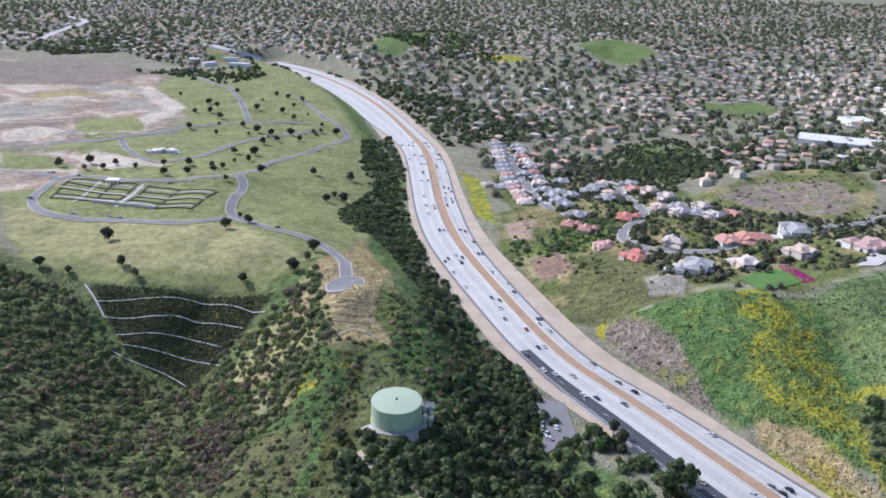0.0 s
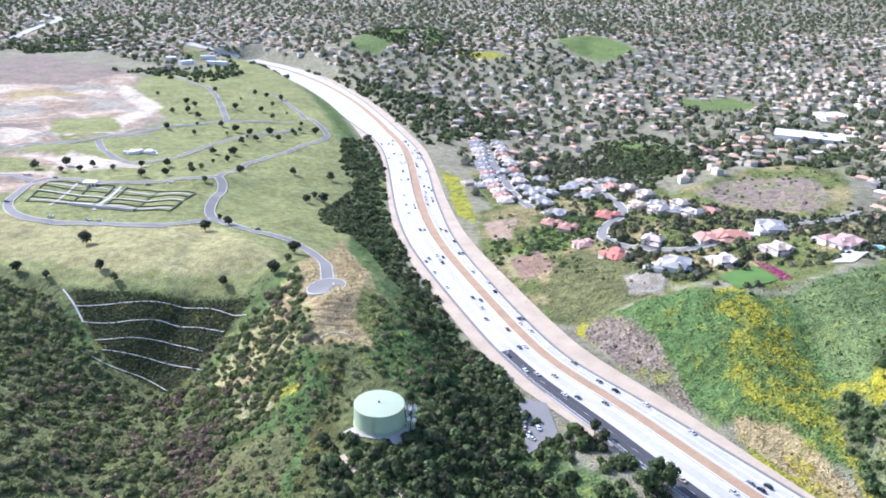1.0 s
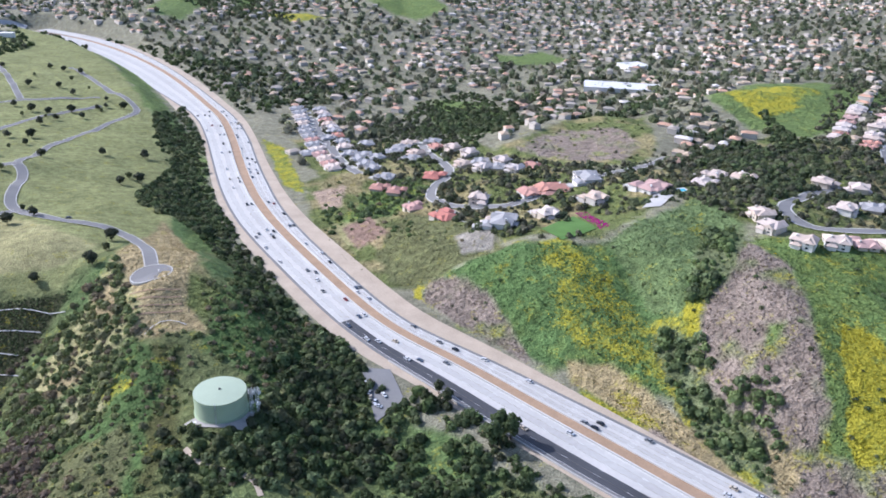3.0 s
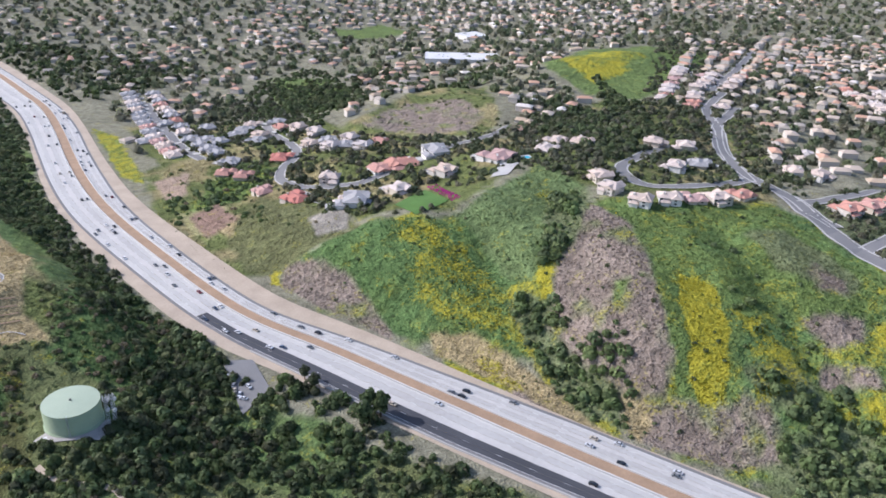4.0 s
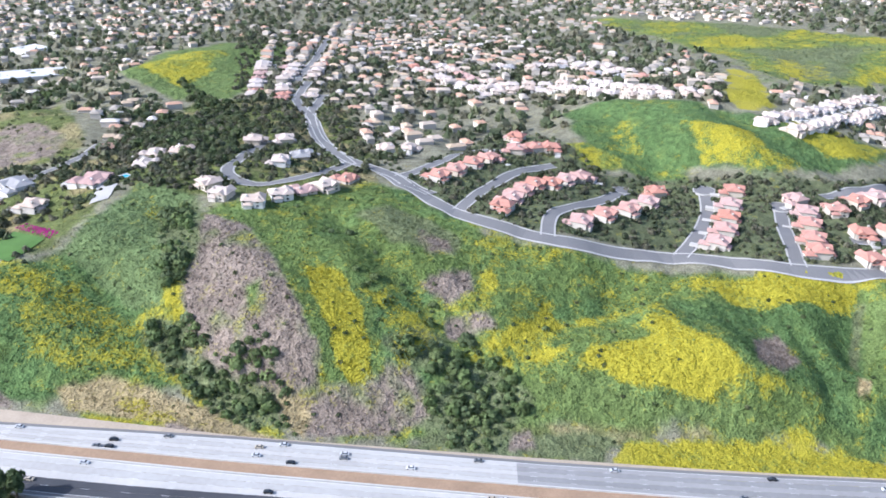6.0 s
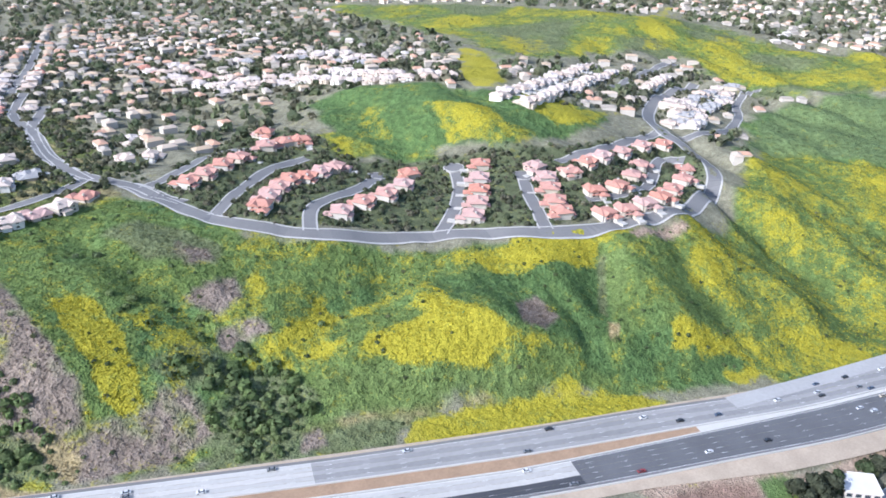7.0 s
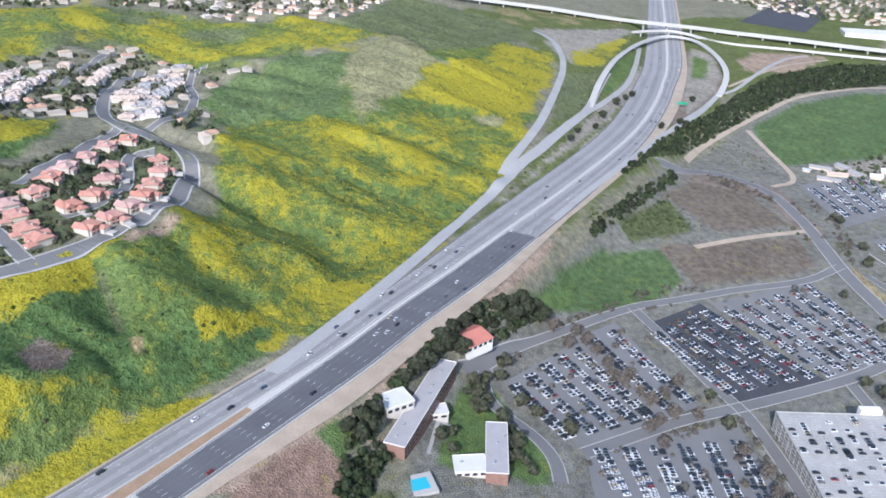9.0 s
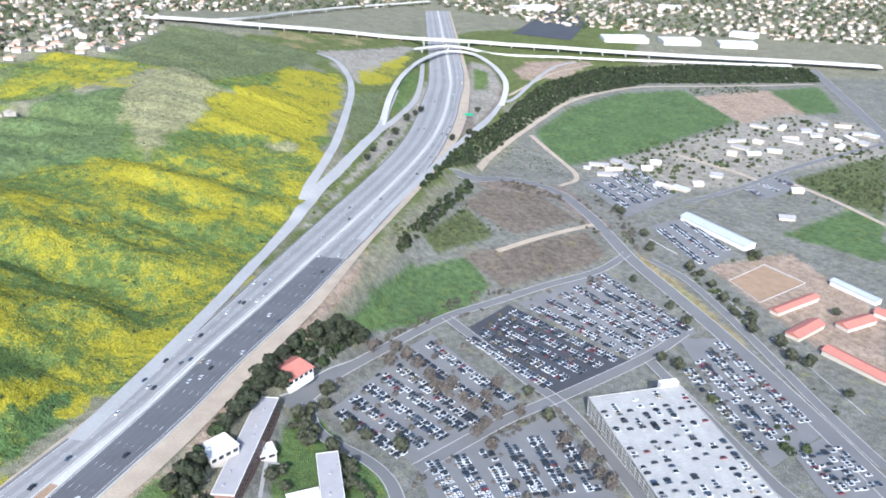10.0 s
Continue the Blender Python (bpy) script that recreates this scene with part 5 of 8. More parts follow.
def clear_of(x, y, margin=1.5, freeway_gap=None):
    """Which places lie off the roads, the freeway and the buildings."""
    ok = np.ones(len(x), bool)
    gap, at = near_line(x, y, FREEWAY)
    ok &= gap > (freeway_gap if freeway_gap else np.where(True, 34, 0))
    for line, half in ROADS:
        lo, hi = line[:, :2].min(0) - 20, line[:, :2].max(0) + 20
        near = np.nonzero((x > lo[0]) & (x < hi[0]) & (y > lo[1]) & (y < hi[1]) & ok)[0]
        if len(near):
            gap, _ = near_line(x[near], y[near], line)
            ok[near] &= gap > half + margin
    if BUILT:
        b = np.array(BUILT)
        for k in range(0, len(x), 4000):
            s = slice(k, k + 4000)
            gap = np.hypot(x[s, None] - b[:, 0], y[s, None] - b[:, 1]) - b[:, 2]
            ok[s] &= gap.min(1) > margin
    return ok


def scatter(outline, spacing, keep=1.0, margin=1.5, freeway_gap=None, clumped=1.0):
    """Jittered places inside an outline."""
    poly = np.array(outline, float)
    lo, hi = poly.min(0), poly.max(0)
    gx, gy = np.meshgrid(np.arange(lo[0], hi[0], spacing), np.arange(lo[1], hi[1], spacing))
    x = gx.ravel() + RNG.uniform(-0.5, 0.5, gx.size) * spacing
    y = gy.ravel() + RNG.uniform(-0.5, 0.5, gx.size) * spacing
    clump = np.clip((value_noise(x, y, spacing * 5, 51, 2) - 0.5) * 3.2 + 0.5, 0.0, 1.0)
    ok = (inside_distance(x, y, poly) > 0) & (RNG.random(len(x)) < keep - 0.55 * (1 - clump) * keep * clumped)
    x, y = x[ok], y[ok]
    ok = clear_of(x, y, margin, freeway_gap)
    return x[ok], y[ok]


def thicket(name, label, category, areas, tone, spacing, low, high, shape=0.8, count=36, size=0.42, keep=1.0, freeway_gap=None, margin=1.0, clumped=1.0):
    """Many bushes or trees that nobody could count, in one object."""
    xs, ys = [], []
    for area in areas:
        x, y = scatter(area, spacing, keep, margin, freeway_gap, clumped)
        xs.append(x), ys.append(y)
    x, y = np.concatenate(xs), np.concatenate(ys)
    r = low + (high - low) * RNG.random(len(x)) ** 1.8
    z = height(x, y) + r * shape * 0.2
    if tone == "ground":  # herbs share the colour of the cover they grow in
        cover = cover_colors(x, y, z)
        flowering = RNG.random(len(x)) < np.clip(cover[:, 3] * 1.5 - 0.25, 0, 0.95)
        own = np.where(flowering[:, None], MUSTARD_YELLOW, cover[:, :3]) * RNG.uniform(0.9, 1.35, (len(x), 1))
    else:
        own = tints_for(tone, len(x))
    corners, tints = leaf_cloud(np.stack([x, y, z], -1), r, r * shape * RNG.uniform(0.75, 1.3, len(x)), own, count, size)
    return tagged(new(name, leaf_mesh(name, corners, tints)), label, category, kind="stuff")


def tree_kind(height_m, radius, tone, seed, bare=False):
    """A tree with a tapered trunk, limbs and an uneven crown. Returns its Empty at the foot of the trunk."""
    rng = random.Random(seed)
    root = new("tree")
    bm = bmesh.new()

    def limb(a, b, r0, r1):
        axis = Vector(b) - Vector(a)
        turn = axis.to_track_quat("Z", "Y").to_matrix().to_4x4()
        bmesh.ops.create_cone(bm, segments=6, radius1=r0, radius2=r1, depth=axis.length, matrix=Matrix.Translation((Vector(a) + Vector(b)) / 2) @ turn)

    fork = height_m * 0.24
    limb((0, 0, -0.6), (0, 0, fork), height_m * 0.04, height_m * 0.025)
    tips = []
    for i in range(5):
        a = i * 1.257 + rng.uniform(-0.4, 0.4)
        tip = (math.cos(a) * radius * 0.55, math.sin(a) * radius * 0.55, height_m * rng.uniform(0.42, 0.72))
        limb((0, 0, fork * rng.uniform(0.7, 1.0)), tip, height_m * 0.018, height_m * 0.007)
        tips.append(tip)
    mesh = bpy.data.meshes.new("trunk")
    bm.to_mesh(mesh)
    bm.free()
    mesh.materials.append(BARK)
    trunk = new("trunk", mesh)
    trunk.parent = root
    heads = [(x, y, z, radius * rng.uniform(0.45, 0.62)) for x, y, z in tips] + [(0, 0, height_m * 0.78, radius * 0.6), (0, 0, height_m * 0.56, radius * 0.75), (0, 0, height_m * 0.36, radius * 0.8)]
    c = np.array(heads)
    tone_row = tints_for(tone, 1)
    corners, tints = leaf_cloud(c[:, :3], c[:, 3], c[:, 3] * 1.1, np.repeat(tone_row, len(c), 0) * RNG.uniform(0.85, 1.15, (len(c), 1)), 34 if bare else 46, 0.24 if bare else 0.36)
    crown = new("crown", leaf_mesh("crown", corners, tints))
    crown.parent = root
    return root


TREE_KINDS = {}


def plant(kind, label, x, y, scale=1.0, group=""):
    """Sets one tree of a kind on the ground."""
    base = TREE_KINDS[kind]
    z = height(np.array([x]), np.array([y]))[0]
    spot = Matrix.Translation((x, y, z)) @ Matrix.Rotation(RNG.uniform(0, 6.28), 4, "Z") @ Matrix.Scale(scale, 4)
    ob = copy_thing(base, spot)
    ob.scale = (scale,) * 3
    return tagged(ob, label, "tree", group)


for kind, args in {"oak": (7.5, 3.6, "deep", 1), "pine": (11, 3.0, "deep", 2), "young": (5.0, 2.2, "leafy", 3), "park": (7.0, 3.2, "town", 4),
                   "bare": (8.0, 3.8, "bare", 5), "tall": (13, 4.0, "leafy", 6)}.items():
    TREE_KINDS[kind] = tree_kind(*args, bare=kind == "bare")


# ---- building parts ----
STUCCO = speckled("cream_stucco", (0.50, 0.445, 0.37), 0.9, 0.8, 0.08, vary=0.3)
WHITE_WALL = speckled("white_stucco", (0.68, 0.65, 0.60), 0.9, 0.8, 0.06)
TERRACOTTA = speckled("terracotta_tiles", (0.41, 0.235, 0.19), 0.85, 0.5, 0.2, relief=0.08, vary=0.25, stain=4)
TAN_ROOF = speckled("tan_tiles", (0.47, 0.39, 0.33), 0.85, 0.5, 0.2, relief=0.08, vary=0.3, stain=4)
GREY_ROOF = speckled("grey_shingles", (0.30, 0.29, 0.28), 0.9, 0.5, 0.2, relief=0.05, stain=4)
RED_ROOF = speckled("red_tiles", (0.42, 0.165, 0.125), 0.85, 0.5, 0.15, relief=0.08, stain=5)
FLAT_ROOF = speckled("gravel_roof", (0.33, 0.315, 0.31), 0.95, 0.4, 0.1, stain=6)
WHITE_ROOF = speckled("white_roof", (0.55, 0.54, 0.52), 0.8, 0.6, 0.08, stain=6)
BRICK = speckled("brown_brick", (0.22, 0.13, 0.10), 0.9, 0.4, 0.2, stain=3)
METAL_ROOF = speckled("metal_roof", (0.50, 0.52, 0.54), 0.5, 0.6, 0.1, metal=0.3, stain=8)
STEEL = speckled("galvanised_steel", (0.55, 0.56, 0.57), 0.45, 0.4, 0.1, metal=0.7)
TANK_PAINT = speckled("pale_green_paint", (0.34, 0.41, 0.27), 0.6, 0.8, 0.06, stain=5)
DRIVEWAY = speckled("driveway_concrete", (0.42, 0.40, 0.36), 0.9, 0.8, 0.12, stain=4)
# trim paint, also the painted shade of the box under the parking decks
DARK_TRIM_AND_SHADE = speckled("dark_trim_and_shade", (0.06, 0.06, 0.06), 0.7, 0.4, 0.15)


def glass_material():
    m, nodes, links, shader = material("window_glass")
    shader.inputs["Base Color"].default_value = (0.03, 0.04, 0.05, 1)
    shader.inputs["Roughness"].default_value, shader.inputs["Metallic"].default_value = 0.08, 0.0
    return m


GLASS = glass_material()


def box(bm, cx, cy, z0, sx, sy, sz, turn=0.0):
    m = Matrix.Translation((cx, cy, z0 + sz / 2)) @ Matrix.Rotation(turn, 4, "Z") @ Matrix.Diagonal((sx, sy, sz, 1))
    bmesh.ops.create_cube(bm, size=1, matrix=m)


def hip(bm, cx, cy, z0, sx, sy, rise, over=0.6, thick=0.25, ridge=0.5):
    """A hipped roof with eaves: ridge is the ridge's share of the longer side (0: a pyramid, 1: gables)."""
    hx, hy = sx / 2 + over, sy / 2 + over
    rx, ry = (hx * ridge, 0) if sx >= sy else (0, hy * ridge)
    low = [bm.verts.new((cx + a * hx, cy + b * hy, z0 - thick)) for a, b in ((-1, -1), (1, -1), (1, 1), (-1, 1))]
    eave = [bm.verts.new((cx + a * hx, cy + b * hy, z0)) for a, b in ((-1, -1), (1, -1), (1, 1), (-1, 1))]
    p, q = bm.verts.new((cx - rx, cy - ry, z0 + rise)), bm.verts.new((cx + rx, cy + ry, z0 + rise))
    bm.faces.new(low[::-1])
    for i in range(4):
        j = (i + 1) % 4
        bm.faces.new((low[i], low[j], eave[j], eave[i]))
    if sx >= sy:
        tops = ((eave[0], eave[1], q, p), (eave[1], eave[2], q), (eave[2], eave[3], p, q), (eave[3], eave[0], p))
    else:
        tops = ((eave[0], eave[1], p), (eave[1], eave[2], q, p), (eave[2], eave[3], q), (eave[3], eave[0], p, q))
    for f in tops:
        bm.faces.new(f)


def part(name, bm, mat, parent, label=""):
    mesh = bpy.data.meshes.new(name)
    bm.to_mesh(mesh)
    bm.free()
    mesh.materials.append(mat)
    ob = new(name, mesh)
    ob.parent = parent
    return tagged(ob, label)


def boxes(name, rows, mat, parent, label=""):
    bm = bmesh.new()
    for row in rows:
        box(bm, *row)
    return part(name, bm, mat, parent, label)


# ---- houses ----
def house_kind(roof, wall, w, e, storeys, wing, seed):
    """A stucco house: a hipped main roof, a cross wing with gables, a rear bay, a garage wing, windows, doors and a chimney."""
    rng = random.Random(seed)
    root = new("house")
    h = 2.6 * storeys
    wx, wy = w * 0.45, e * 0.55
    cross_x, cross_w, cross_e = -w * rng.uniform(0.18, 0.26), w * 0.42, e * 1.22
    bay_x = w * rng.uniform(0.1, 0.24)
    rows = [(0, 0, -3, w, e, h + 3), (cross_x, 0, -3, cross_w, cross_e, h + 2.7), (bay_x, e * 0.56, -3, w * 0.36, e * 0.34, 5.6)]
    if wing:
        rows.append((w * 0.32, -e * 0.5 - wy * 0.35, -3, wx, wy, 5.9))
    boxes("wall", rows, wall, root)
    bm = bmesh.new()
    hip(bm, 0, 0, h, w, e, 2.6, over=0.9, ridge=0.5)
    hip(bm, cross_x, 0, h - 0.25, cross_w, cross_e, 2.3, over=0.8, ridge=1.0 if seed % 2 else 0.75)
    hip(bm, bay_x, e * 0.56, 2.7, w * 0.36, e * 0.34, 1.3, over=0.7, ridge=0.3)
    if wing:
        hip(bm, w * 0.32, -e * 0.5 - wy * 0.35, 3.0, wx, wy, 1.7, over=0.8, ridge=0.5)
    if storeys > 1:
        hip(bm, -w * 0.05, -e * 0.56, 2.8, w * 0.5, 2.6, 0.9, ridge=0.7)
    top = part("roof", bm, roof, root)
    boxes("chimney", [(w * 0.3, e * 0.2, h, 1.0, 1.4, 2.6), (w * 0.3, e * 0.2, h + 2.6, 1.3, 1.7, 0.25)], wall, top)
    for sx, side in ((-0.22, -1.22), (0.1, -1), (-0.22, 1.22), (0.4, 1)):
        for i in range(storeys):
            boxes("window", [(w * sx, side * e / 2 + math.copysign(0.03, side), 0.9 + 2.6 * i, 1.9, 0.12, 1.3)], GLASS, root)
    if wing:
        boxes("garage_door", [(w * 0.32, -e * 0.5 - wy * 0.85 - 0.04, 0, wx * 0.75, 0.1, 2.3)], WHITE_WALL, root)
    boxes("driveway", [(w * 0.32, -e * 0.5 - wy * 0.85 - 3.2, -2.0, wx * 0.8, 6.4, 2.12)], DRIVEWAY, root, "pale concrete drive")
    boxes("door", [(w * 0.04, -e / 2 - 0.05, 0, 1.1, 0.12, 2.1)], DARK_TRIM_AND_SHADE, root)
    return root


HOUSE_KINDS = {
    "red": house_kind(TERRACOTTA, STUCCO, 14.5, 12, 2, True, 1), "red_low": house_kind(TERRACOTTA, STUCCO, 15, 10, 1, True, 2),
    "tan": house_kind(TAN_ROOF, STUCCO, 15, 12, 2, True, 3), "tan_low": house_kind(TAN_ROOF, WHITE_WALL, 17, 11, 1, True, 4),
    "grey": house_kind(GREY_ROOF, STUCCO, 16, 11, 1, True, 5), "white": house_kind(TAN_ROOF, WHITE_WALL, 15, 11, 2, True, 6),
    "mansion": house_kind(GREY_ROOF, WHITE_WALL, 24, 15, 2, True, 7), "villa": house_kind(RED_ROOF, STUCCO, 20, 12, 1, True, 8),
    "estate": house_kind(TERRACOTTA, WHITE_WALL, 26, 14, 1, True, 9),
}
HOUSE_LABELS = {
    "red": "two-storey stucco house with a faded terracotta tile roof", "red_low": "single-storey stucco house with a terracotta tile roof",
    "tan": "two-storey cream stucco house with a tan tile roof", "tan_low": "low white stucco house with a tan tile roof",
    "grey": "low cream house with a grey shingle roof", "white": "large white stucco house with a tan hipped roof",
    "mansion": "large two-storey white mansion with a grey roof", "villa": "low stucco villa with a bright red tile roof",
    "estate": "long white hilltop house with a terracotta roof",
}


def place_house(kind, x, y, turn, group):
    z = height(np.array([x]), np.array([y]))[0] - 0.1
    ob = copy_thing(HOUSE_KINDS[kind], Matrix.Translation((x, y, z)) @ Matrix.Rotation(turn, 4, "Z"))
    BUILT.append((x, y, 9))
    return tagged(ob, HOUSE_LABELS[kind], "house", group)


def facing_road(x, y):
    """The turn by which a house's front looks at the nearest street."""
    best, turn = 1e9, 0.0
    for line, half in ROADS:
        gap = np.hypot(line[:, 0] - x, line[:, 1] - y)
        if gap.min() < best:
            best = gap.min()
            p = line[gap.argmin()]
            turn = math.atan2(p[1] - y, p[0] - x) + math.pi / 2
    return turn


bench = [(479.4, 352.6), (501.7, 352.9), (527.4, 354), (551.2, 354), (589, 351.2), (609.3, 344.6), (618.9, 332.6), (458.6, 280.8), (482.8, 287.8), (502.6, 290.6), (522.8, 292.2), (534.1, 284.3), (556.7, 283), (571.5, 278.1), (481.5, 230.3), (506.3, 224.2), (527.9, 215.6), (568.2, 217.3), (599, 223.8)]
bench += [(629.1, 171.3), (601.9, 164.5), (575.7, 157), (550, 150.6), (526.3, 147.1), (637.3, 126.9), (620.1, 113.4), (597.5, 105.3), (568.1, 95.6), (553.6, 87.3), (634.8, 95.8), (669.6, 88.1), (688.2, 78), (728.9, 65.6), (762.1, 50.6), (783.5, 32.5)]
bench += [(604.9, 71.8), (623.3, 56.5), (678, 50.4), (709.5, 47.4), (742.6, 8.3), (687.6, 8.2), (660.8, 14.9), (624.7, 21.9), (600.3, 31.9), (580.1, 44), (568.6, 58.4), (632, 376.9)]
for x, y in bench:
    place_house("red", x, y, facing_road(x, y), "red-roofed houses on the bench")
ridge = {
    "tan": [(184.3, 607), (217, 534), (350.4, 466.6), (338.7, 437.9), (462.1, 545.3), (483.5, 527.7), (399.2, 395), (262.5, 550.8)], "villa": [(147.6, 580.3), (169.3, 713)],
    "red_low": [(133.2, 630), (382.2, 400.1), (425.5, 399), (632.3, 380.8), (129.3, 692.5), (116.1, 707.6)], "tan_low": [(176.1, 536.5), (398, 564.3), (383.8, 578.7), (358.3, 557.1), (595.4, 495.4)],
    "white": [(342.2, 408.5), (364.1, 404.4), (516.4, 437), (533.9, 428), (423.1, 469.1)], "mansion": [(280.2, 609.2), (180.7, 531.5)], "estate": [(307.9, 545.4), (229.6, 599.1), (245.2, 600.6)],
    "grey": [(452.2, 476.6), (64.6, 862.4), (108.8, 912), (122.6, 830.2), (109.4, 846.7), (95.5, 936.1), (122.2, 773.1), (130.2, 740.3), (225.3, 739.8), (232.2, 711.1), (132.6, 884.6)],
}
for kind, spots in ridge.items():
    for x, y in spots:
        place_house(kind, x, y, facing_road(x, y), "houses on the ridge streets")


ROW_SPOTS = []


def row_houses(points, kinds, gap, offset, group, seed):
    """Houses along both sides of a street line."""
    rng = random.Random(seed)
    line = spline([(x, y, 0) for x, y in points], gap)
    side = sides(line)
    for i in range(len(line)):
        for s in (-1, 1):
            x, y = line[i, :2] + side[i] * s * (offset + rng.uniform(-1.5, 1.5))
            if clear_of(np.array([x]), np.array([y]), 5.0, 46)[0]:
                turn = math.atan2(-side[i][1] * s, -side[i][0] * s) + math.pi / 2
                BUILT.append((x, y, 8))
                ROW_SPOTS.append((rng.choice(kinds), x, y, turn + rng.uniform(-0.1, 0.1), group))


mixed = ["tan", "tan_low", "red_low", "grey", "white", "tan"]
V = "houses of the valley streets"
row_houses([(85.8, 1097.2), (88, 970.7), (92, 876), (99.6, 792.2)], ["grey", "tan_low", "red_low", "grey"], 19, 17, V, 1)
row_houses([(997, 973.1), (817.8, 822.9), (703, 738.9), (636.7, 672.7)], mixed, 19, 17, "houses along the crest", 2)
row_houses([(857.8, 928.2), (702.5, 784.7), (626.7, 713.6)], ["tan", "red_low"], 18, 15, "houses along the crest", 3)
row_houses([(918, 821.1), (889.4, 697), (827.1, 579.6), (813.1, 521.1)], mixed, 18, 16, "houses along the crest", 4)
row_houses([(789.5, 521.6), (820.1, 478.5), (833.6, 426), (804.7, 356), (804.6, 303.9), (824, 267)], ["white", "tan", "tan_low"], 17, 15, "houses along the crest", 5)
row_houses([(1078.4, 961.6), (1039.8, 769.3), (939.2, 565.7), (966.8, 495), (925.5, 395.5)], mixed, 18, 16, "houses along the crest", 6)
row_houses([(757.7, 176.9), (893, 156), (1089.1, 130.9), (1079, 82.1), (1208.7, 40.1)], ["white", "tan_low", "tan"], 18, 16, "houses along the crest", 7)
row_houses([(881.4, 36.6), (978.8, 10.2), (1091, -25.6)], ["grey", "tan"], 19, 16, "houses along the crest", 8)
row_houses([(863.1, 20.8), (970.6, 5), (1077, -11.6), (1144.2, -25.6)], ["grey", "tan", "white"], 18, 13, "houses along the crest", 9)
row_houses([(1009.5, 83.7), (1115.2, 61.2), (1199.1, 44.2)], ["white", "tan_low"], 18, 13, "houses along the crest", 13)
row_houses([(1183.1, 1105), (922.9, 889.4), (768.5, 776.5)], mixed, 19, 16, "houses along the crest", 10)
row_houses([(187.6, 820.8), (211.5, 773.4), (229.2, 718.4), (251.1, 690.3)], ["tan", "red_low"], 22, 14, V, 11)
row_houses([(106.8, 843.6), (128.8, 785), (155.9, 809.4), (190.5, 865.1)], ["grey", "red_low", "tan_low"], 21, 16, V, 12)

ROW_SPOTS.sort(key=lambda s: math.hypot(s[1], s[2]))
for spot in ROW_SPOTS[:205]:
    place_house(*spot)
FAR_ROW = np.array([spot[1:3] for spot in ROW_SPOTS[205:]]).reshape(-1, 2)


# ---- the town beyond ----
def town():
    """Far houses and trees on the valley floors, joined: nobody could count them."""
    spots = []
    r = 640.0
    while r < 4850:
        cell = 17 + r * 0.0055
        n = int(math.radians(196) * r / cell)
        a = math.radians(-72) + (np.arange(n) + RNG.uniform(-0.4, 0.4, n)) * cell / r
        rr = r + RNG.uniform(-0.4, 0.4, n) * cell
        spots.append(np.stack([rr * np.cos(a), rr * np.sin(a)], -1))
        r += cell
    p = np.vstack(spots)
    x, y = p[:, 0], p[:, 1]
    keep = clear_of(x, y, 6.0, 62)
    for cover, soft, poly in PATCH_LIST:
        keep &= inside_distance(x, y, poly) < -4
    for outline in (HILL_OUTLINE, CAMPUS_OUTLINE, BRUSH_OUTLINE, INTERCHANGE_OUTLINE, BENCH_OUTLINE, BARE_OUTLINE, FAR_HILL_OUTLINE, WOODED_OUTLINE, CEMETERY_OUTLINE):
        keep &= inside_distance(x, y, np.array(outline, float)) < -16
    return x[keep], y[keep]


INTERCHANGE_OUTLINE = [(818.4, -326.5), (1329.5, -633.3), (1592, -459.2), (2003.7, -585.4), (2025.1, -1331.6), (1599.2, -1467.1), (1040.6, -1987), (829.2, -1611.2), (1073.4, -1134.1), (813.2, -610.6)]
BENCH_OUTLINE = [(445.1, 375.9), (530.9, 397.5), (676.9, 356.7), (610.2, 276.4), (716.7, 112.9), (872.3, 41.4), (771.9, -22), (638.1, -12.3), (482.7, 156.4), (419.3, 297.2)]
BARE_OUTLINE = [(232.5, 713.1), (361.4, 851.7), (442.4, 824.9), (386.7, 685.5), (318.9, 649.6), (271.8, 644.6)]
WOODED_OUTLINE = [(134.5, 824), (244.4, 1136.5), (355.5, 1220.9), (331.8, 937.3), (240.8, 799.7), (187.4, 765.8)]
CEMETERY_OUTLINE = [(-1500.4, 1843.3), (-750.5, 1862.2), (-488.1, 1577), (-433.2, 1980.7), (-270.3, 1709.4), (-123.4, 1185.7), (-58.8, 947.6), (-65.2, 606.5), (-348.7, 595.6), (-554, 628.9)]
TOWN_X, TOWN_Y = town()
grove = np.clip((value_noise(TOWN_X, TOWN_Y, 300, 61, 3) - 0.5) * 2.2 + 0.5, 0, 1)
belt = (TOWN_X < 300) & (TOWN_Y > 1150) & (TOWN_Y < 1750)
is_house = RNG.random(len(TOWN_X)) < np.clip(1.02 - grove * 1.15, 0.06, 0.68) * np.where(belt, 0.5, 1.0)


def roof_tint_material():
    m, nodes, links, shader = material("town_roofs")
    place, ramp = nodes.new("ShaderNodeNewGeometry"), nodes.new("ShaderNodeValToRGB")
    tones = [(0.0, (0.45, 0.27, 0.18)), (0.32, (0.42, 0.32, 0.22)), (0.56, (0.32, 0.28, 0.23)), (0.78, (0.44, 0.36, 0.28)), (0.94, (0.55, 0.50, 0.44))]
    ramp.color_ramp.interpolation = "CONSTANT"
    while len(ramp.color_ramp.elements) < len(tones):
        ramp.color_ramp.elements.new(0.5)
    for el, (at, c) in zip(ramp.color_ramp.elements, tones):
        el.position, el.color = at, (*c, 1)
    links.new(place.outputs["Random Per Island"], ramp.inputs[0])
    links.new(ramp.outputs[0], shader.inputs["Base Color"])
    shader.inputs["Roughness"].default_value = 0.9
    return m


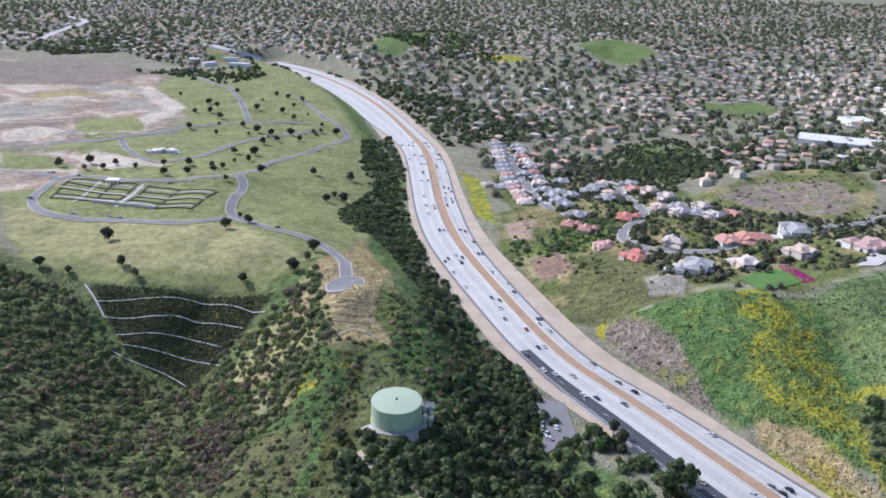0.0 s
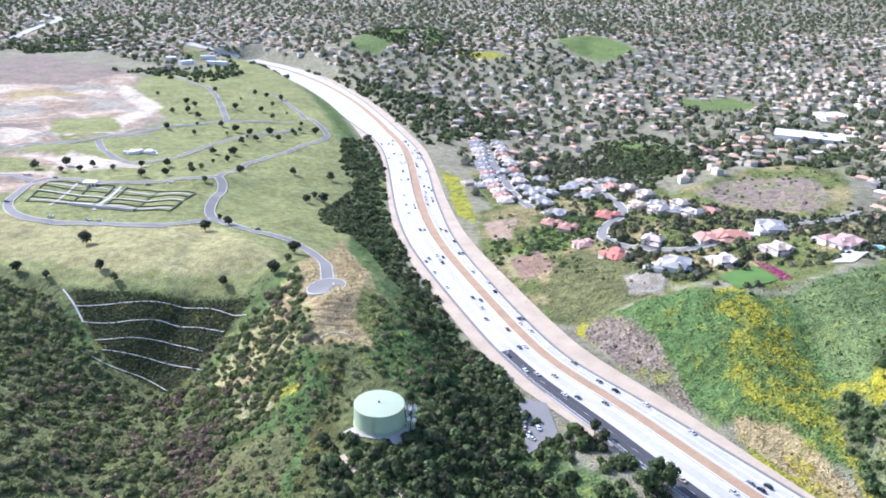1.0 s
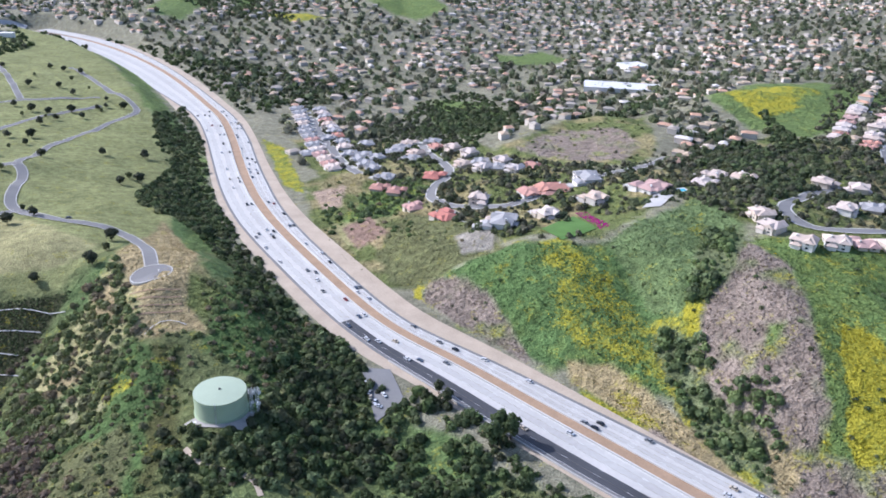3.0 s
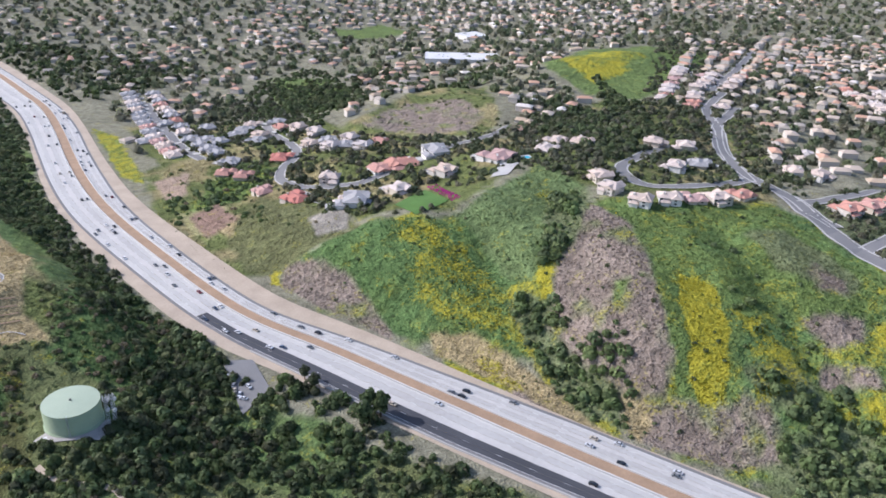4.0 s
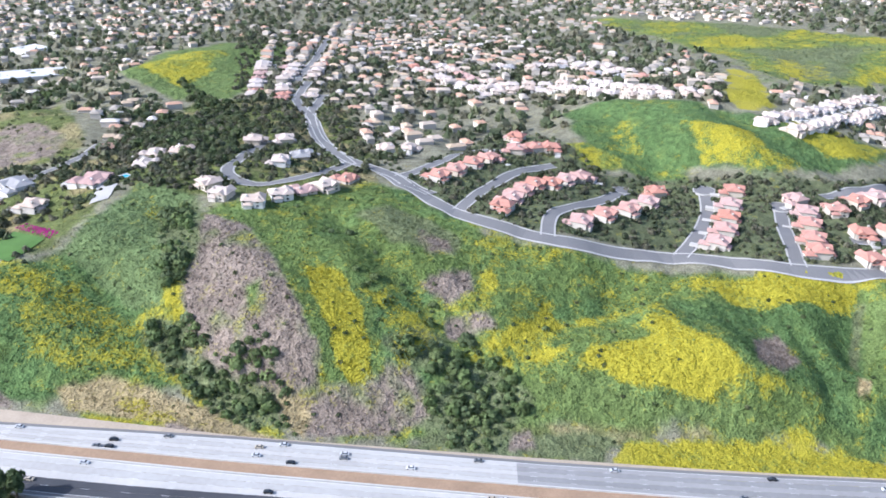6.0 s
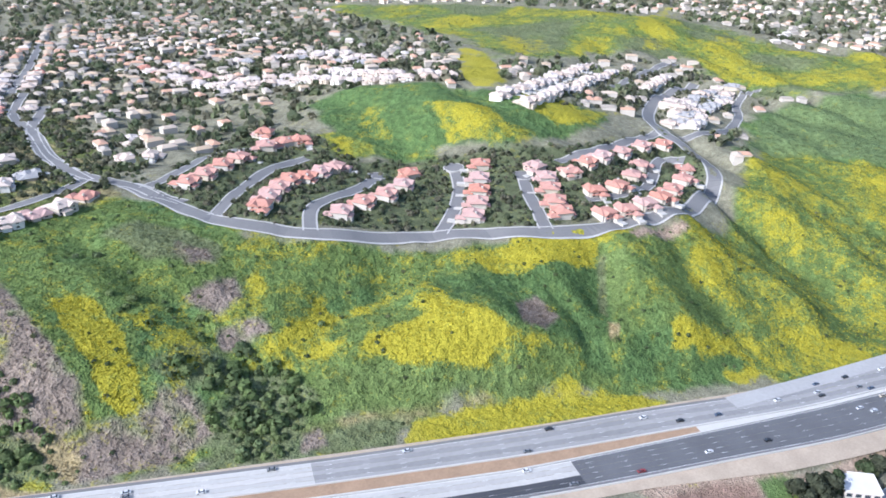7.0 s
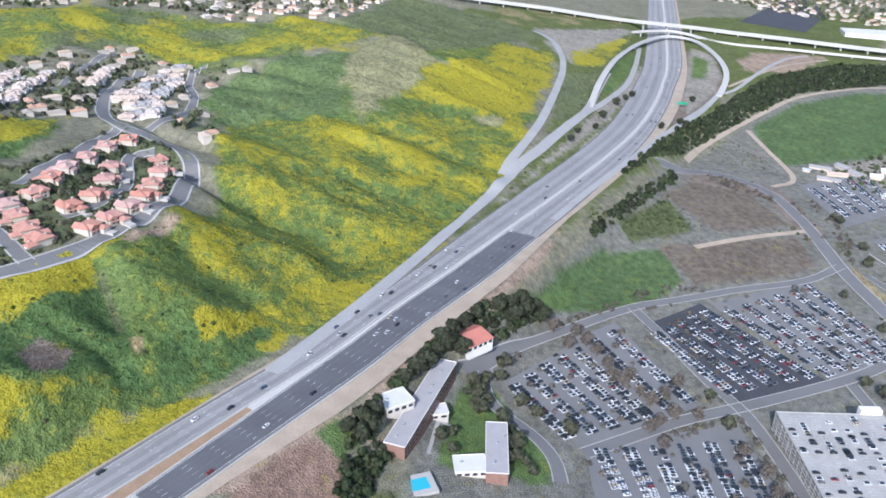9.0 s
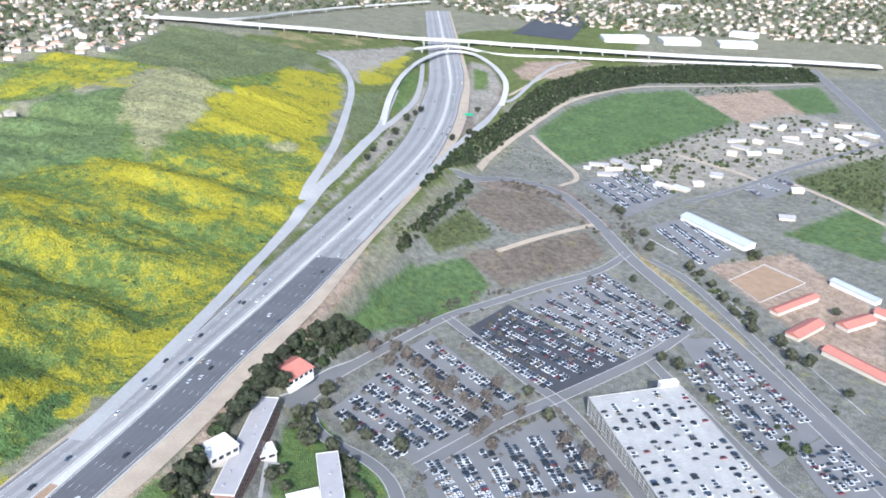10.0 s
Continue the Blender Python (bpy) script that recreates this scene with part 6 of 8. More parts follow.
def far_houses(x, y, name, label):
    n = len(x)
    turn = (value_noise(x, y, 260, 71, 1) * 6).round() * 0.26 + RNG.integers(0, 2, n) * math.pi / 2
    w, e, h = RNG.uniform(4.6, 8.2, n), RNG.uniform(3.6, 5.6, n), RNG.choice([3.2, 3.4, 6.0], n)
    z = height(x, y) - 0.5
    c, s = np.cos(turn), np.sin(turn)

    def at(u, v, up):
        return np.stack([x + c * u * w - s * v * e, y + s * u * w + c * v * e, z + up], -1)

    walls = np.stack([at(u, v, k) for k in (-2 + 0 * h, h + 0.5) for u, v in ((-1, -1), (1, -1), (1, 1), (-1, 1))], 1)
    roofs = np.stack([at(u * 1.1, v * 1.1, h + 0.4) for u, v in ((-1, -1), (1, -1), (1, 1), (-1, 1))] + [at(-0.5, 0, h + 2.4), at(0.5, 0, h + 2.4)], 1)
    wall_faces = [(i, (i + 1) % 4, 4 + (i + 1) % 4, 4 + i) for i in range(4)]
    roof_faces = [(0, 1, 5, 4), (1, 2, 5), (2, 3, 4, 5), (3, 0, 4)]
    root = tagged(new(name), label, "houses", kind="stuff")
    for nm, pts, faces, k, mat in (("walls", walls, wall_faces, 8, STUCCO), ("roofs", roofs, roof_faces, 6, roof_tint_material())):
        allf = [tuple(i * k + v for v in f) for i in range(n) for f in faces]
        mesh_object(nm, pts.reshape(-1, 3), allf, mat, root)
    return root


far_houses(np.r_[FAR_ROW[:, 0], TOWN_X[is_house]], np.r_[FAR_ROW[:, 1], TOWN_Y[is_house]], "town_houses", "countless suburban houses among trees across the valley")
tx, ty = TOWN_X[~is_house], TOWN_Y[~is_house]
extra = RNG.random(is_house.sum()) < 0.75
half = RNG.random(len(tx)) < 0.5
tx, ty = np.r_[tx, TOWN_X[is_house][extra] + 9, tx[half] + RNG.uniform(-9, 9, half.sum())], np.r_[ty, TOWN_Y[is_house][extra] + 8, ty[half] + RNG.uniform(-9, 9, half.sum())]
tr = RNG.uniform(2.4, 6.0, len(tx)) * (1 + np.hypot(tx, ty) / 9000)
corners, tints = leaf_cloud(np.stack([tx, ty, height(tx, ty) + tr * 0.5], -1), tr, tr * RNG.uniform(0.8, 1.7, len(tx)), tints_for("town", len(tx)) * 1.35, 11, 0.72)
tagged(new("town_trees", leaf_mesh("town_trees", corners, tints)), "dense suburban trees between the houses of the valley", "trees", kind="stuff")


# ---- the water tank and its masts ----
def ground_at(x, y):
    return float(height(np.array([x]), np.array([y]))[0])


def water_tank(x, y, radius, tall):
    z = ground_at(x, y) + 0.6
    root = tagged(new("water_tank"), "round pale green steel water tank on a ridge pad", "water tank")
    root.location = (x, y, z)
    bm = bmesh.new()
    n = 72
    profile = [(radius + 0.5, -2.5), (radius + 0.5, 0.3), (radius, 0.3)] + [(radius + (0.06 if k % 2 else 0), tall * k / 8) for k in range(1, 8)] + [(radius, tall), (radius + 0.12, tall), (radius + 0.12, tall + 0.15)]
    rings = [[bm.verts.new((r * math.cos(2 * math.pi * i / n), r * math.sin(2 * math.pi * i / n), h)) for i in range(n)] for r, h in profile]
    for a, b in zip(rings, rings[1:]):
        for i in range(n):
            bm.faces.new((a[i], a[(i + 1) % n], b[(i + 1) % n], b[i]))
    part("shell", bm, TANK_PAINT, root)
    bm = bmesh.new()
    rings = [[bm.verts.new((r * math.cos(2 * math.pi * i / n), r * math.sin(2 * math.pi * i / n), tall + h)) for i in range(n)] for r, h in ((radius + 0.1, 0.16), (radius * 0.6, 0.5), (radius * 0.08, 0.85))]
    for a, b in zip(rings, rings[1:]):
        for i in range(n):
            bm.faces.new((a[i], a[(i + 1) % n], b[(i + 1) % n], b[i]))
    bm.faces.new(rings[-1])
    part("roof", bm, speckled("pale_tank_roof", (0.32, 0.375, 0.27), 0.6, 1.0, 0.05, stain=5), root, "paler shallow conical roof")
    bm = bmesh.new()
    bmesh.ops.create_cone(bm, cap_ends=True, segments=12, radius1=0.6, radius2=0.5, depth=0.9, matrix=Matrix.Translation((0, 0, tall + 1.1)))
    part("vent", bm, DARK_TRIM_AND_SHADE, root)
    a = -1.75
    ladder = part("ladder", bmesh.new(), STEEL, root)
    bm = bmesh.new()
    for s in (-0.3, 0.3):
        box(bm, math.cos(a) * (radius + 0.4) + s, math.sin(a) * (radius + 0.4), 0, 0.12, 0.12, tall + 1.4)
    for k in range(20):
        box(bm, math.cos(a) * (radius + 0.4), math.sin(a) * (radius + 0.4), 0.3 + k * tall / 20, 0.6, 0.08, 0.08)
    bm.to_mesh(ladder.data)
    bm.free()
    BUILT.append((x, y, radius + 4))
    return root


for x, y in [(-22.3, 357.8)]:
    water_tank(x, y, 13.0, 10.5)


def radio_mast(x, y, tall):
    root = tagged(new("radio_mast"), "galvanised lattice radio mast with antennas beside the tank", "mast")
    root.location = (x, y, ground_at(x, y))
    for a in (0.5, 2.6, 4.7):
        bm = bmesh.new()
        box(bm, math.cos(a) * 1.0, math.sin(a) * 1.0, -1, 0.16, 0.16, tall + 1)
        part("leg", bm, STEEL, root)
    bm = bmesh.new()
    for k in range(int(tall / 1.2)):
        for a in (0.5, 2.6, 4.7):
            box(bm, math.cos(a + 1.05) * 0.5, math.sin(a + 1.05) * 0.5, 0.5 + k * 1.2, 1.75, 0.09, 0.09, a + 1.05 + math.pi / 2)
    part("bracing", bm, STEEL, root)
    for k, (h, a) in enumerate(((tall * 0.5, -1.2), (tall * 0.85, -0.6))):
        bm = bmesh.new()
        turn = Matrix.Translation((math.cos(a) * 1.7, math.sin(a) * 1.7, h)) @ Matrix.Rotation(a, 4, "Z") @ Matrix.Rotation(math.pi / 2, 4, "Y")
        bmesh.ops.create_cone(bm, cap_ends=True, segments=20, radius1=1.1, radius2=0.95, depth=0.5, matrix=turn)
        part("dish", bm, WHITE_ROOF, root, "white round dish antenna")
    for k in range(5):
        bm = bmesh.new()
        box(bm, math.cos(k * 1.25) * 1.3, math.sin(k * 1.25) * 1.3, tall - 2.6, 0.3, 0.25, 2.2, k * 1.25)
        part("panel_antenna", bm, WHITE_ROOF, root)
    return root


for x, y in [(-4.5, 351.4)]:
    radio_mast(x, y, 17)
for x, y in [(-7.5, 353.2)]:
    radio_mast(x, y, 15)
for x, y in [(-35.6, 344)]:
    shed = tagged(new("equipment_shed"), "small white equipment shed on the tank pad", "shed")
    shed.location = (x, y, ground_at(x, y))
    boxes("wall", [(0, 0, -1, 2.5, 6, 3.4)], WHITE_WALL, shed)
    boxes("roof", [(0, 0, 2.4, 2.9, 6.4, 0.25)], WHITE_ROOF, shed)
    boxes("door", [(0.4, -3.04, 0, 0.9, 0.1, 2.0)], DARK_TRIM_AND_SHADE, shed)


# ---- the walled garden and the monument ----
def garden_walls():
    root = tagged(new("memorial_garden"), "walled memorial garden of clipped hedges and pale paths", "garden")
    (ax, ay), (bx, by), (cx, cy), (ex, ey) = [(-353.3, 691.9), (-361.2, 759.2), (-207.3, 709.9), (-216.2, 657.9)]
    hedge = speckled("hedge", (0.10, 0.115, 0.06), 0.9, 0.4, 0.3, relief=0.2)

    def at(u, v):
        x = (ax * (1 - u) + ex * u) * (1 - v) + (bx * (1 - u) + cx * u) * v
        y = (ay * (1 - u) + ey * u) * (1 - v) + (by * (1 - u) + cy * u) * v
        return x, y

    def run(name, p, q, wide, tall, mat, lift=0.0):
        (x0, y0), (x1, y1) = at(*p), at(*q)
        u = np.linspace(0, 1, max(2, int(math.hypot(x1 - x0, y1 - y0) / 6)))
        line = np.stack([x0 + (x1 - x0) * u, y0 + (y1 - y0) * u, 0 * u], -1)
        line[:, 2] = height(line[:, 0], line[:, 1])
        strip(name, line, -wide / 2, wide / 2, tall + lift, mat, root, thick=tall + 0.8)

    for v in (0.0, 0.22, 0.45, 0.7, 1.0):
        run("hedge", (0.0, v), (0.46, v), 0.8, 1.0, hedge)
        run("hedge", (0.54, v), (1.0, v), 0.8, 1.0, hedge)
    for u in (0.0, 0.3, 0.46, 0.54, 0.75, 1.0):
        run("hedge", (u, 0.0), (u, 0.45), 0.8, 1.0, hedge)
        run("hedge", (u, 0.55), (u, 1.0), 0.8, 1.0, hedge)
    for v in (0.12, 0.5, 0.86):
        run("path", (0.0, v), (1.0, v), 2.0, 0.12, SIDEWALK, 0.35)
    run("path", (0.5, -0.12), (0.5, 1.0), 3.0, 0.12, SIDEWALK, 0.37)
    run("path", (0.2, -0.15), (0.2, 1.0), 2.0, 0.12, SIDEWALK, 0.37)
    run("wall", (0.3, -0.02), (0.75, -0.02), 1.2, 2.6, STUCCO)
    x, y = at(0.3, 0.95)
    bm = bmesh.new()
    for sx in (-5, -1.7, 1.7, 5):
        for sy in (-3, 3):
            box(bm, x + sx, y + sy, ground_at(x, y) - 0.5, 0.7, 0.7, 4.7)
    box(bm, x, y, ground_at(x, y) + 4.2, 12.5, 8.5, 0.7)
    part("pavilion", bm, WHITE_WALL, root, "pale stone pavilion on square columns")
    BUILT.extend((*at(u, v), 14) for u in (0.1, 0.3, 0.5, 0.7, 0.9) for v in (0.2, 0.7))


garden_walls()


def monument(x, y):
    """A pale stone memorial of stepped blocks."""
    root = tagged(new("stone_monument"), "pale stone memorial with stepped walls on a lawn", "monument")
    z = ground_at(x, y)
    rng = random.Random(3)
    for i in range(14):
        px, py = x - 16 + i * 2.4, y - 6 + i * 0.35 + rng.uniform(-3, 3)
        bm = bmesh.new()
        box(bm, px, py, ground_at(px, py) - 1, rng.uniform(3, 6), rng.uniform(3, 7), rng.uniform(2.2, 5.5), rng.uniform(-0.3, 0.3))
        bmesh.ops.bevel(bm, geom=bm.edges[:], offset=0.25, segments=1, affect="EDGES")
        part("stone_block", bm, WHITE_WALL, root)
    BUILT.append((x, y, 18))


for x, y in [(-315.8, 892.7)]:
    monument(x, y)


# ---- campus buildings ----
def oriented(corner_a, corner_b, width, side=1):
    """Centre, length and turn of a bar building whose long edge runs from a to b."""
    (ax, ay), (bx, by) = corner_a, corner_b
    length, turn = math.hypot(bx - ax, by - ay), math.atan2(by - ay, bx - ax)
    cx, cy = (ax + bx) / 2 - math.sin(turn) * width / 2 * side, (ay + by) / 2 + math.cos(turn) * width / 2 * side
    return cx, cy, length, turn


def bar_building(name, label, category, a, b, width, tall, wall, roof, floors=3, roof_kind="flat", windows=True, side=1):
    """A long building: walls, roof with parapet or hip, and its rows of windows."""
    cx, cy, length, turn = oriented(a, b, width, side)
    root = tagged(new(name), label, category)
    root.location, root.rotation_euler = (cx, cy, ground_at(cx, cy)), (0, 0, turn)
    boxes("wall", [(0, 0, -5, length, width, tall + 5)], wall, root)
    if roof_kind == "flat":
        boxes("roof", [(0, 0, tall, length + 0.8, width + 0.8, 0.45)], roof, root)
        rim = [(0, s * (width / 2 + 0.2), tall + 0.45, length + 0.8, 0.35, 0.35) for s in (-1, 1)] + [(s * (length / 2 + 0.2), 0, tall + 0.45, 0.35, width + 0.1, 0.35) for s in (-1, 1)]
        boxes("parapet", rim, WHITE_WALL, root)
        rng = random.Random(int(length))
        for k in range(max(1, int(length / 16))):
            boxes("roof_unit", [(rng.uniform(-0.42, 0.42) * length, rng.uniform(-0.2, 0.2) * width, tall + 0.45, 1.6, 1.3, 1.0)], STEEL, root)
    else:
        bm = bmesh.new()
        hip(bm, 0, 0, tall, length, width, width * 0.22, 0.8, ridge=0.8 if roof_kind == "hip" else 1.0)
        part("roof", bm, roof, root)
    if windows:
        for f in range(floors):
            h = tall / floors
            for s in (-1, 1):
                n = max(2, int(length / 4))
                for i in range(n):
                    u = (i + 0.5) / n * length - length / 2
                    boxes("window", [(u, s * (width / 2 + 0.04), f * h + h * 0.35, length / n * 0.62, 0.12, h * 0.42)], GLASS, root)
    n = max(1, int(length / width))
    for i in range(n):
        u = (i + 0.5) / n * length - length / 2
        BUILT.append((cx + math.cos(turn) * u, cy + math.sin(turn) * u, width * 0.65))
    return root


HALL = "long brown-brick residence hall with a flat gravel roof"
(a, b), = [[(422.4, -158.8), (352.9, -102.7)]]
bar_building("residence_hall", HALL, "residence hall", a, b, 12.5, 9.5, BRICK, FLAT_ROOF, 3, side=-1)
(a, b), = [[(381, -100.4), (384.5, -118.3)]]
bar_building("lounge_wing", "low white-roofed lounge beside a brick hall", "building", a, b, 15, 5, STUCCO, WHITE_ROOF, 1, side=1)
(a, b), = [[(389, -130), (387.6, -141.4)]]
bar_building("lounge_wing", "small white flat-roofed lounge on a lawn", "building", a, b, 10, 4, STUCCO, WHITE_ROOF, 1, side=1)
(a, b), = [[(374.4, -161), (332.9, -144.1)]]
bar_building("residence_hall", HALL, "residence hall", a, b, 12.5, 9.5, BRICK, FLAT_ROOF, 3, side=1)
(a, b), = [[(340.3, -128.6), (335.9, -146.1)]]
bar_building("lounge_wing", "low white-roofed lounge beside a brick hall", "building", a, b, 14, 4, STUCCO, WHITE_ROOF, 1, side=1)
(a, b), = [[(439.1, -173.5), (446.7, -194.8)]]
bar_building("red_roofed_hall", "hall with a broad red tile hip roof among trees", "building", a, b, 21, 5, WHITE_WALL, RED_ROOF, 1, "hip", side=1)
(a, b), = [[(577.6, -725.5), (482.6, -716.5)]]
bar_building("long_hall", "long pale shed with a white metal roof", "building", a, b, 17, 6, WHITE_WALL, METAL_ROOF, 1, "gable", False, side=1)
for (a, b), w in (([(372.4, -618.9), (370.1, -678.3)], 9), ([(334.1, -593.4), (336, -633.8)], 13), ([(311.3, -590.6), (255.7, -588.4)], 13), ([(320.4, -644.9), (315.5, -681.3)], 13), ([(325.9, -694.8), (298.8, -697.6)], 12)):
    bar_building("stable", "stable building with a long red tile roof", "stable", a, b, w, 4.5, STUCCO, RED_ROOF, 1, "gable", False, side=1)
(a, b), = [[(385.3, -720.7), (336.2, -715.8)]]
bar_building("open_barn", "long barn with a pale blue metal roof", "barn", a, b, 9, 5, WHITE_WALL, METAL_ROOF, 1, "gable", False, side=1)
sheds = [(773.6, -764.7), (752.7, -792.3), (743.7, -821.2), (742.9, -853.9), (776, -788.4), (649.4, -815.4), (656, -845.1), (768.6, -1134), (746.9, -1151.7), (719.5, -1173.8), (720.2, -1236), (700.3, -1251.6), (695.4, -1167.2), (664.4, -1163.5), (662.5, -1236.7), (680.6, -1047.3), (718.4, -1065.7), (743.4, -1038.4), (640.4, -1140.1), (661.4, -897.4), (675.8, -791.8), (668.1, -804.6), (519.4, -843.2), (568, -925), (717.2, -1020.3), (692.7, -1011.4), (708.3, -988.2), (690.2, -1108.8), (654.3, -1192.3), (629.4, -1196.3), (704.7, -1199.5), (705.1, -1116.4), (767.7, -821.6), (732.7, -826.2), (739.9, -768.9), (644.1, -1244.9)]
for i, (x, y) in enumerate(sheds):
    t = 0.6 + 0.5 * math.sin(i * 2.3) + (math.pi / 2 if i % 5 == 3 else 0)
    length, wide = 9 + 22 * ((i * 37) % 10) / 10, 6 + 9 * ((i * 53) % 10) / 10
    a, b = (x - math.cos(t) * length / 2, y - math.sin(t) * length / 2), (x + math.cos(t) * length / 2, y + math.sin(t) * length / 2)
    bar_building("farm_shed", "pale farm shed with a low metal roof", "shed", a, b, wide, 3.2, STUCCO, (METAL_ROOF, TAN_ROOF, GREY_ROOF, WHITE_ROOF, GREY_ROOF)[i % 5], 1, "gable", False)
for (a, b), w in (([(1403.9, -1415.3), (1345.9, -1502.1)], 60), ([(1320.1, -1525.8), (1271.6, -1597.7)], 60), ([(1235.8, -1624.3), (1181.3, -1687.3)], 50), ([(1885.7, -1541.2), (1845.6, -1656.8)], 60), ([(1724.7, -1953.3), (1676.3, -1997.4)], 50), ([(1326, -1770.6), (1269.3, -1795.7)], 40)):
    bar_building("warehouse", "large white flat-roofed warehouse beyond the overpass", "warehouse", a, b, w, 9, WHITE_WALL, WHITE_ROOF, 2, side=1, windows=False)
for (a, b), w in (([(483.1, 1094.7), (581.3, 1049.4)], 45), ([(652.8, 1297.7), (695.3, 1301.6)], 40)):
    bar_building("store", "long white flat-roofed store in the valley", "store", a, b, w, 7, WHITE_WALL, WHITE_ROOF, 1, side=1, windows=False)
for (a, b), w in (([(-539.3, 1729.5), (-520.4, 1733.6)], 16), ([(-495.8, 1688.3), (-474.6, 1708.7)], 14), ([(-479.6, 1773.8), (-450.0, 1776.3)], 12), ([(-445.5, 1686.2), (-403.9, 1681.8)], 14)):
    bar_building("chapel_hall", "low pale building among dark trees", "building", a, b, w, 7, WHITE_WALL, WHITE_ROOF, 1, side=1, windows=False)


# ---- the parking structure ----
def parking_structure():
    (ax, ay), (bx, by), (cx, cy) = [(347.8, -358.4), (213.7, -307.7), (349.6, -434.9)]
    root = tagged(new("parking_structure"), "pale concrete parking structure with open decks and cars on its roof", "parking structure")
    length, turn = math.hypot(bx - ax, by - ay), math.atan2(by - ay, bx - ax)
    wide = abs((cx - ax) * math.sin(turn) - (cy - ay) * math.cos(turn))
    mx, my = (ax + bx) / 2 - math.sin(turn) * wide / 2, (ay + by) / 2 + math.cos(turn) * wide / 2
    z = min(ground_at(ax, ay), ground_at(bx, by))
    root.location, root.rotation_euler = (mx, my, z), (0, 0, turn)
    pale = speckled("structure_concrete", (0.345, 0.335, 0.31), 0.9, 2.5, 0.16, stain=11)
    for k in range(6):
        boxes("deck", [(0, 0, 2.9 * k - 0.35, length, wide, 0.4)], pale, root)
    for k in range(1, 6):
        for s in (-1, 1):
            boxes("spandrel", [(0, s * (wide / 2 - 0.15), 2.9 * k - 0.45, length, 0.3, 1.15)], pale, root)
            boxes("spandrel", [(s * (length / 2 - 0.15), 0, 2.9 * k - 0.45, 0.3, wide - 0.6, 1.15)], pale, root)
    n = int(length / 6)
    for i in range(n + 1):
        for s in (-1, 1):
            boxes("column", [(-length / 2 + 0.5 + i * (length - 1) / n, s * (wide / 2 - 0.35), -5, 0.7, 0.75, 20.0)], pale, root)
    for s in (-1, 1):
        for j in range(1, 8):
            boxes("column", [(s * (length / 2 - 0.35), -wide / 2 + j * wide / 8, -5, 0.75, 0.7, 20.0)], pale, root)
    # added dark box that stands in for the shade below the lowest deck
    boxes("core", [(0, 0, -5, length - 6, wide - 6, 5)], DARK_TRIM_AND_SHADE, root)
    boxes("stair_tower", [(-length / 2 - 2, wide / 2 - 8, -5, 5, 14, 23)], WHITE_WALL, root, "white stair tower")
    boxes("stair_tower", [(length / 2 + 2, -wide / 2 + 6, -5, 5, 8, 22)], STEEL, root, "steel stair tower")
    verts, faces = [], []
    for row in range(8):
        for i in range(int(length / 2.7)):
            u, v = -length / 2 + 4 + i * 2.7, -wide / 2 + 4 + row * (wide - 8) / 7
            if u > length / 2 - 4:
                continue
            k = len(verts)
            verts += [(u - 0.06, v - 2.5, 0), (u + 0.06, v - 2.5, 0), (u + 0.06, v + 2.5, 0), (u - 0.06, v + 2.5, 0)]
            faces.append((k, k + 1, k + 2, k + 3))
    mesh_object("stall_marking", [(a, b, 14.58) for a, b, c in verts], faces, WHITE_PAINT, root)
    for u in (-0.3, 0.0, 0.3):
        for v in (-0.2, 0.2):
            boxes("lamp_post", [(u * length, v * wide, 14.5, 0.18, 0.18, 6), (u * length, v * wide, 20.4, 1.6, 0.35, 0.15)], STEEL, root)
    BUILT.extend((mx + math.cos(turn) * u * length, my + math.sin(turn) * u * length, wide * 0.62) for u in (-0.4, -0.2, 0, 0.2, 0.4))
    return root, length, wide


structure_root, STRUCTURE_LENGTH, STRUCTURE_WIDE = parking_structure()


# ---- the overpass ----
def overpass(points, width, lift, label, spans, run_out=0):
    """A viaduct: a deck with parapets over columns."""
    line = smoothed(spline([(x, y, 0) for x, y in points], 12.0), 6)
    z = height(line[:, 0], line[:, 1])
    line[:, 2] = np.convolve(np.r_[[z[0]] * 15, z, [z[-1]] * 15], np.ones(31) / 31, "valid")
    steps = np.minimum(np.arange(len(line)), np.arange(len(line))[::-1])
    line[:, 2] += lift * (np.clip(steps / run_out, 0.12, 1) if run_out else 1.0)
    root = tagged(new("overpass"), label, "overpass", kind="structure")
    strip("deck", line, -width / 2, width / 2, 0, PALE_CONCRETE, root, thick=1.6)
    for s in (-1, 1):
        strip("parapet", line, s * width / 2 - 0.2, s * width / 2 + 0.2, 1.0, PALE_CONCRETE, root, thick=1.1)
    strip("median_barrier", line, -0.3, 0.3, 0.9, PALE_CONCRETE, root, thick=0.9)
    side = sides(line)
    for i in spans:
        if i < len(line):
            for s in (-0.3, 0.3):
                x, y = line[i, :2] + side[i] * width * s
                boxes("column", [(x, y, line[i, 2] - 14, 2.2, 2.2, 12.6)], PALE_CONCRETE, root)
    return root


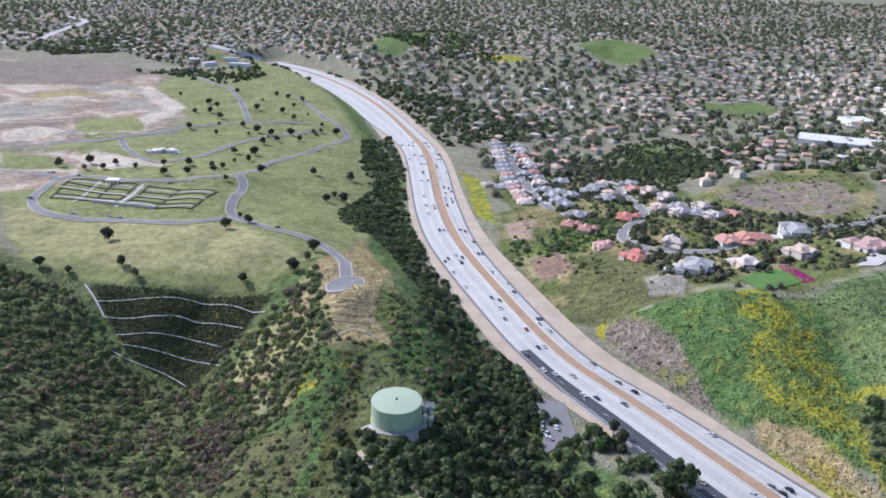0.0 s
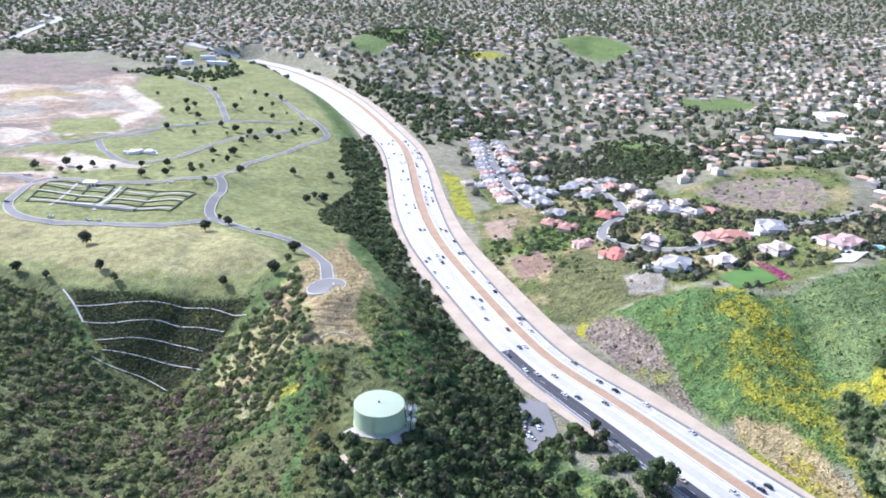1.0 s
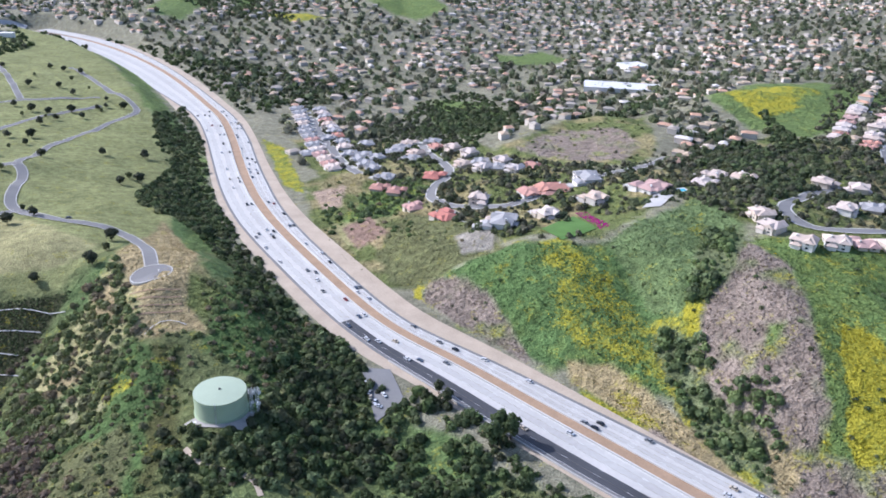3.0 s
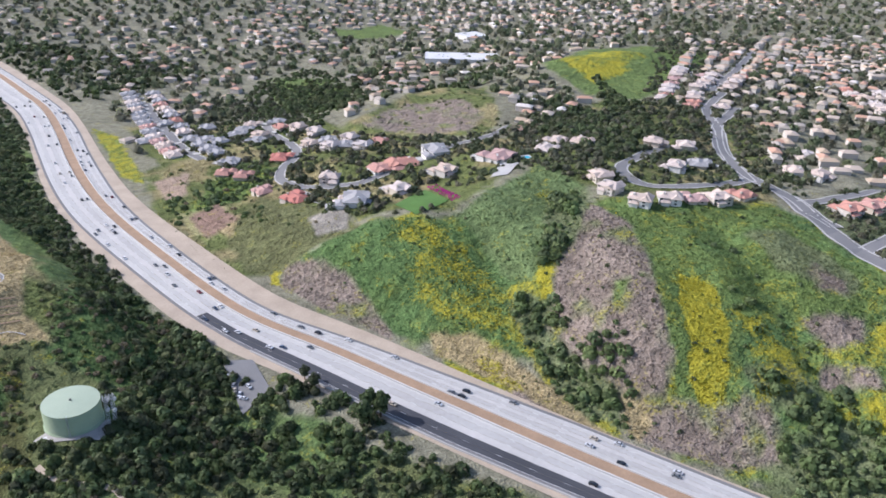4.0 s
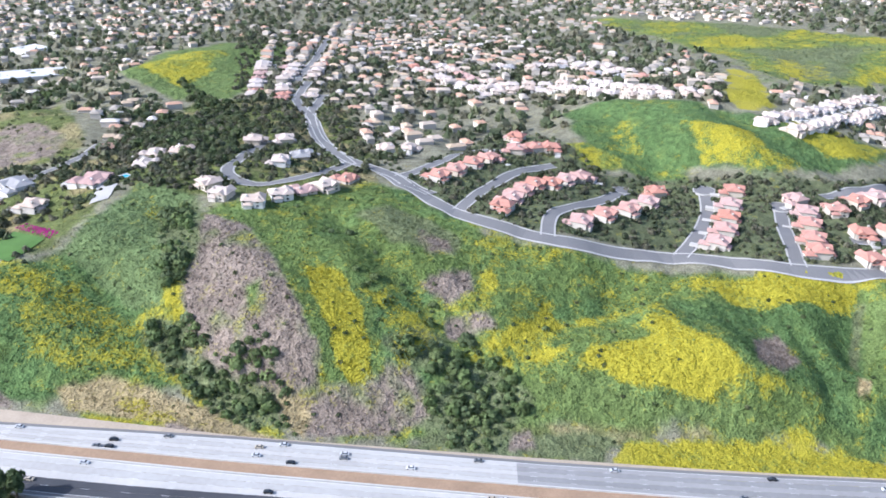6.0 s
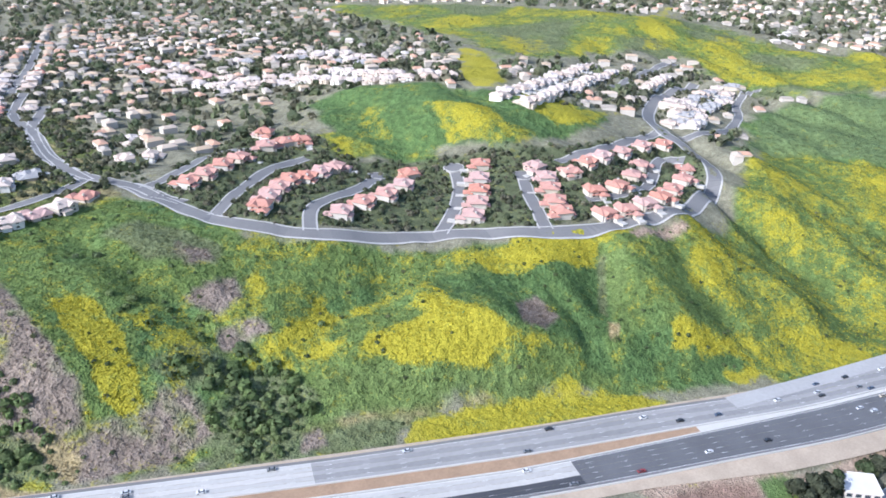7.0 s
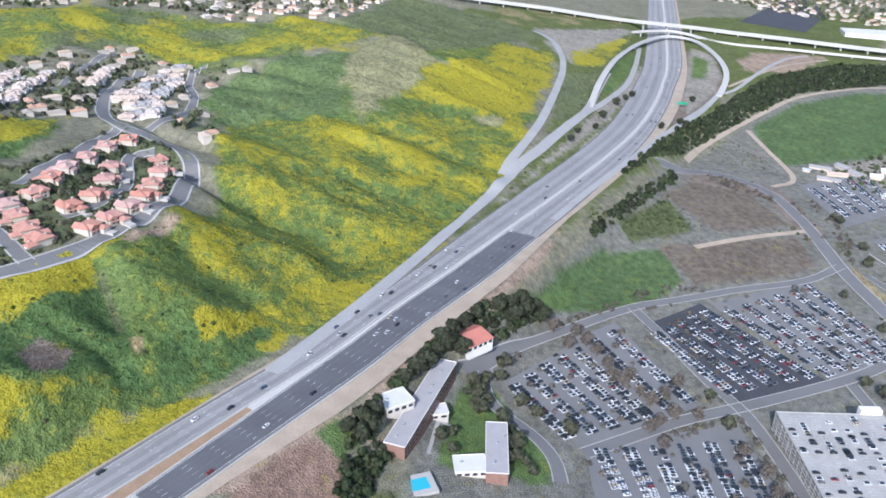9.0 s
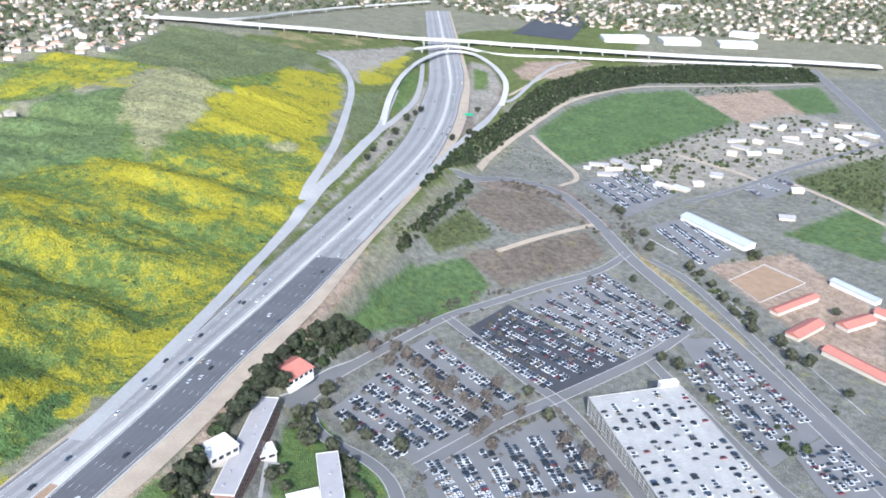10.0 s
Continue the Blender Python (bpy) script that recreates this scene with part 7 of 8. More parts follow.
overpass([(1817.6, -459.7), (1767.5, -549.4), (1695.3, -669.2), (1608.6, -824.3), (1536.0, -950.0), (1463.5, -1094.4), (1342.5, -1234.4), (1187.5, -1420.6), (1034.6, -1601.3), (904.3, -1724.0)], 26, 8.5, "long pale concrete overpass carrying a highway over the freeway", range(20, 90, 4))
overpass([(1778.1, -553.0), (1789.0, -668.3), (1936.7, -870.7), (2030.2, -1078.9), (2074.5, -1364.2)], 12, 7.5, "pale connector ramp leaving the overpass", range(4, 60, 6))
overpass([(1451.9, -897.5), (1466.3, -1021.0), (1364.5, -1064.9), (1281.9, -1180.1), (1155.5, -1384.6), (1017.6, -1577.7)], 11, 4.0, "lower pale concrete road bridge under the overpass", range(3, 60, 6))
overpass([(976.3, -559.4), (1091.7, -641.4), (1221.1, -744.1), (1363.3, -878.7), (1429.4, -983.7), (1386.1, -1015.0), (1254.1, -972.3), (1131.4, -904.6), (1042.7, -825.2)], 9, 5.0, "curved loop ramp bridging the freeway", range(8, 40, 4), 10)
(a, b), = [[(979.8, -697.2), (964.5, -717.6)]]
sign = tagged(new("highway_sign"), "green highway sign on two steel posts beside the ramp", "sign")
for (x, y), name in ((a, "post"), (b, "post")):
    boxes(name, [(x, y, ground_at(x, y) - 1, 0.4, 0.4, 9)], STEEL, sign)
boxes("panel", [((a[0] + b[0]) / 2, (a[1] + b[1]) / 2, ground_at(*a) + 4.5, 13, 0.3, 4.0, math.atan2(b[1] - a[1], b[0] - a[0]))], speckled("sign_green", (0.03, 0.25, 0.14), 0.5), sign)

# ---- fences, pool, flower bed ----
def fence(name, label, points, tall=1.3, gap=2.5):
    line = np.vstack([np.linspace((*p, 0), (*q, 0), max(2, int(math.dist(p, q) / gap)), endpoint=False) for p, q in zip(points, points[1:])] + [[(*points[-1], 0)]])
    z = height(line[:, 0], line[:, 1])
    root = tagged(new(name), label, "fence")
    for i in range(len(line)):
        boxes("post", [(line[i, 0], line[i, 1], z[i] - 0.3, 0.16, 0.16, tall + 0.4)], WHITE_ROOF, root)
    for h in (0.5, 0.9, 1.25):
        line[:, 2] = z + h
        strip("rail", line, -0.07, 0.07, 0.1, WHITE_ROOF, root, thick=0.16)


fence("arena_fence", "white rail fence round a sandy riding arena", [(443.3, -641.2), (448.7, -704.5), (399.7, -702.2), (397.6, -627.6), (443.3, -641.2)], 1.4, 7)
fence("roadside_fence", "long white rail fence beside the campus road", [(553.5, -648), (510.9, -644.7)], 1.4, 7)
fence("roadside_fence", "long white rail fence beside the campus road", [(442, -613.9), (372.7, -589.5), (360.4, -580.6)], 1.4, 7)
fence("roadside_fence", "long white rail fence beside the campus road", [(350.3, -578.3), (305.5, -563.4), (241.9, -536.2)], 1.4, 7)
for x, y in [(333.1, -102.7)]:
    pool = tagged(new("swimming_pool"), "small turquoise swimming pool with a pale deck", "pool")
    pool.location = (x, y, ground_at(x, y) + 0.5)
    boxes("deck", [(0, 0, -2, 16, 22, 2)], SIDEWALK, pool)
    m, nodes, links, shader = material("pool_water")
    shader.inputs["Base Color"].default_value, shader.inputs["Roughness"].default_value = (0.05, 0.38, 0.48, 1), 0.05
    boxes("water", [(0, 0, 0, 9, 15, 0.06)], m, pool)
for x, y in [(329.6, 541.7)]:
    pool = tagged(new("swimming_pool"), "turquoise garden pool beside a hilltop house", "pool")
    pool.location = (x, y, ground_at(x, y) + 0.5)
    boxes("deck", [(0, 0, -2, 12, 10, 2)], SIDEWALK, pool)
    boxes("water", [(0, 0, 0, 8, 5.5, 0.06)], m, pool)
bed = [(239.8, 536.7), (247.6, 533.1), (243.8, 484.6), (234.9, 480.3)]
slab("lawn", [(199, 501.9), (235, 528.4), (232.5, 482.7), (202.7, 471.1)], speckled("garden_lawn", (0.07, 0.14, 0.03), 0.95, 0.5, 0.2), "bright green garden lawn on the hilltop", "lawn", 0.5)
thicket("flower_bed", "magenta bougainvillea in a long hilltop bed", "flowers", [bed], "dry", 1.2, 0.4, 0.8, 0.8, 12, 0.5, margin=0)
bpy.data.objects["flower_bed"].data.attributes["leaf"].data.foreach_set("color", np.tile((0.50, 0.02, 0.28, 1.0), len(bpy.data.objects["flower_bed"].data.vertices)).astype(np.float32))
BUILT.extend(((217, 496, 17), (241, 508, 14), (240, 528, 10), (238, 488, 10)))


# ---- brush and woods ----
thicket("chaparral", "dense dark green chaparral over the ravine slopes", "shrubs",
        [[(-369.4, 518.2), (-326.5, 550.6), (-261.1, 522.3), (-220.4, 483.7), (-159.5, 440), (-123.1, 425.9), (-91.2, 372.6), (-115.3, 316.2), (-119.8, 287.9), (-220.6, 271)], [(-138.8, 460.5), (-107, 493.8), (-89, 527.8), (-65.6, 438.5), (-73.5, 421.3), (-84.3, 369), (-105.5, 379.8), (-157.2, 444.9)]],
        "brush", 4.3, 1.3, 4.6, 0.8, 54, 0.32, clumped=0.6)
thicket("hillside_trees", "dark oaks and toyon on the steep slope by the freeway", "trees",
        [[(-109.6, 1048.4), (-58.8, 947.6), (-33.1, 718.4), (-5.8, 596.8), (19.2, 509.8), (-0.5, 492.3), (-22.2, 554.7), (-43.9, 627.2), (-76.5, 838.9)], [(-92.3, 678.2), (-77.9, 788.9), (-36.9, 718.2), (-62.1, 674.8)]], "dark", 5.0, 1.6, 4.2, 0.95, 48, 0.36, freeway_gap=29)
thicket("lawn_edge_trees", "dark oaks filling the slope between lawn and freeway", "trees", [[(-109.6, 1048.2), (-78.2, 1133.7), (-48.7, 948.4), (-35.0, 756.2), (-17.1, 595.6), (-38.4, 612.1), (-85.9, 665.7), (-98.4, 686.2), (-77.0, 810.5), (-94.6, 897.7)]], "leafy", 5.6, 2.0, 5.0, 1.0, 52, 0.34, keep=0.8, freeway_gap=29, clumped=0.8)
thicket("slope_shrubs", "green shrubs over the slope below the tank", "shrubs",
        [[(-34.1, 483), (-8.4, 502.7), (28.8, 458.7), (53.1, 410.5), (50.2, 346.3), (33.1, 308.8), (-54.6, 295.3), (-49.4, 335.2), (-35.5, 336.2), (0.8, 341.2), (0.4, 390.6), (-28.9, 404.6)]], "brush", 4.2, 1.0, 3.4, 0.85, 40, 0.38, keep=0.85, freeway_gap=30)
ROADSIDE = [[(-19.3, 333.4), (71.3, 312.6), (111.7, 280.4), (147.9, 246.3), (-21.5, 307.7)],
            [(-19.3, 594.6), (7.4, 529.0), (42.2, 444.1), (55.7, 404.3), (67.1, 366.5), (46.7, 373.5), (26.4, 406.0), (6.7, 436.1), (-13.3, 469.9)],
            [(-52.3, 335.3), (-35.5, 336.2), (0.5, 372.8), (33.1, 408.5), (56.7, 382.1), (50.6, 321.8), (-48.0, 302.5)],
            [(47.7, 349.0), (84.1, 375.7), (123.1, 336.7), (119.0, 298.0), (143.2, 262.2), (160.6, 240.3), (34.7, 314.3)],
            [(-7.8, 395.9), (39.4, 446.4), (54.2, 393.1), (52.6, 346.8), (34.7, 314.3), (-14.6, 325.7)]]
thicket("roadside_wood", "dark dense trees between the slope and the freeway", "trees", ROADSIDE, "dark", 5.0, 1.8, 4.8, 1.1, 60, 0.32, keep=0.8, freeway_gap=30, clumped=0.6)
thicket("roadside_saplings", "lighter olive trees standing out of the roadside wood", "trees", ROADSIDE, "ravine", 13, 2.2, 5.2, 1.25, 70, 0.3, keep=0.6, freeway_gap=30)
thicket("ravine_shrubs", "dark shrubs filling the ravine between hillsides", "shrubs",
        [[(317.4, 237.0), (342.1, 227.5), (342.0, 202.7), (330.5, 176.2), (310.5, 173.2), (287.3, 173.9), (272.4, 187.5), (289.1, 213.7), (300.1, 229.6)], [(222.2, 375.0), (243.8, 355.1), (237.1, 326.4), (252.2, 299.0), (241.0, 287.2), (217.9, 275.5), (215.1, 309.3), (217.7, 343.9)], [(302.1, 456.4), (325.6, 457.0), (291.8, 407.9), (269.6, 387.6), (255.5, 372.2), (246.9, 379.5), (267.6, 411.6)], [(257.9, 313.1), (255.0, 301.1), (252.3, 290.3), (244.7, 273.7), (230.8, 255.8), (231.0, 275.5), (233.7, 297.0)], [(299.8, 255.7), (325.5, 252.4), (308.2, 234.5), (293.8, 238.8)]],
        "ravine", 4.4, 1.5, 5.4, 0.95, 64, 0.31, keep=0.95, freeway_gap=30, clumped=0.7)
thicket("slope_bushes", "rounded bushes scattered over the hillside", "shrubs",
        [[(352.6, 363.6), (363.9, 336.5), (357.9, 303.7), (348.1, 300.6), (338.1, 326.5)], [(326.2, 302.3), (340.9, 287.9), (351.0, 246.9), (334.8, 239.2), (319.0, 258.5), (318.0, 285.7)], [(381.3, 215.6), (402.5, 207.4), (386.7, 188.7), (371.8, 199.9)], [(237.1, 326.4), (268.7, 291.2), (257.6, 280.3), (238.1, 304.8)]],
        "ravine", 7.0, 1.4, 4.0, 0.85, 56, 0.32, keep=0.45, freeway_gap=30)
thicket("tank_trees", "dark trees crowding round the tank's pad", "trees", [[(-54.0, 348.6), (-35.0, 346.1), (-27.1, 335.2), (-5.0, 345.1), (3.5, 391.6), (29.8, 407.4), (37.4, 372.9), (28.1, 315.4), (-48.0, 302.5)]], "dark", 5.2, 1.6, 4.4, 1.05, 52, 0.34, keep=0.8, margin=0.5, clumped=0.4)
thicket("knoll_shrubs", "rounded green shrubs on the knoll by the freeway", "shrubs",
        [[(83.0, 667.7), (123.7, 731.9), (167.7, 730.4), (159.4, 668.3), (123.5, 639.5), (87.1, 623.1)], [(108.4, 594.3), (124.7, 595.7), (115.9, 551.1), (105.1, 562.5)], [(59.1, 680.2), (74.9, 685.7), (72.5, 619.1), (57.6, 610.5)]], "ravine", 5.0, 1.4, 4.0, 0.85, 50, 0.34, keep=0.85)
thicket("hill_shrubs", "scattered shrubs on the mustard hills", "shrubs", [HILL_OUTLINE, FAR_HILL_OUTLINE], "leafy", 9, 0.6, 2.0, 0.75, 22, 0.42, keep=0.36, freeway_gap=30)
thicket("bench_trees", "garden trees and palms between red-roofed houses", "trees", [GARDEN_OUTLINE], "town", 5.2, 1.1, 3.4, 1.3, 34, 0.4, keep=0.8, margin=0.2, clumped=0.6)
thicket("ridge_trees", "garden trees among the ridge houses", "trees",
        [[(88.2, 1066.2), (232.6, 1002.8), (231.9, 779.5), (318.9, 649.6), (486.3, 691.5), (682.5, 694.3), (607.9, 512.6), (474.4, 387.7), (445.4, 394.8), (339.8, 464.2), (296.5, 525), (208.3, 460.8), (159.6, 526.7), (140.7, 644.1), (116.2, 747.1), (76.2, 803.3)],
         [(367.7, 674), (502.1, 714.6), (536.8, 659.5), (399.9, 493.9), (350.4, 487.3), (348.5, 577.8)]], "town", 6.8, 1.6, 4.6, 1.2, 36, 0.4, keep=0.8, margin=0.3, clumped=0.5)
thicket("wooded_knoll", "dark wooded knoll among the valley houses", "trees", [WOODED_OUTLINE], "dark", 7, 2.0, 4.5, 1.0, 36, 0.4)
thicket("bare_hill_shrubs", "low shrubs on the brown knoll", "shrubs", [BARE_OUTLINE, [(153.9, 735.7), (201.1, 608.1), (146.4, 488.9), (101.5, 556.4), (65.7, 645), (68.7, 750)]], "brush", 10, 0.8, 2.8, 0.7, 30, 0.4, keep=0.6)
thicket("campus_belt", "dark tree belt between campus and freeway", "trees",
        [[(354.2, -66), (377.1, -79.5), (409, -114), (441.1, -146.7), (487.5, -206.1), (514.3, -250.9), (499.2, -257.2), (470.1, -220.1), (453.2, -175.5), (417.2, -133.1), (388.6, -104.4), (371.7, -89.6), (359.5, -96), (318.7, -69.4), (320.1, -55.1)]], "deep", 4.6, 2.2, 4.8, 1.25, 60, 0.34, freeway_gap=33, margin=0.5, clumped=0.1)
thicket("creek_trees", "belt of dark trees along the creek beside the fields", "trees",
        [[(979.2, -766.9), (1128, -986.3), (1188.5, -1187.4), (1118.6, -1430.8), (972.3, -1610.3), (904.2, -1505.1), (1057, -1192.7), (1045.4, -980.6), (939.1, -790.8), (780.7, -542.8), (727, -463.1), (803.7, -533.4)], [(605.8, -350.4), (682.6, -445.1), (768.7, -560), (739.6, -543.1), (655.5, -427.3), (607, -369.6)]],
        "deep", 6, 2.6, 5.5, 1.1, 40, 0.38, freeway_gap=30, clumped=0.2)
thicket("ramp_shrubs", "shrubs between the ramps and the freeway", "shrubs",
        [[(633.2, -232.4), (692.5, -289.3), (806.9, -405.6), (984.3, -578.7), (1109.6, -699.7), (968.6, -597.2), (815.8, -439.6), (697.6, -315.8), (629.7, -247.4)], [(908.4, -494.3), (1170.9, -681.8), (1247, -769.1), (1002.3, -579.3)]], "brush", 11, 1.2, 3.2, 0.9, 36, 0.4, keep=0.5, freeway_gap=24)
thicket("orchard_rows", "rows of small orchard trees", "trees", [[(588.7, -961.2), (586.6, -1180), (437.2, -954.5)], [(995.2, -1224.3), (946.3, -1367.9), (906.9, -1322.8), (959.3, -1205.3)]], "leafy", 7, 1.8, 2.6, 1.0, 30, 0.42, keep=0.95)
thicket("nursery_rows", "low nursery plants in rows", "plants", [[(654.1, -422.9), (705.8, -514.4), (632.7, -510), (618, -429.7)], [(837.1, -657.3), (903.8, -729.7), (785.1, -733.7), (769.1, -704.3)]], "leafy", 5, 0.8, 1.8, 0.8, 24, 0.45, keep=0.6)
thicket("mustard_flowers", "yellow mustard in bloom over the hillsides", "flowers",
        [p for c, s, p in PATCH_LIST if (c.startswith("mustard") or c.startswith("bloom")) and np.hypot(*p.mean(0)) < 760], "ground", 2.7, 0.4, 0.85, 0.4, 6, 0.62, keep=0.8, freeway_gap=26)
thicket("tall_grass", "tall green grass and weeds on the hillsides", "grass",
        [p for c, s, p in PATCH_LIST if c in ("green", "fieldgreen", "hillside", "straw", "meadow", "sage", "lush") and np.hypot(*p.mean(0)) < 700], "ground", 2.7, 0.4, 0.85, 0.4, 6, 0.62, keep=0.8, freeway_gap=26)
thicket("dry_brush", "dry grey-brown brush on the slopes", "shrubs",
        [p for c, s, p in PATCH_LIST if c == "brown" and np.hypot(*p.mean(0)) < 700], "ground", 2.6, 0.4, 1.0, 0.45, 7, 0.6, keep=0.8, freeway_gap=26)
thicket("terrace_shrubs", "low dark planting on the terraced slope", "shrubs", [[(-249.2, 528.6), (-190.6, 516.4), (-112.6, 503.2), (-134.9, 477), (-161.2, 446), (-209.7, 474.2)]], "dark", 1.7, 0.7, 1.2, 0.6, 12, 0.5, margin=0.3, clumped=0.0)
thicket("dead_brush", "bare tan shrubs in the ravine", "shrubs", [[(-170.7, 447.2), (-151.1, 442.7), (-142.2, 411.7), (-157.9, 417.5)], [(-148.1, 408.1), (-115.6, 394.8), (-96.6, 349.2), (-105.3, 316.0), (-129.4, 334.2)], [(-143.1, 479.1), (-127.1, 476.8), (-138.8, 460.5), (-150.7, 462.2)]], "dry", 4.0, 1.6, 4.2, 1.0, 60, 0.26, keep=0.85)

thicket("valley_woods", "dark wooded slopes among the valley houses", "trees",
        [[(-388.7, 1774.3), (-288.6, 1830.6), (-172.9, 1679.9), (-30, 1504.2), (109.7, 1403), (192.5, 1288.8), (144.2, 1180.5), (57, 1102.6), (-13, 1074.2), (-58.2, 1220.3), (-92.1, 1340.5), (-191.7, 1640.5), (-335.9, 1688.8)], [(-519.1, 1952.4), (-482.9, 2026), (-433.2, 1980.7), (-424.3, 1771.2)], [(-230.2, 2256.7), (-55, 2634.2), (153.7, 2060.1), (116.5, 1892.3), (-39.9, 1944.4)],
         [(-607.7, 1578), (-460.7, 1635.7), (-413.2, 1775.6), (-349.5, 1587.9), (-388.1, 1441.1), (-516.5, 1530.3)], [(-978.1, 1938.3), (-965.8, 2154.2), (-896.7, 2321.5), (-727.2, 2185.7), (-656.8, 1926.1), (-852.1, 1805.9)], [(351.6, 1079.3), (441.7, 1163.4), (440.6, 960.8), (543.4, 1030), (468.9, 859.6), (384.8, 872.2), (307.1, 870.3)]],
        "dark", 11, 3.0, 6.5, 1.1, 22, 0.55, keep=0.85)
thicket("hillside_weeds", "mixed weeds on the open east slopes", "grass", [HILL_OUTLINE], "ground", 4.0, 0.5, 1.1, 0.4, 7, 0.62, keep=0.7, freeway_gap=26)

thicket("ridge_brush", "dry and green brush along the ridge crest", "shrubs", [[(-139, 431.8), (-108.4, 440.9), (-73.5, 421.3), (-46, 414.5), (-43.2, 385.6), (-52.2, 335.5), (-54.6, 295.3), (-122.9, 297.1), (-138.2, 343.8), (-138.9, 374.1)], [(-73.5, 421.3), (-46, 414.5), (-25.7, 404.7), (-40.7, 360.4), (-51.6, 352.9), (-69.1, 390.7)], [(-82.3, 482.4), (-62, 437.7), (-30.5, 428.3), (-42.7, 414.1), (-69.9, 419.7), (-88.8, 452.5)]],
        "brush", 4.2, 0.9, 3.0, 0.75, 40, 0.36, keep=0.62)

thicket("barnyard_trees", "dark trees among the farm sheds", "trees",
        [[(766.3, -768.3), (790.3, -966.2), (784.2, -1238.7), (654.3, -1300.1), (582.3, -1172.3), (620.3, -1000.8), (621, -880.7), (646.2, -780), (714, -769.1)], [(813.2, -852.6), (799.7, -891.2), (742.9, -853.9), (742.8, -809.3)], [(565.8, -910), (572.6, -993.5), (489.7, -1008.7), (494.7, -931.8), (538.2, -881.6)]],
        "dark", 9.0, 1.6, 4.2, 1.1, 50, 0.36, keep=0.3, margin=0.3)
thicket("crest_trees", "garden trees between the crest houses", "trees",
        [[(986.9, 1183.7), (1144.4, 1019.3), (1152.6, 694.2), (1088.8, 466.8), (950.6, 288.4), (787.3, 236.7), (770.8, 340.5), (753.1, 497.8), (671.9, 607.5), (610, 646), (563.1, 693.1)], [(740.6, 172.2), (1055, 125.6), (1215.4, 26.7), (1111.3, -24.5), (884.5, 31.6), (808, 132.8)]],
        "town", 8.5, 2.0, 4.6, 1.2, 40, 0.4, keep=0.8, margin=0.3, clumped=0.5)
thicket("ridge_grove", "tall dark trees in a grove by the ridge houses", "trees",
        [[(437.1, 750.2), (508.9, 758.6), (507, 679.4), (467.5, 572), (389.3, 476.8), (381.6, 507.8), (400.9, 586.1), (390.6, 617.6)], [(614.2, 865.1), (567, 698.2), (494.7, 572.2), (462.2, 565.3), (523.4, 702.1)], [(242.2, 1040.5), (302.8, 1048.3), (318.6, 901.5), (279.8, 849.7), (228.4, 912.3)]],
        "leafy", 7.5, 3.0, 6.0, 1.2, 56, 0.34, keep=0.85, margin=0.2, clumped=0.3)
thicket("island_trees", "leafless grey-brown trees in the parking islands", "trees",
        [[(430.3, -200.5), (466.5, -271.6), (489, -357.3), (501.9, -413.3), (523.1, -543.3), (394.6, -526.5), (372.2, -450.9), (374, -378.9), (345.2, -325.1), (281.4, -300.7), (308.8, -220.1), (353, -210.9)], [(364.5, -482.4), (369.6, -546.3), (258, -490.6), (249.9, -426.3)]],
        "bare", 9.0, 1.8, 4.0, 1.2, 70, 0.2, keep=0.42, margin=0.2)
thicket("avenue_trees", "grey leafless trees lining the campus roads", "trees",
        [[(447.4, -194.4), (501.5, -295.5), (536.3, -372.9), (537.1, -438.1), (522.9, -430.1), (521.5, -368.6), (488.9, -293.1), (441, -197.4)], [(510.8, -355.1), (373.4, -355.6), (261.8, -324.4), (261.4, -314.1), (373.3, -344.5), (504.3, -344.7)], [(341.2, -195.6), (350, -238.5), (362.7, -299.2), (367.7, -350.5), (360.1, -349.1), (352.9, -296.2), (340.9, -236.6), (331.4, -197.4)]],
        "bare", 6.0, 1.8, 3.6, 1.3, 70, 0.2, keep=0.8, margin=0.2)
thicket("verge_trees", "dark low trees along the campus boulevard verge", "trees",
        [[(491.8, -572.9), (450.3, -574.8), (367.1, -550.6), (292.4, -521.3), (238.8, -494.7), (237, -484.8), (292.2, -506.7), (365.9, -534), (447.6, -556)], [(477.4, -627.2), (396, -612.8), (360.4, -580.6), (362.5, -567.6), (406.9, -594.3), (467, -606.5)], [(323.3, -551.5), (280.6, -540.1), (231.8, -518.7), (234.3, -508.4), (275.9, -525.3), (317.6, -535.8)],
         [(624.9, -555.2), (618.8, -617.2), (550.8, -636.3), (542.9, -619.1), (600.2, -599.5)], [(753.1, -745.3), (772.3, -851), (737, -953.7), (712.5, -924.3), (734.7, -822.8)]],
        "town", 6.5, 1.4, 3.6, 1.1, 50, 0.34, keep=0.65, margin=0.2)

thicket("road_trees", "leafless brown trees lining the curved campus road", "trees",
        [[(778.9, -612.1), (751.7, -664.6), (668.7, -664.9), (588.6, -627.2), (591.5, -612.6), (676.2, -644.1), (743.0, -592.9)], [(721.9, -705.7), (660.4, -685.1), (591.2, -661.2), (527.0, -619.2), (527.4, -602.7), (599.5, -642.6)], [(494.9, -243.8), (502.1, -293.3), (519.9, -385.9), (524.0, -427.7), (511.3, -417.6), (506.6, -352.2), (488.7, -279.9)], [(331.8, -349.7), (312.3, -343.8), (279.1, -327.9), (279.4, -315.7), (313.2, -329.0)]], "bare", 5.5, 1.8, 3.8, 1.3, 60, 0.22, keep=0.75, margin=0.2)
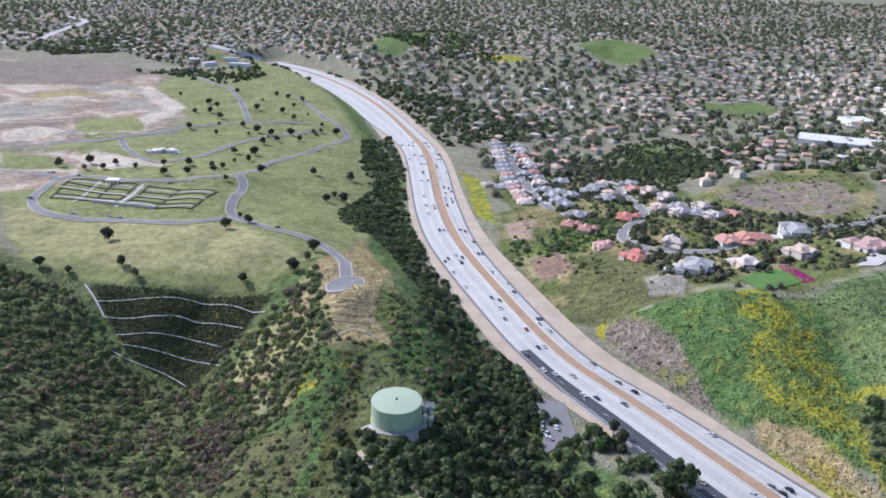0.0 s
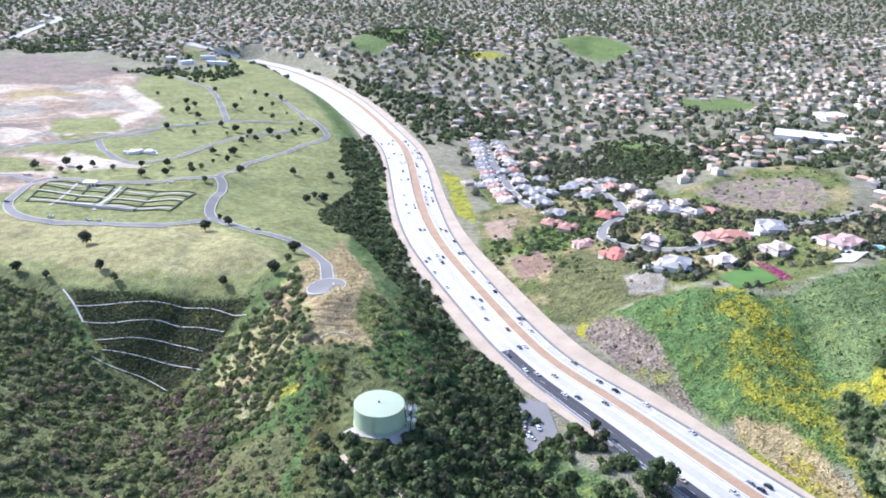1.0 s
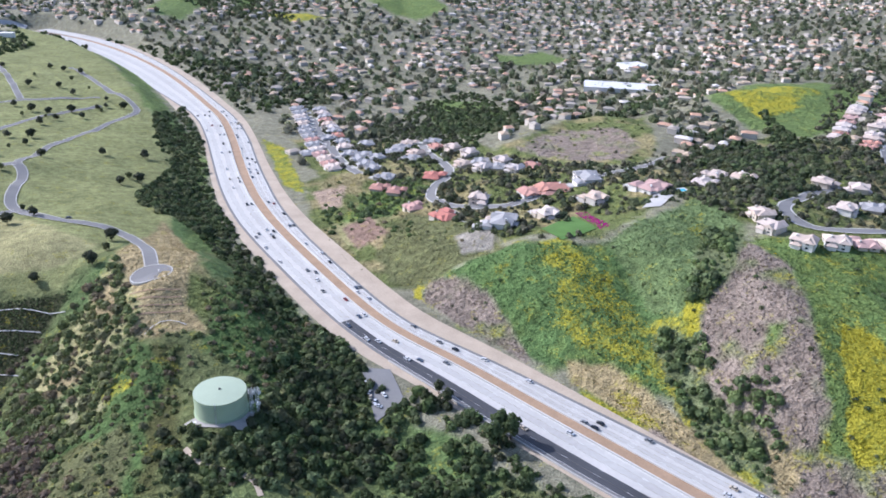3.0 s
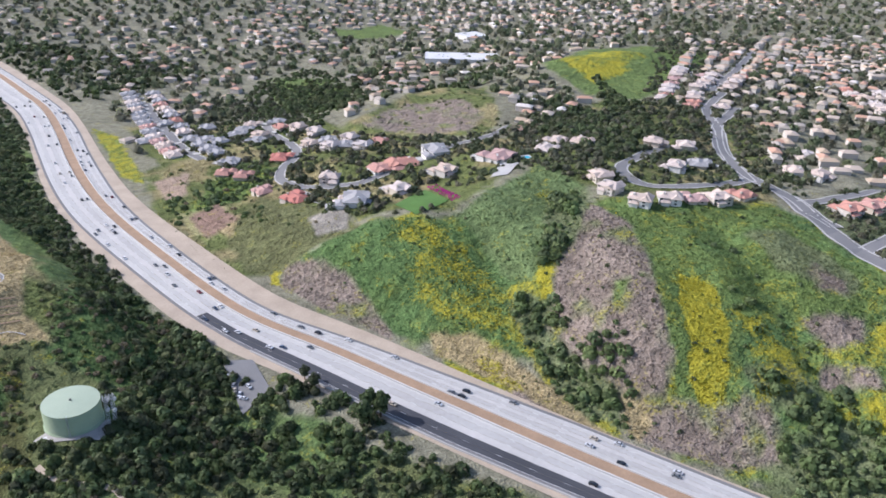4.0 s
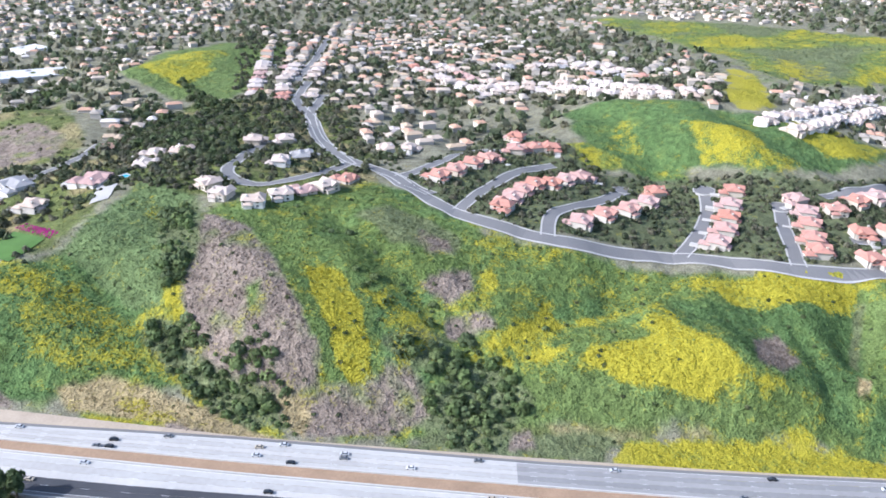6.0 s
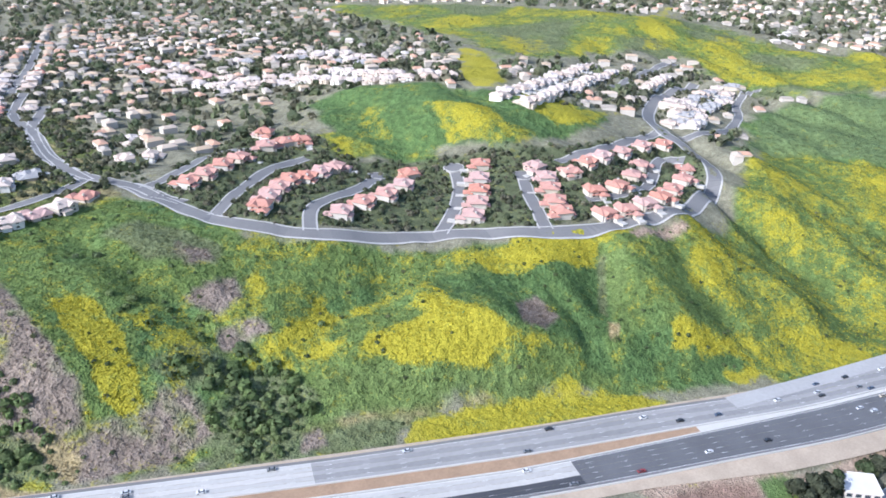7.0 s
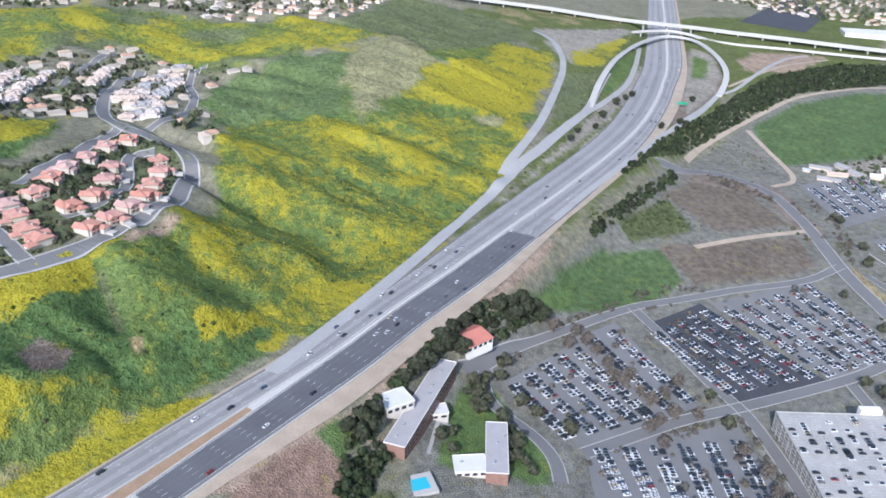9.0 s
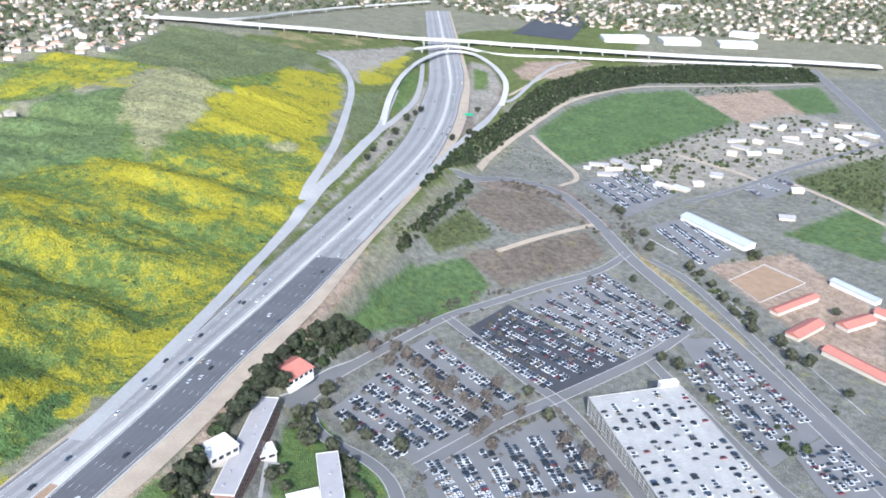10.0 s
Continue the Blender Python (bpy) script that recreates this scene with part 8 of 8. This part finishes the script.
thicket("campus_shrubs", "green trees and shrubs between campus fields and yards", "trees",
        [[(643.8, -373.2), (667.0, -463.9), (754.1, -549.4), (730.7, -540.7), (638.8, -444.2), (615.5, -362.4)], [(763.4, -819.5), (713.7, -878.6), (655.0, -805.8), (690.6, -765.7)], [(467.1, -619.2), (418.0, -608.6), (385.4, -598.6), (360.4, -580.5), (365.1, -563.3), (418.6, -584.9)], [(489.0, -690.6), (484.7, -742.4), (459.7, -713.0), (471.9, -678.0)], [(803.2, -895.0), (794.8, -1036.2), (816.9, -1147.8), (777.9, -1089.8), (767.1, -915.6)], [(641.2, -1098.7), (633.7, -1188.5), (591.6, -1132.5), (603.7, -1068.0)], [(347.9, -443.3), (255.9, -480.4), (235.5, -462.2), (235.9, -437.2), (284.3, -461.5)]], "leafy", 7.0, 1.6, 4.6, 1.1, 50, 0.34, keep=0.45, margin=0.3)

# ---- single trees ----
park_spots = [(-174.9, 613.2), (-160.4, 629.1), (-172.5, 649.9), (-260.4, 588.8), (-296.5, 549.1), (-271.7, 541.2), (-219.2, 531), (-140, 521), (-234.6, 545.8), (-399.5, 813.5), (-365.6, 796.2), (-368.7, 817.9), (-346, 794.9), (-338.9, 809.7), (-314.3, 798.1), (-294.5, 824.3), (-266.7, 821), (-242.2, 817.9), (-230.3, 817.1), (-277.7, 774.1)]
park_spots += [(-257.2, 783.7), (-235.8, 800.8), (-209.8, 750), (-188.6, 806.2), (-139.5, 836.4), (-100.4, 836.3), (-107.4, 760.9), (-111.9, 738.3), (-97.5, 752.7), (-241.2, 907.2), (-227.1, 850.9), (-215.1, 865.1), (-217.9, 904.5), (-221.7, 967), (-221.8, 1000.9), (-184.2, 1007.9), (-199.8, 1035.2), (-166.3, 1071), (-169, 1049.1), (-145.5, 1068.1), (-169.2, 1102), (-174.4, 1059.6)]
park_spots += [(-232.7, 1240.4), (-256.2, 1320.8), (-231.1, 1307.8), (-282.2, 1358.5), (-284.4, 1260.5), (-275.6, 1180.7), (-238, 1178), (-214.7, 1139.7), (-201, 1178.6), (-349.1, 1362.5), (-333.7, 1182.7), (-356.8, 1147.5), (-425.8, 1305), (-358.8, 1227.4), (-335.1, 1147.9), (-311, 1111.3), (-301.6, 1069.2), (-330.6, 1033.3), (-288.9, 1008.1), (-269.2, 1065.9), (-249.4, 1012.6), (-244.1, 1037.1), (-222.6, 1021.7), (-209.9, 994), (-97.9, 545.1), (-98.1, 572), (-104.4, 523.9)]
for i, (x, y) in enumerate(park_spots):
    plant(("oak", "park", "young", "oak")[i % 4], "dark round-crowned tree alone on the cemetery lawn", x, y, RNG.uniform(0.85, 1.45), "trees on the cemetery lawns")
for x, y in [(114.9, 324), (119, 319.1), (108.6, 315.4)]:
    plant("tall", "tall olive eucalyptus standing above the roadside wood", x, y, 1.3)
for x, y in [(476.7, -277.9), (463.6, -280), (450.6, -281.9), (434.5, -281.5), (414, -282.6), (399.8, -287.5), (387.5, -288.5), (395.5, -304.5), (403.7, -321.2), (418.3, -290.6), (482, -260.8), (461.3, -263.5), (423.5, -279.1), (367.1, -283), (371.8, -296.4), (361.7, -271.8), (344.4, -270.4), (326.3, -318.3), (304.8, -318.4), (288.1, -312), (276.2, -310), (367.2, -312.9)]:
    plant("bare", "leafless grey-brown tree in a parking island", x, y, RNG.uniform(1.2, 1.7), "parking lot trees")
for x, y in [(387.2, -337.3), (355, -328.5), (432.5, -542.7), (405.3, -533.9), (488.2, -553.3), (478.8, -624.6), (464.3, -624.3), (442, -613.9), (417, -599.1), (393.5, -585.1), (365.7, -571.9), (378.7, -589.5), (373.7, -465.9), (357.9, -467.9), (632.8, -676.3), (623, -675.7), (561.9, -648.2), (532.1, -624.8), (344.2, -665.9), (461.3, -710.4), (318.3, -559.5), (305.5, -563.4), (337.5, -571.9), (261.8, -547.4), (389, -203.4), (369.9, -217.2), (401.1, -197.6), (443.2, -202.8), (428.7, -194.6), (412.9, -171.4), (396.1, -166.4), (405.4, -175.6), (359, -167.5), (348.2, -165.5), (370.2, -169.6), (361.5, -176.3), (469, -711.3), (486.3, -725)]:
    plant("park", "leafy campus tree beside a road", x, y, RNG.uniform(1.2, 1.8), "campus trees")
for x, y in [(1028.9, -648.2), (1040.6, -665.9), (1003.1, -617), (942.2, -560.7), (897.6, -525), (876.6, -487.5), (848.7, -463.6), (880.9, -612.7), (897.9, -653.4), (894.3, -660.7), (1001.1, -744.6)]:
    plant("oak", "round dark shrubby tree between freeway ramps", x, y, RNG.uniform(1.1, 1.6), "trees between the ramps")
for x, y in [(366.6, -73.6), (373, -84.4), (380, -92.9), (406, -118.7), (414.3, -128.8), (421.3, -138.7), (432.4, -148.9), (437.7, -156.7), (363, -80.8), (369.8, -89), (442.6, -162.7), (440.8, -169.4), (486.4, -216.6), (494.2, -229.6), (502.5, -243.3), (494.9, -243.8), (484.6, -229), (502.5, -255.2), (493.8, -257.6), (472.6, -192.7), (461.7, -179.3), (451.3, -166.7), (443.4, -155.6)]:
    plant("oak", "dark dense tree beside the residence halls", x, y, RNG.uniform(1.4, 2.0), "trees round the residence halls")
for x, y in [(414.1, -164.3), (423.4, -172.5), (402.7, -164.6), (375.1, -139.1), (360.1, -134.2), (385.9, -177.6), (374.1, -175.4), (360.3, -171.9), (349.3, -169.8), (415.1, -174.5), (425.8, -181.6), (372, -130.9), (344.4, -174.5), (335.5, -175.2)]:
    plant("park", "leafy tree on the lawn between residence halls", x, y, RNG.uniform(1.0, 1.6), "trees round the residence halls")
for x, y in [(-224.3, 394.4), (-221.5, 376.3), (92.5, 365.7), (84.1, 360.3), (95, 355.6)]:
    plant("pine", "dark conifer in the brush", x, y, RNG.uniform(0.8, 1.1))


# ---- vehicles ----
TYRE = speckled("tyre_rubber", (0.02, 0.02, 0.02), 0.9, 0.2, 0.1)
PAINTS = {"white": (0.62, 0.62, 0.61), "silver": (0.48, 0.49, 0.5), "grey": (0.16, 0.165, 0.17), "black": (0.02, 0.02, 0.022),
          "blue": (0.055, 0.08, 0.125), "red": (0.22, 0.03, 0.03), "tan": (0.42, 0.36, 0.27)}


def paint(name, color):
    m = speckled(name, color, 0.3, 1.0, 0.04)
    m.node_tree.nodes["Principled BSDF"].inputs["Specular IOR Level"].default_value = 0.5
    return m


CAR_PROFILE = [(-2.3, 0.35), (-2.3, 0.85), (-2.1, 0.95), (-1.1, 1.0), (2.0, 0.95), (2.25, 0.8), (2.3, 0.35)]
CABIN_PROFILE = [(-1.75, 0.98), (-1.1, 1.45), (0.55, 1.48), (1.25, 0.97)]


def prism(bm, profile, half, taper=0.0):
    """A side profile swept across the width; taper narrows it towards the top."""
    top = max(z for _, z in profile)
    low = min(z for _, z in profile)
    rows = []
    for s in (-1, 1):
        rows.append([bm.verts.new((x, s * (half - taper * (z - low) / (top - low)), z)) for x, z in profile])
    n = len(profile)
    for i in range(n):
        j = (i + 1) % n
        bm.faces.new((rows[0][i], rows[0][j], rows[1][j], rows[1][i]))
    bm.faces.new(rows[0][::-1])
    bm.faces.new(rows[1])


def car_kind(color, tall=1.0):
    root = new("car")
    mat = paint("car_paint_" + color, PAINTS[color])
    bm = bmesh.new()
    prism(bm, [(x, z * tall) for x, z in CAR_PROFILE], 0.92, 0.08)
    body = part("body", bm, mat, root)
    bm = bmesh.new()
    prism(bm, [(x, z * tall) for x, z in CABIN_PROFILE], 0.84, 0.16)
    cabin = part("cabin", bm, GLASS, root, "dark glazed cabin")
    bm = bmesh.new()
    box(bm, -0.28, 0, 1.46 * tall, 1.6, 1.28, 0.05)
    part("roof", bm, mat, root)
    for x in (-1.4, 1.4):
        for y in (-0.85, 0.85):
            bm = bmesh.new()
            bmesh.ops.create_cone(bm, cap_ends=True, segments=10, radius1=0.34, radius2=0.34, depth=0.24, matrix=Matrix.Translation((x, y, 0.34)) @ Matrix.Rotation(math.pi / 2, 4, "X"))
            part("wheel", bm, TYRE, root)
    return root


def truck_kind(length, label_color):
    root = new("truck")
    bm = bmesh.new()
    box(bm, -1.2, 0, 1.0, length - 3.2, 2.5, 2.8)
    part("cargo_box", bm, paint("box_" + label_color, PAINTS[label_color]), root)
    bm = bmesh.new()
    prism(bm, [(length / 2 - 2.6, 0.5), (length / 2 - 2.6, 2.7), (length / 2 - 0.9, 2.7), (length / 2 - 0.2, 1.6), (length / 2, 0.5)], 1.15, 0.1)
    part("cab", bm, paint("cab_white", PAINTS["white"]), root)
    bm = bmesh.new()
    box(bm, 0, 0, 0.6, length - 1, 1.0, 0.4)
    part("chassis", bm, DARK_TRIM_AND_SHADE, root)
    for x in (-length / 2 + 1.2, -length / 2 + 2.4, length / 2 - 1.5):
        for y in (-1.05, 1.05):
            bm = bmesh.new()
            bmesh.ops.create_cone(bm, cap_ends=True, segments=12, radius1=0.5, radius2=0.5, depth=0.35, matrix=Matrix.Translation((x, y, 0.5)) @ Matrix.Rotation(math.pi / 2, 4, "X"))
            part("wheel", bm, TYRE, root)
    return root


CAR_KINDS = {c: car_kind(c) for c in PAINTS}
CAR_KINDS["white_suv"], CAR_KINDS["black_suv"] = car_kind("white", 1.2), car_kind("black", 1.2)
TRUCKS = {"white": truck_kind(11, "white"), "tan": truck_kind(9, "tan"), "silver": truck_kind(16, "silver")}
MIX = ["white", "white", "silver", "silver", "grey", "black", "black", "blue", "white", "silver", "tan", "white_suv", "black_suv", "grey", "grey", "black", "grey", "black_suv", "blue", "silver", "red"]
rng = random.Random(11)


def car_label(kind, where):
    return f"{kind.replace('_suv', '')} {'tall utility car' if 'suv' in kind else 'passenger car'} {where}"


def put_car(kind, x, y, z, way, where, group, truck=False):
    base = (TRUCKS if truck else CAR_KINDS)[kind]
    ob = copy_thing(base, Matrix.Translation((x, y, z)) @ Matrix.Rotation(way, 4, "Z"))
    return tagged(ob, f"{kind} box truck driving on the freeway" if truck else car_label(kind, where), "truck" if truck else "car", group)


def traffic():
    """Cars in the lanes: close together towards the west at the pass, sparser down the grade."""
    side = sides(FREEWAY)
    for i in range(150, 640):
        s = RUN[i]
        for (edge, inner), heading in zip(CARRIAGEWAYS, (-1, 1)):
            busy = 0.062 if s < 1300 else 0.1 if s < 1680 and heading > 0 else 0.055
            for lane in range(LANES):
                if rng.random() > busy * (1.0 if s < 2500 else 0.45):
                    continue
                off = inner[i] + (edge[i] - inner[i]) * (lane + 0.5) / LANES
                p = FREEWAY[i, :2] + side[i] * off
                d = (FREEWAY[i + 1] - FREEWAY[i - 1]) * heading
                truck = lane == LANES - 1 and rng.random() < 0.07
                put_car(rng.choice(list(TRUCKS)) if truck else rng.choice(MIX), p[0], p[1], FREEWAY[i, 2] + 0.53, math.atan2(d[1], d[0]),
                        "driving on the freeway", "freeway traffic", truck)


traffic()


def car_rows(first, last, count, full, where, group, single=900):
    """Parked cars in double rows between a first and a last row line. Returns the places of all of them."""
    out = []
    (ax, ay), (bx, by) = first
    (cx, cy), (ex, ey) = last
    for r in range(count):
        v = r / max(1, count - 1)
        x0, y0, x1, y1 = ax + (cx - ax) * v, ay + (cy - ay) * v, bx + (ex - bx) * v, by + (ey - by) * v
        length, way = math.hypot(x1 - x0, y1 - y0), math.atan2(y1 - y0, x1 - x0)
        for s in (-1, 1):
            for i in range(int(length / 2.75)):
                if rng.random() > full:
                    continue
                u = (i + 0.5) * 2.75
                x = x0 + math.cos(way) * u - math.sin(way) * s * 2.6
                y = y0 + math.sin(way) * u + math.cos(way) * s * 2.6
                out.append((x, y, way + math.pi / 2 + (math.pi if rng.random() < 0.5 else 0) + rng.uniform(-0.04, 0.04)))
    return out


lots = []
lots += car_rows([(423.4, -201.1), (362.4, -216)], [(455.9, -251.6), (370.9, -269.6)], 4, 0.9, "", "")
lots += car_rows([(461.2, -268.4), (373.3, -282.8)], [(480.5, -309.7), (384.2, -320.5)], 3, 0.9, "", "")
lots += car_rows([(473.3, -347.1), (386.4, -358.7)], [(496.1, -408.7), (390.6, -434.8)], 5, 0.9, "", "")
lots += car_rows([(493, -432.1), (390.1, -450.5)], [(513.8, -534.3), (394.6, -526.5)], 6, 0.88, "", "")
lots += car_rows([(354.2, -474.4), (252.7, -431.6)], [(369.1, -532.2), (257.6, -488.5)], 4, 0.75, "", "")
lots += car_rows([(352.3, -229.3), (308.8, -220.1)], [(341.7, -324.5), (278.5, -300.2)], 6, 0.88, "", "")
lots += car_rows([(718.8, -722.6), (636.2, -700.8)], [(742.8, -818.1), (645.5, -781.3)], 5, 0.7, "", "")
lots += car_rows([(567.6, -680), (480.4, -649.1)], [(573.1, -728.2), (490.5, -699.9)], 3, 0.85, "", "")
lots += car_rows([(239.6, -455.6), (195.5, -435.8)], [(233.1, -478.5), (187.1, -459.9)], 3, 0.6, "", "")
lots += car_rows([(605.5, -885.7), (575.3, -877)], [(608.5, -946.6), (578.5, -946.3)], 3, 0.7, "", "")
lots.sort(key=lambda p: math.hypot(p[0], p[1]))
for x, y, way in lots[:50]:
    put_car(rng.choice(MIX), x, y, ground_at(x, y) + 0.4, way, "parked in a campus lot", "cars parked nearest")
for x, y in [(55.4, 384.7), (55.8, 372.7), (57.4, 368), (58.5, 364.2), (63.2, 371.7), (56.1, 376.4)]:
    put_car(rng.choice(MIX), x, y, ground_at(x, y) + 0.5, rng.uniform(0, 6.3), "parked in the small lot by the freeway", "cars in the small lot")
DECK_CARS = []
for i in range(190):
    row = rng.randrange(8)
    u, v = rng.randrange(int(STRUCTURE_LENGTH / 2.7) - 3) * 2.7 - STRUCTURE_LENGTH / 2 + 5.35, -STRUCTURE_WIDE / 2 + 4 + row * (STRUCTURE_WIDE - 8) / 7
    p = Matrix.Translation(structure_root.location) @ Matrix.Rotation(structure_root.rotation_euler.z, 4, "Z") @ Vector((u, v, 14.57))
    if i > 26:
        DECK_CARS.append((p.x, p.y, structure_root.rotation_euler.z + math.pi / 2, p.z))
        continue
    put_car(rng.choice(MIX), p.x, p.y, p.z, structure_root.rotation_euler.z + math.pi / 2, "parked on the structure's roof", "cars on the roof deck")
for x, y in [(-369, 689.9), (-393.4, 779.2), (-390.3, 780.8), (-313, 648), (-279.8, 642.4), (-269, 639.1), (-362.5, 774.9), (-263, 745.5), (-242, 748.1), (-134.6, 620.9)]:
    put_car(rng.choice(MIX), x, y, ground_at(x, y) + 0.45, rng.uniform(-0.5, 0.5), "parked along the cemetery drive", "cars at the cemetery")


def joined_cars(places):
    """The farther parked cars, joined, with a paint for each."""
    m, nodes, links, shader = material("mixed_car_paint")
    geo, ramp = nodes.new("ShaderNodeNewGeometry"), nodes.new("ShaderNodeValToRGB")
    tones = [PAINTS[c] for c in ("white", "silver", "grey", "black", "blue", "red", "tan")]
    stops = (0.0, 0.22, 0.42, 0.66, 0.90, 0.94, 0.97)
    ramp.color_ramp.interpolation = "CONSTANT"
    while len(ramp.color_ramp.elements) < len(tones):
        ramp.color_ramp.elements.new(0.5)
    for el, at, c in zip(ramp.color_ramp.elements, stops, tones):
        el.position, el.color = at, (*c, 1)
    links.new(geo.outputs["Random Per Island"], ramp.inputs[0])
    links.new(ramp.outputs[0], shader.inputs["Base Color"])
    shader.inputs["Roughness"].default_value = 0.3
    root = tagged(new("parked_cars"), "countless parked cars in rows across the campus lots", "cars", kind="stuff")
    p = np.array(places)
    z = p[:, 3]
    for name, profile, half, mat in (("bodies", CAR_PROFILE, 0.92, m), ("cabins", CABIN_PROFILE, 0.8, GLASS)):
        n = len(profile)
        local = np.array([(x, s * half, h) for s in (-1, 1) for x, h in profile])
        c, s = np.cos(p[:, 2])[:, None], np.sin(p[:, 2])[:, None]
        pts = np.stack([p[:, :1] + c * local[:, 0] - s * local[:, 1], p[:, 1:2] + s * local[:, 0] + c * local[:, 1], z[:, None] + local[:, 2] + 0 * c], -1)
        faces = [(i, (i + 1) % n, n + (i + 1) % n, n + i) for i in range(n)] + [tuple(range(n))[::-1], tuple(range(n, 2 * n))]
        mesh_object(name, pts.reshape(-1, 3), [tuple(k * 2 * n + v for v in f) for k in range(len(p)) for f in faces], mat, root)


joined_cars([(*p, ground_at(p[0], p[1]) + 0.4) for p in lots[50:]] + DECK_CARS)

# the patterns that the copies were made from are not part of the place
for pattern in list(TREE_KINDS.values()) + list(HOUSE_KINDS.values()) + list(CAR_KINDS.values()) + list(TRUCKS.values()):
    for ob in (*pattern.children_recursive, pattern):
        bpy.data.objects.remove(ob)
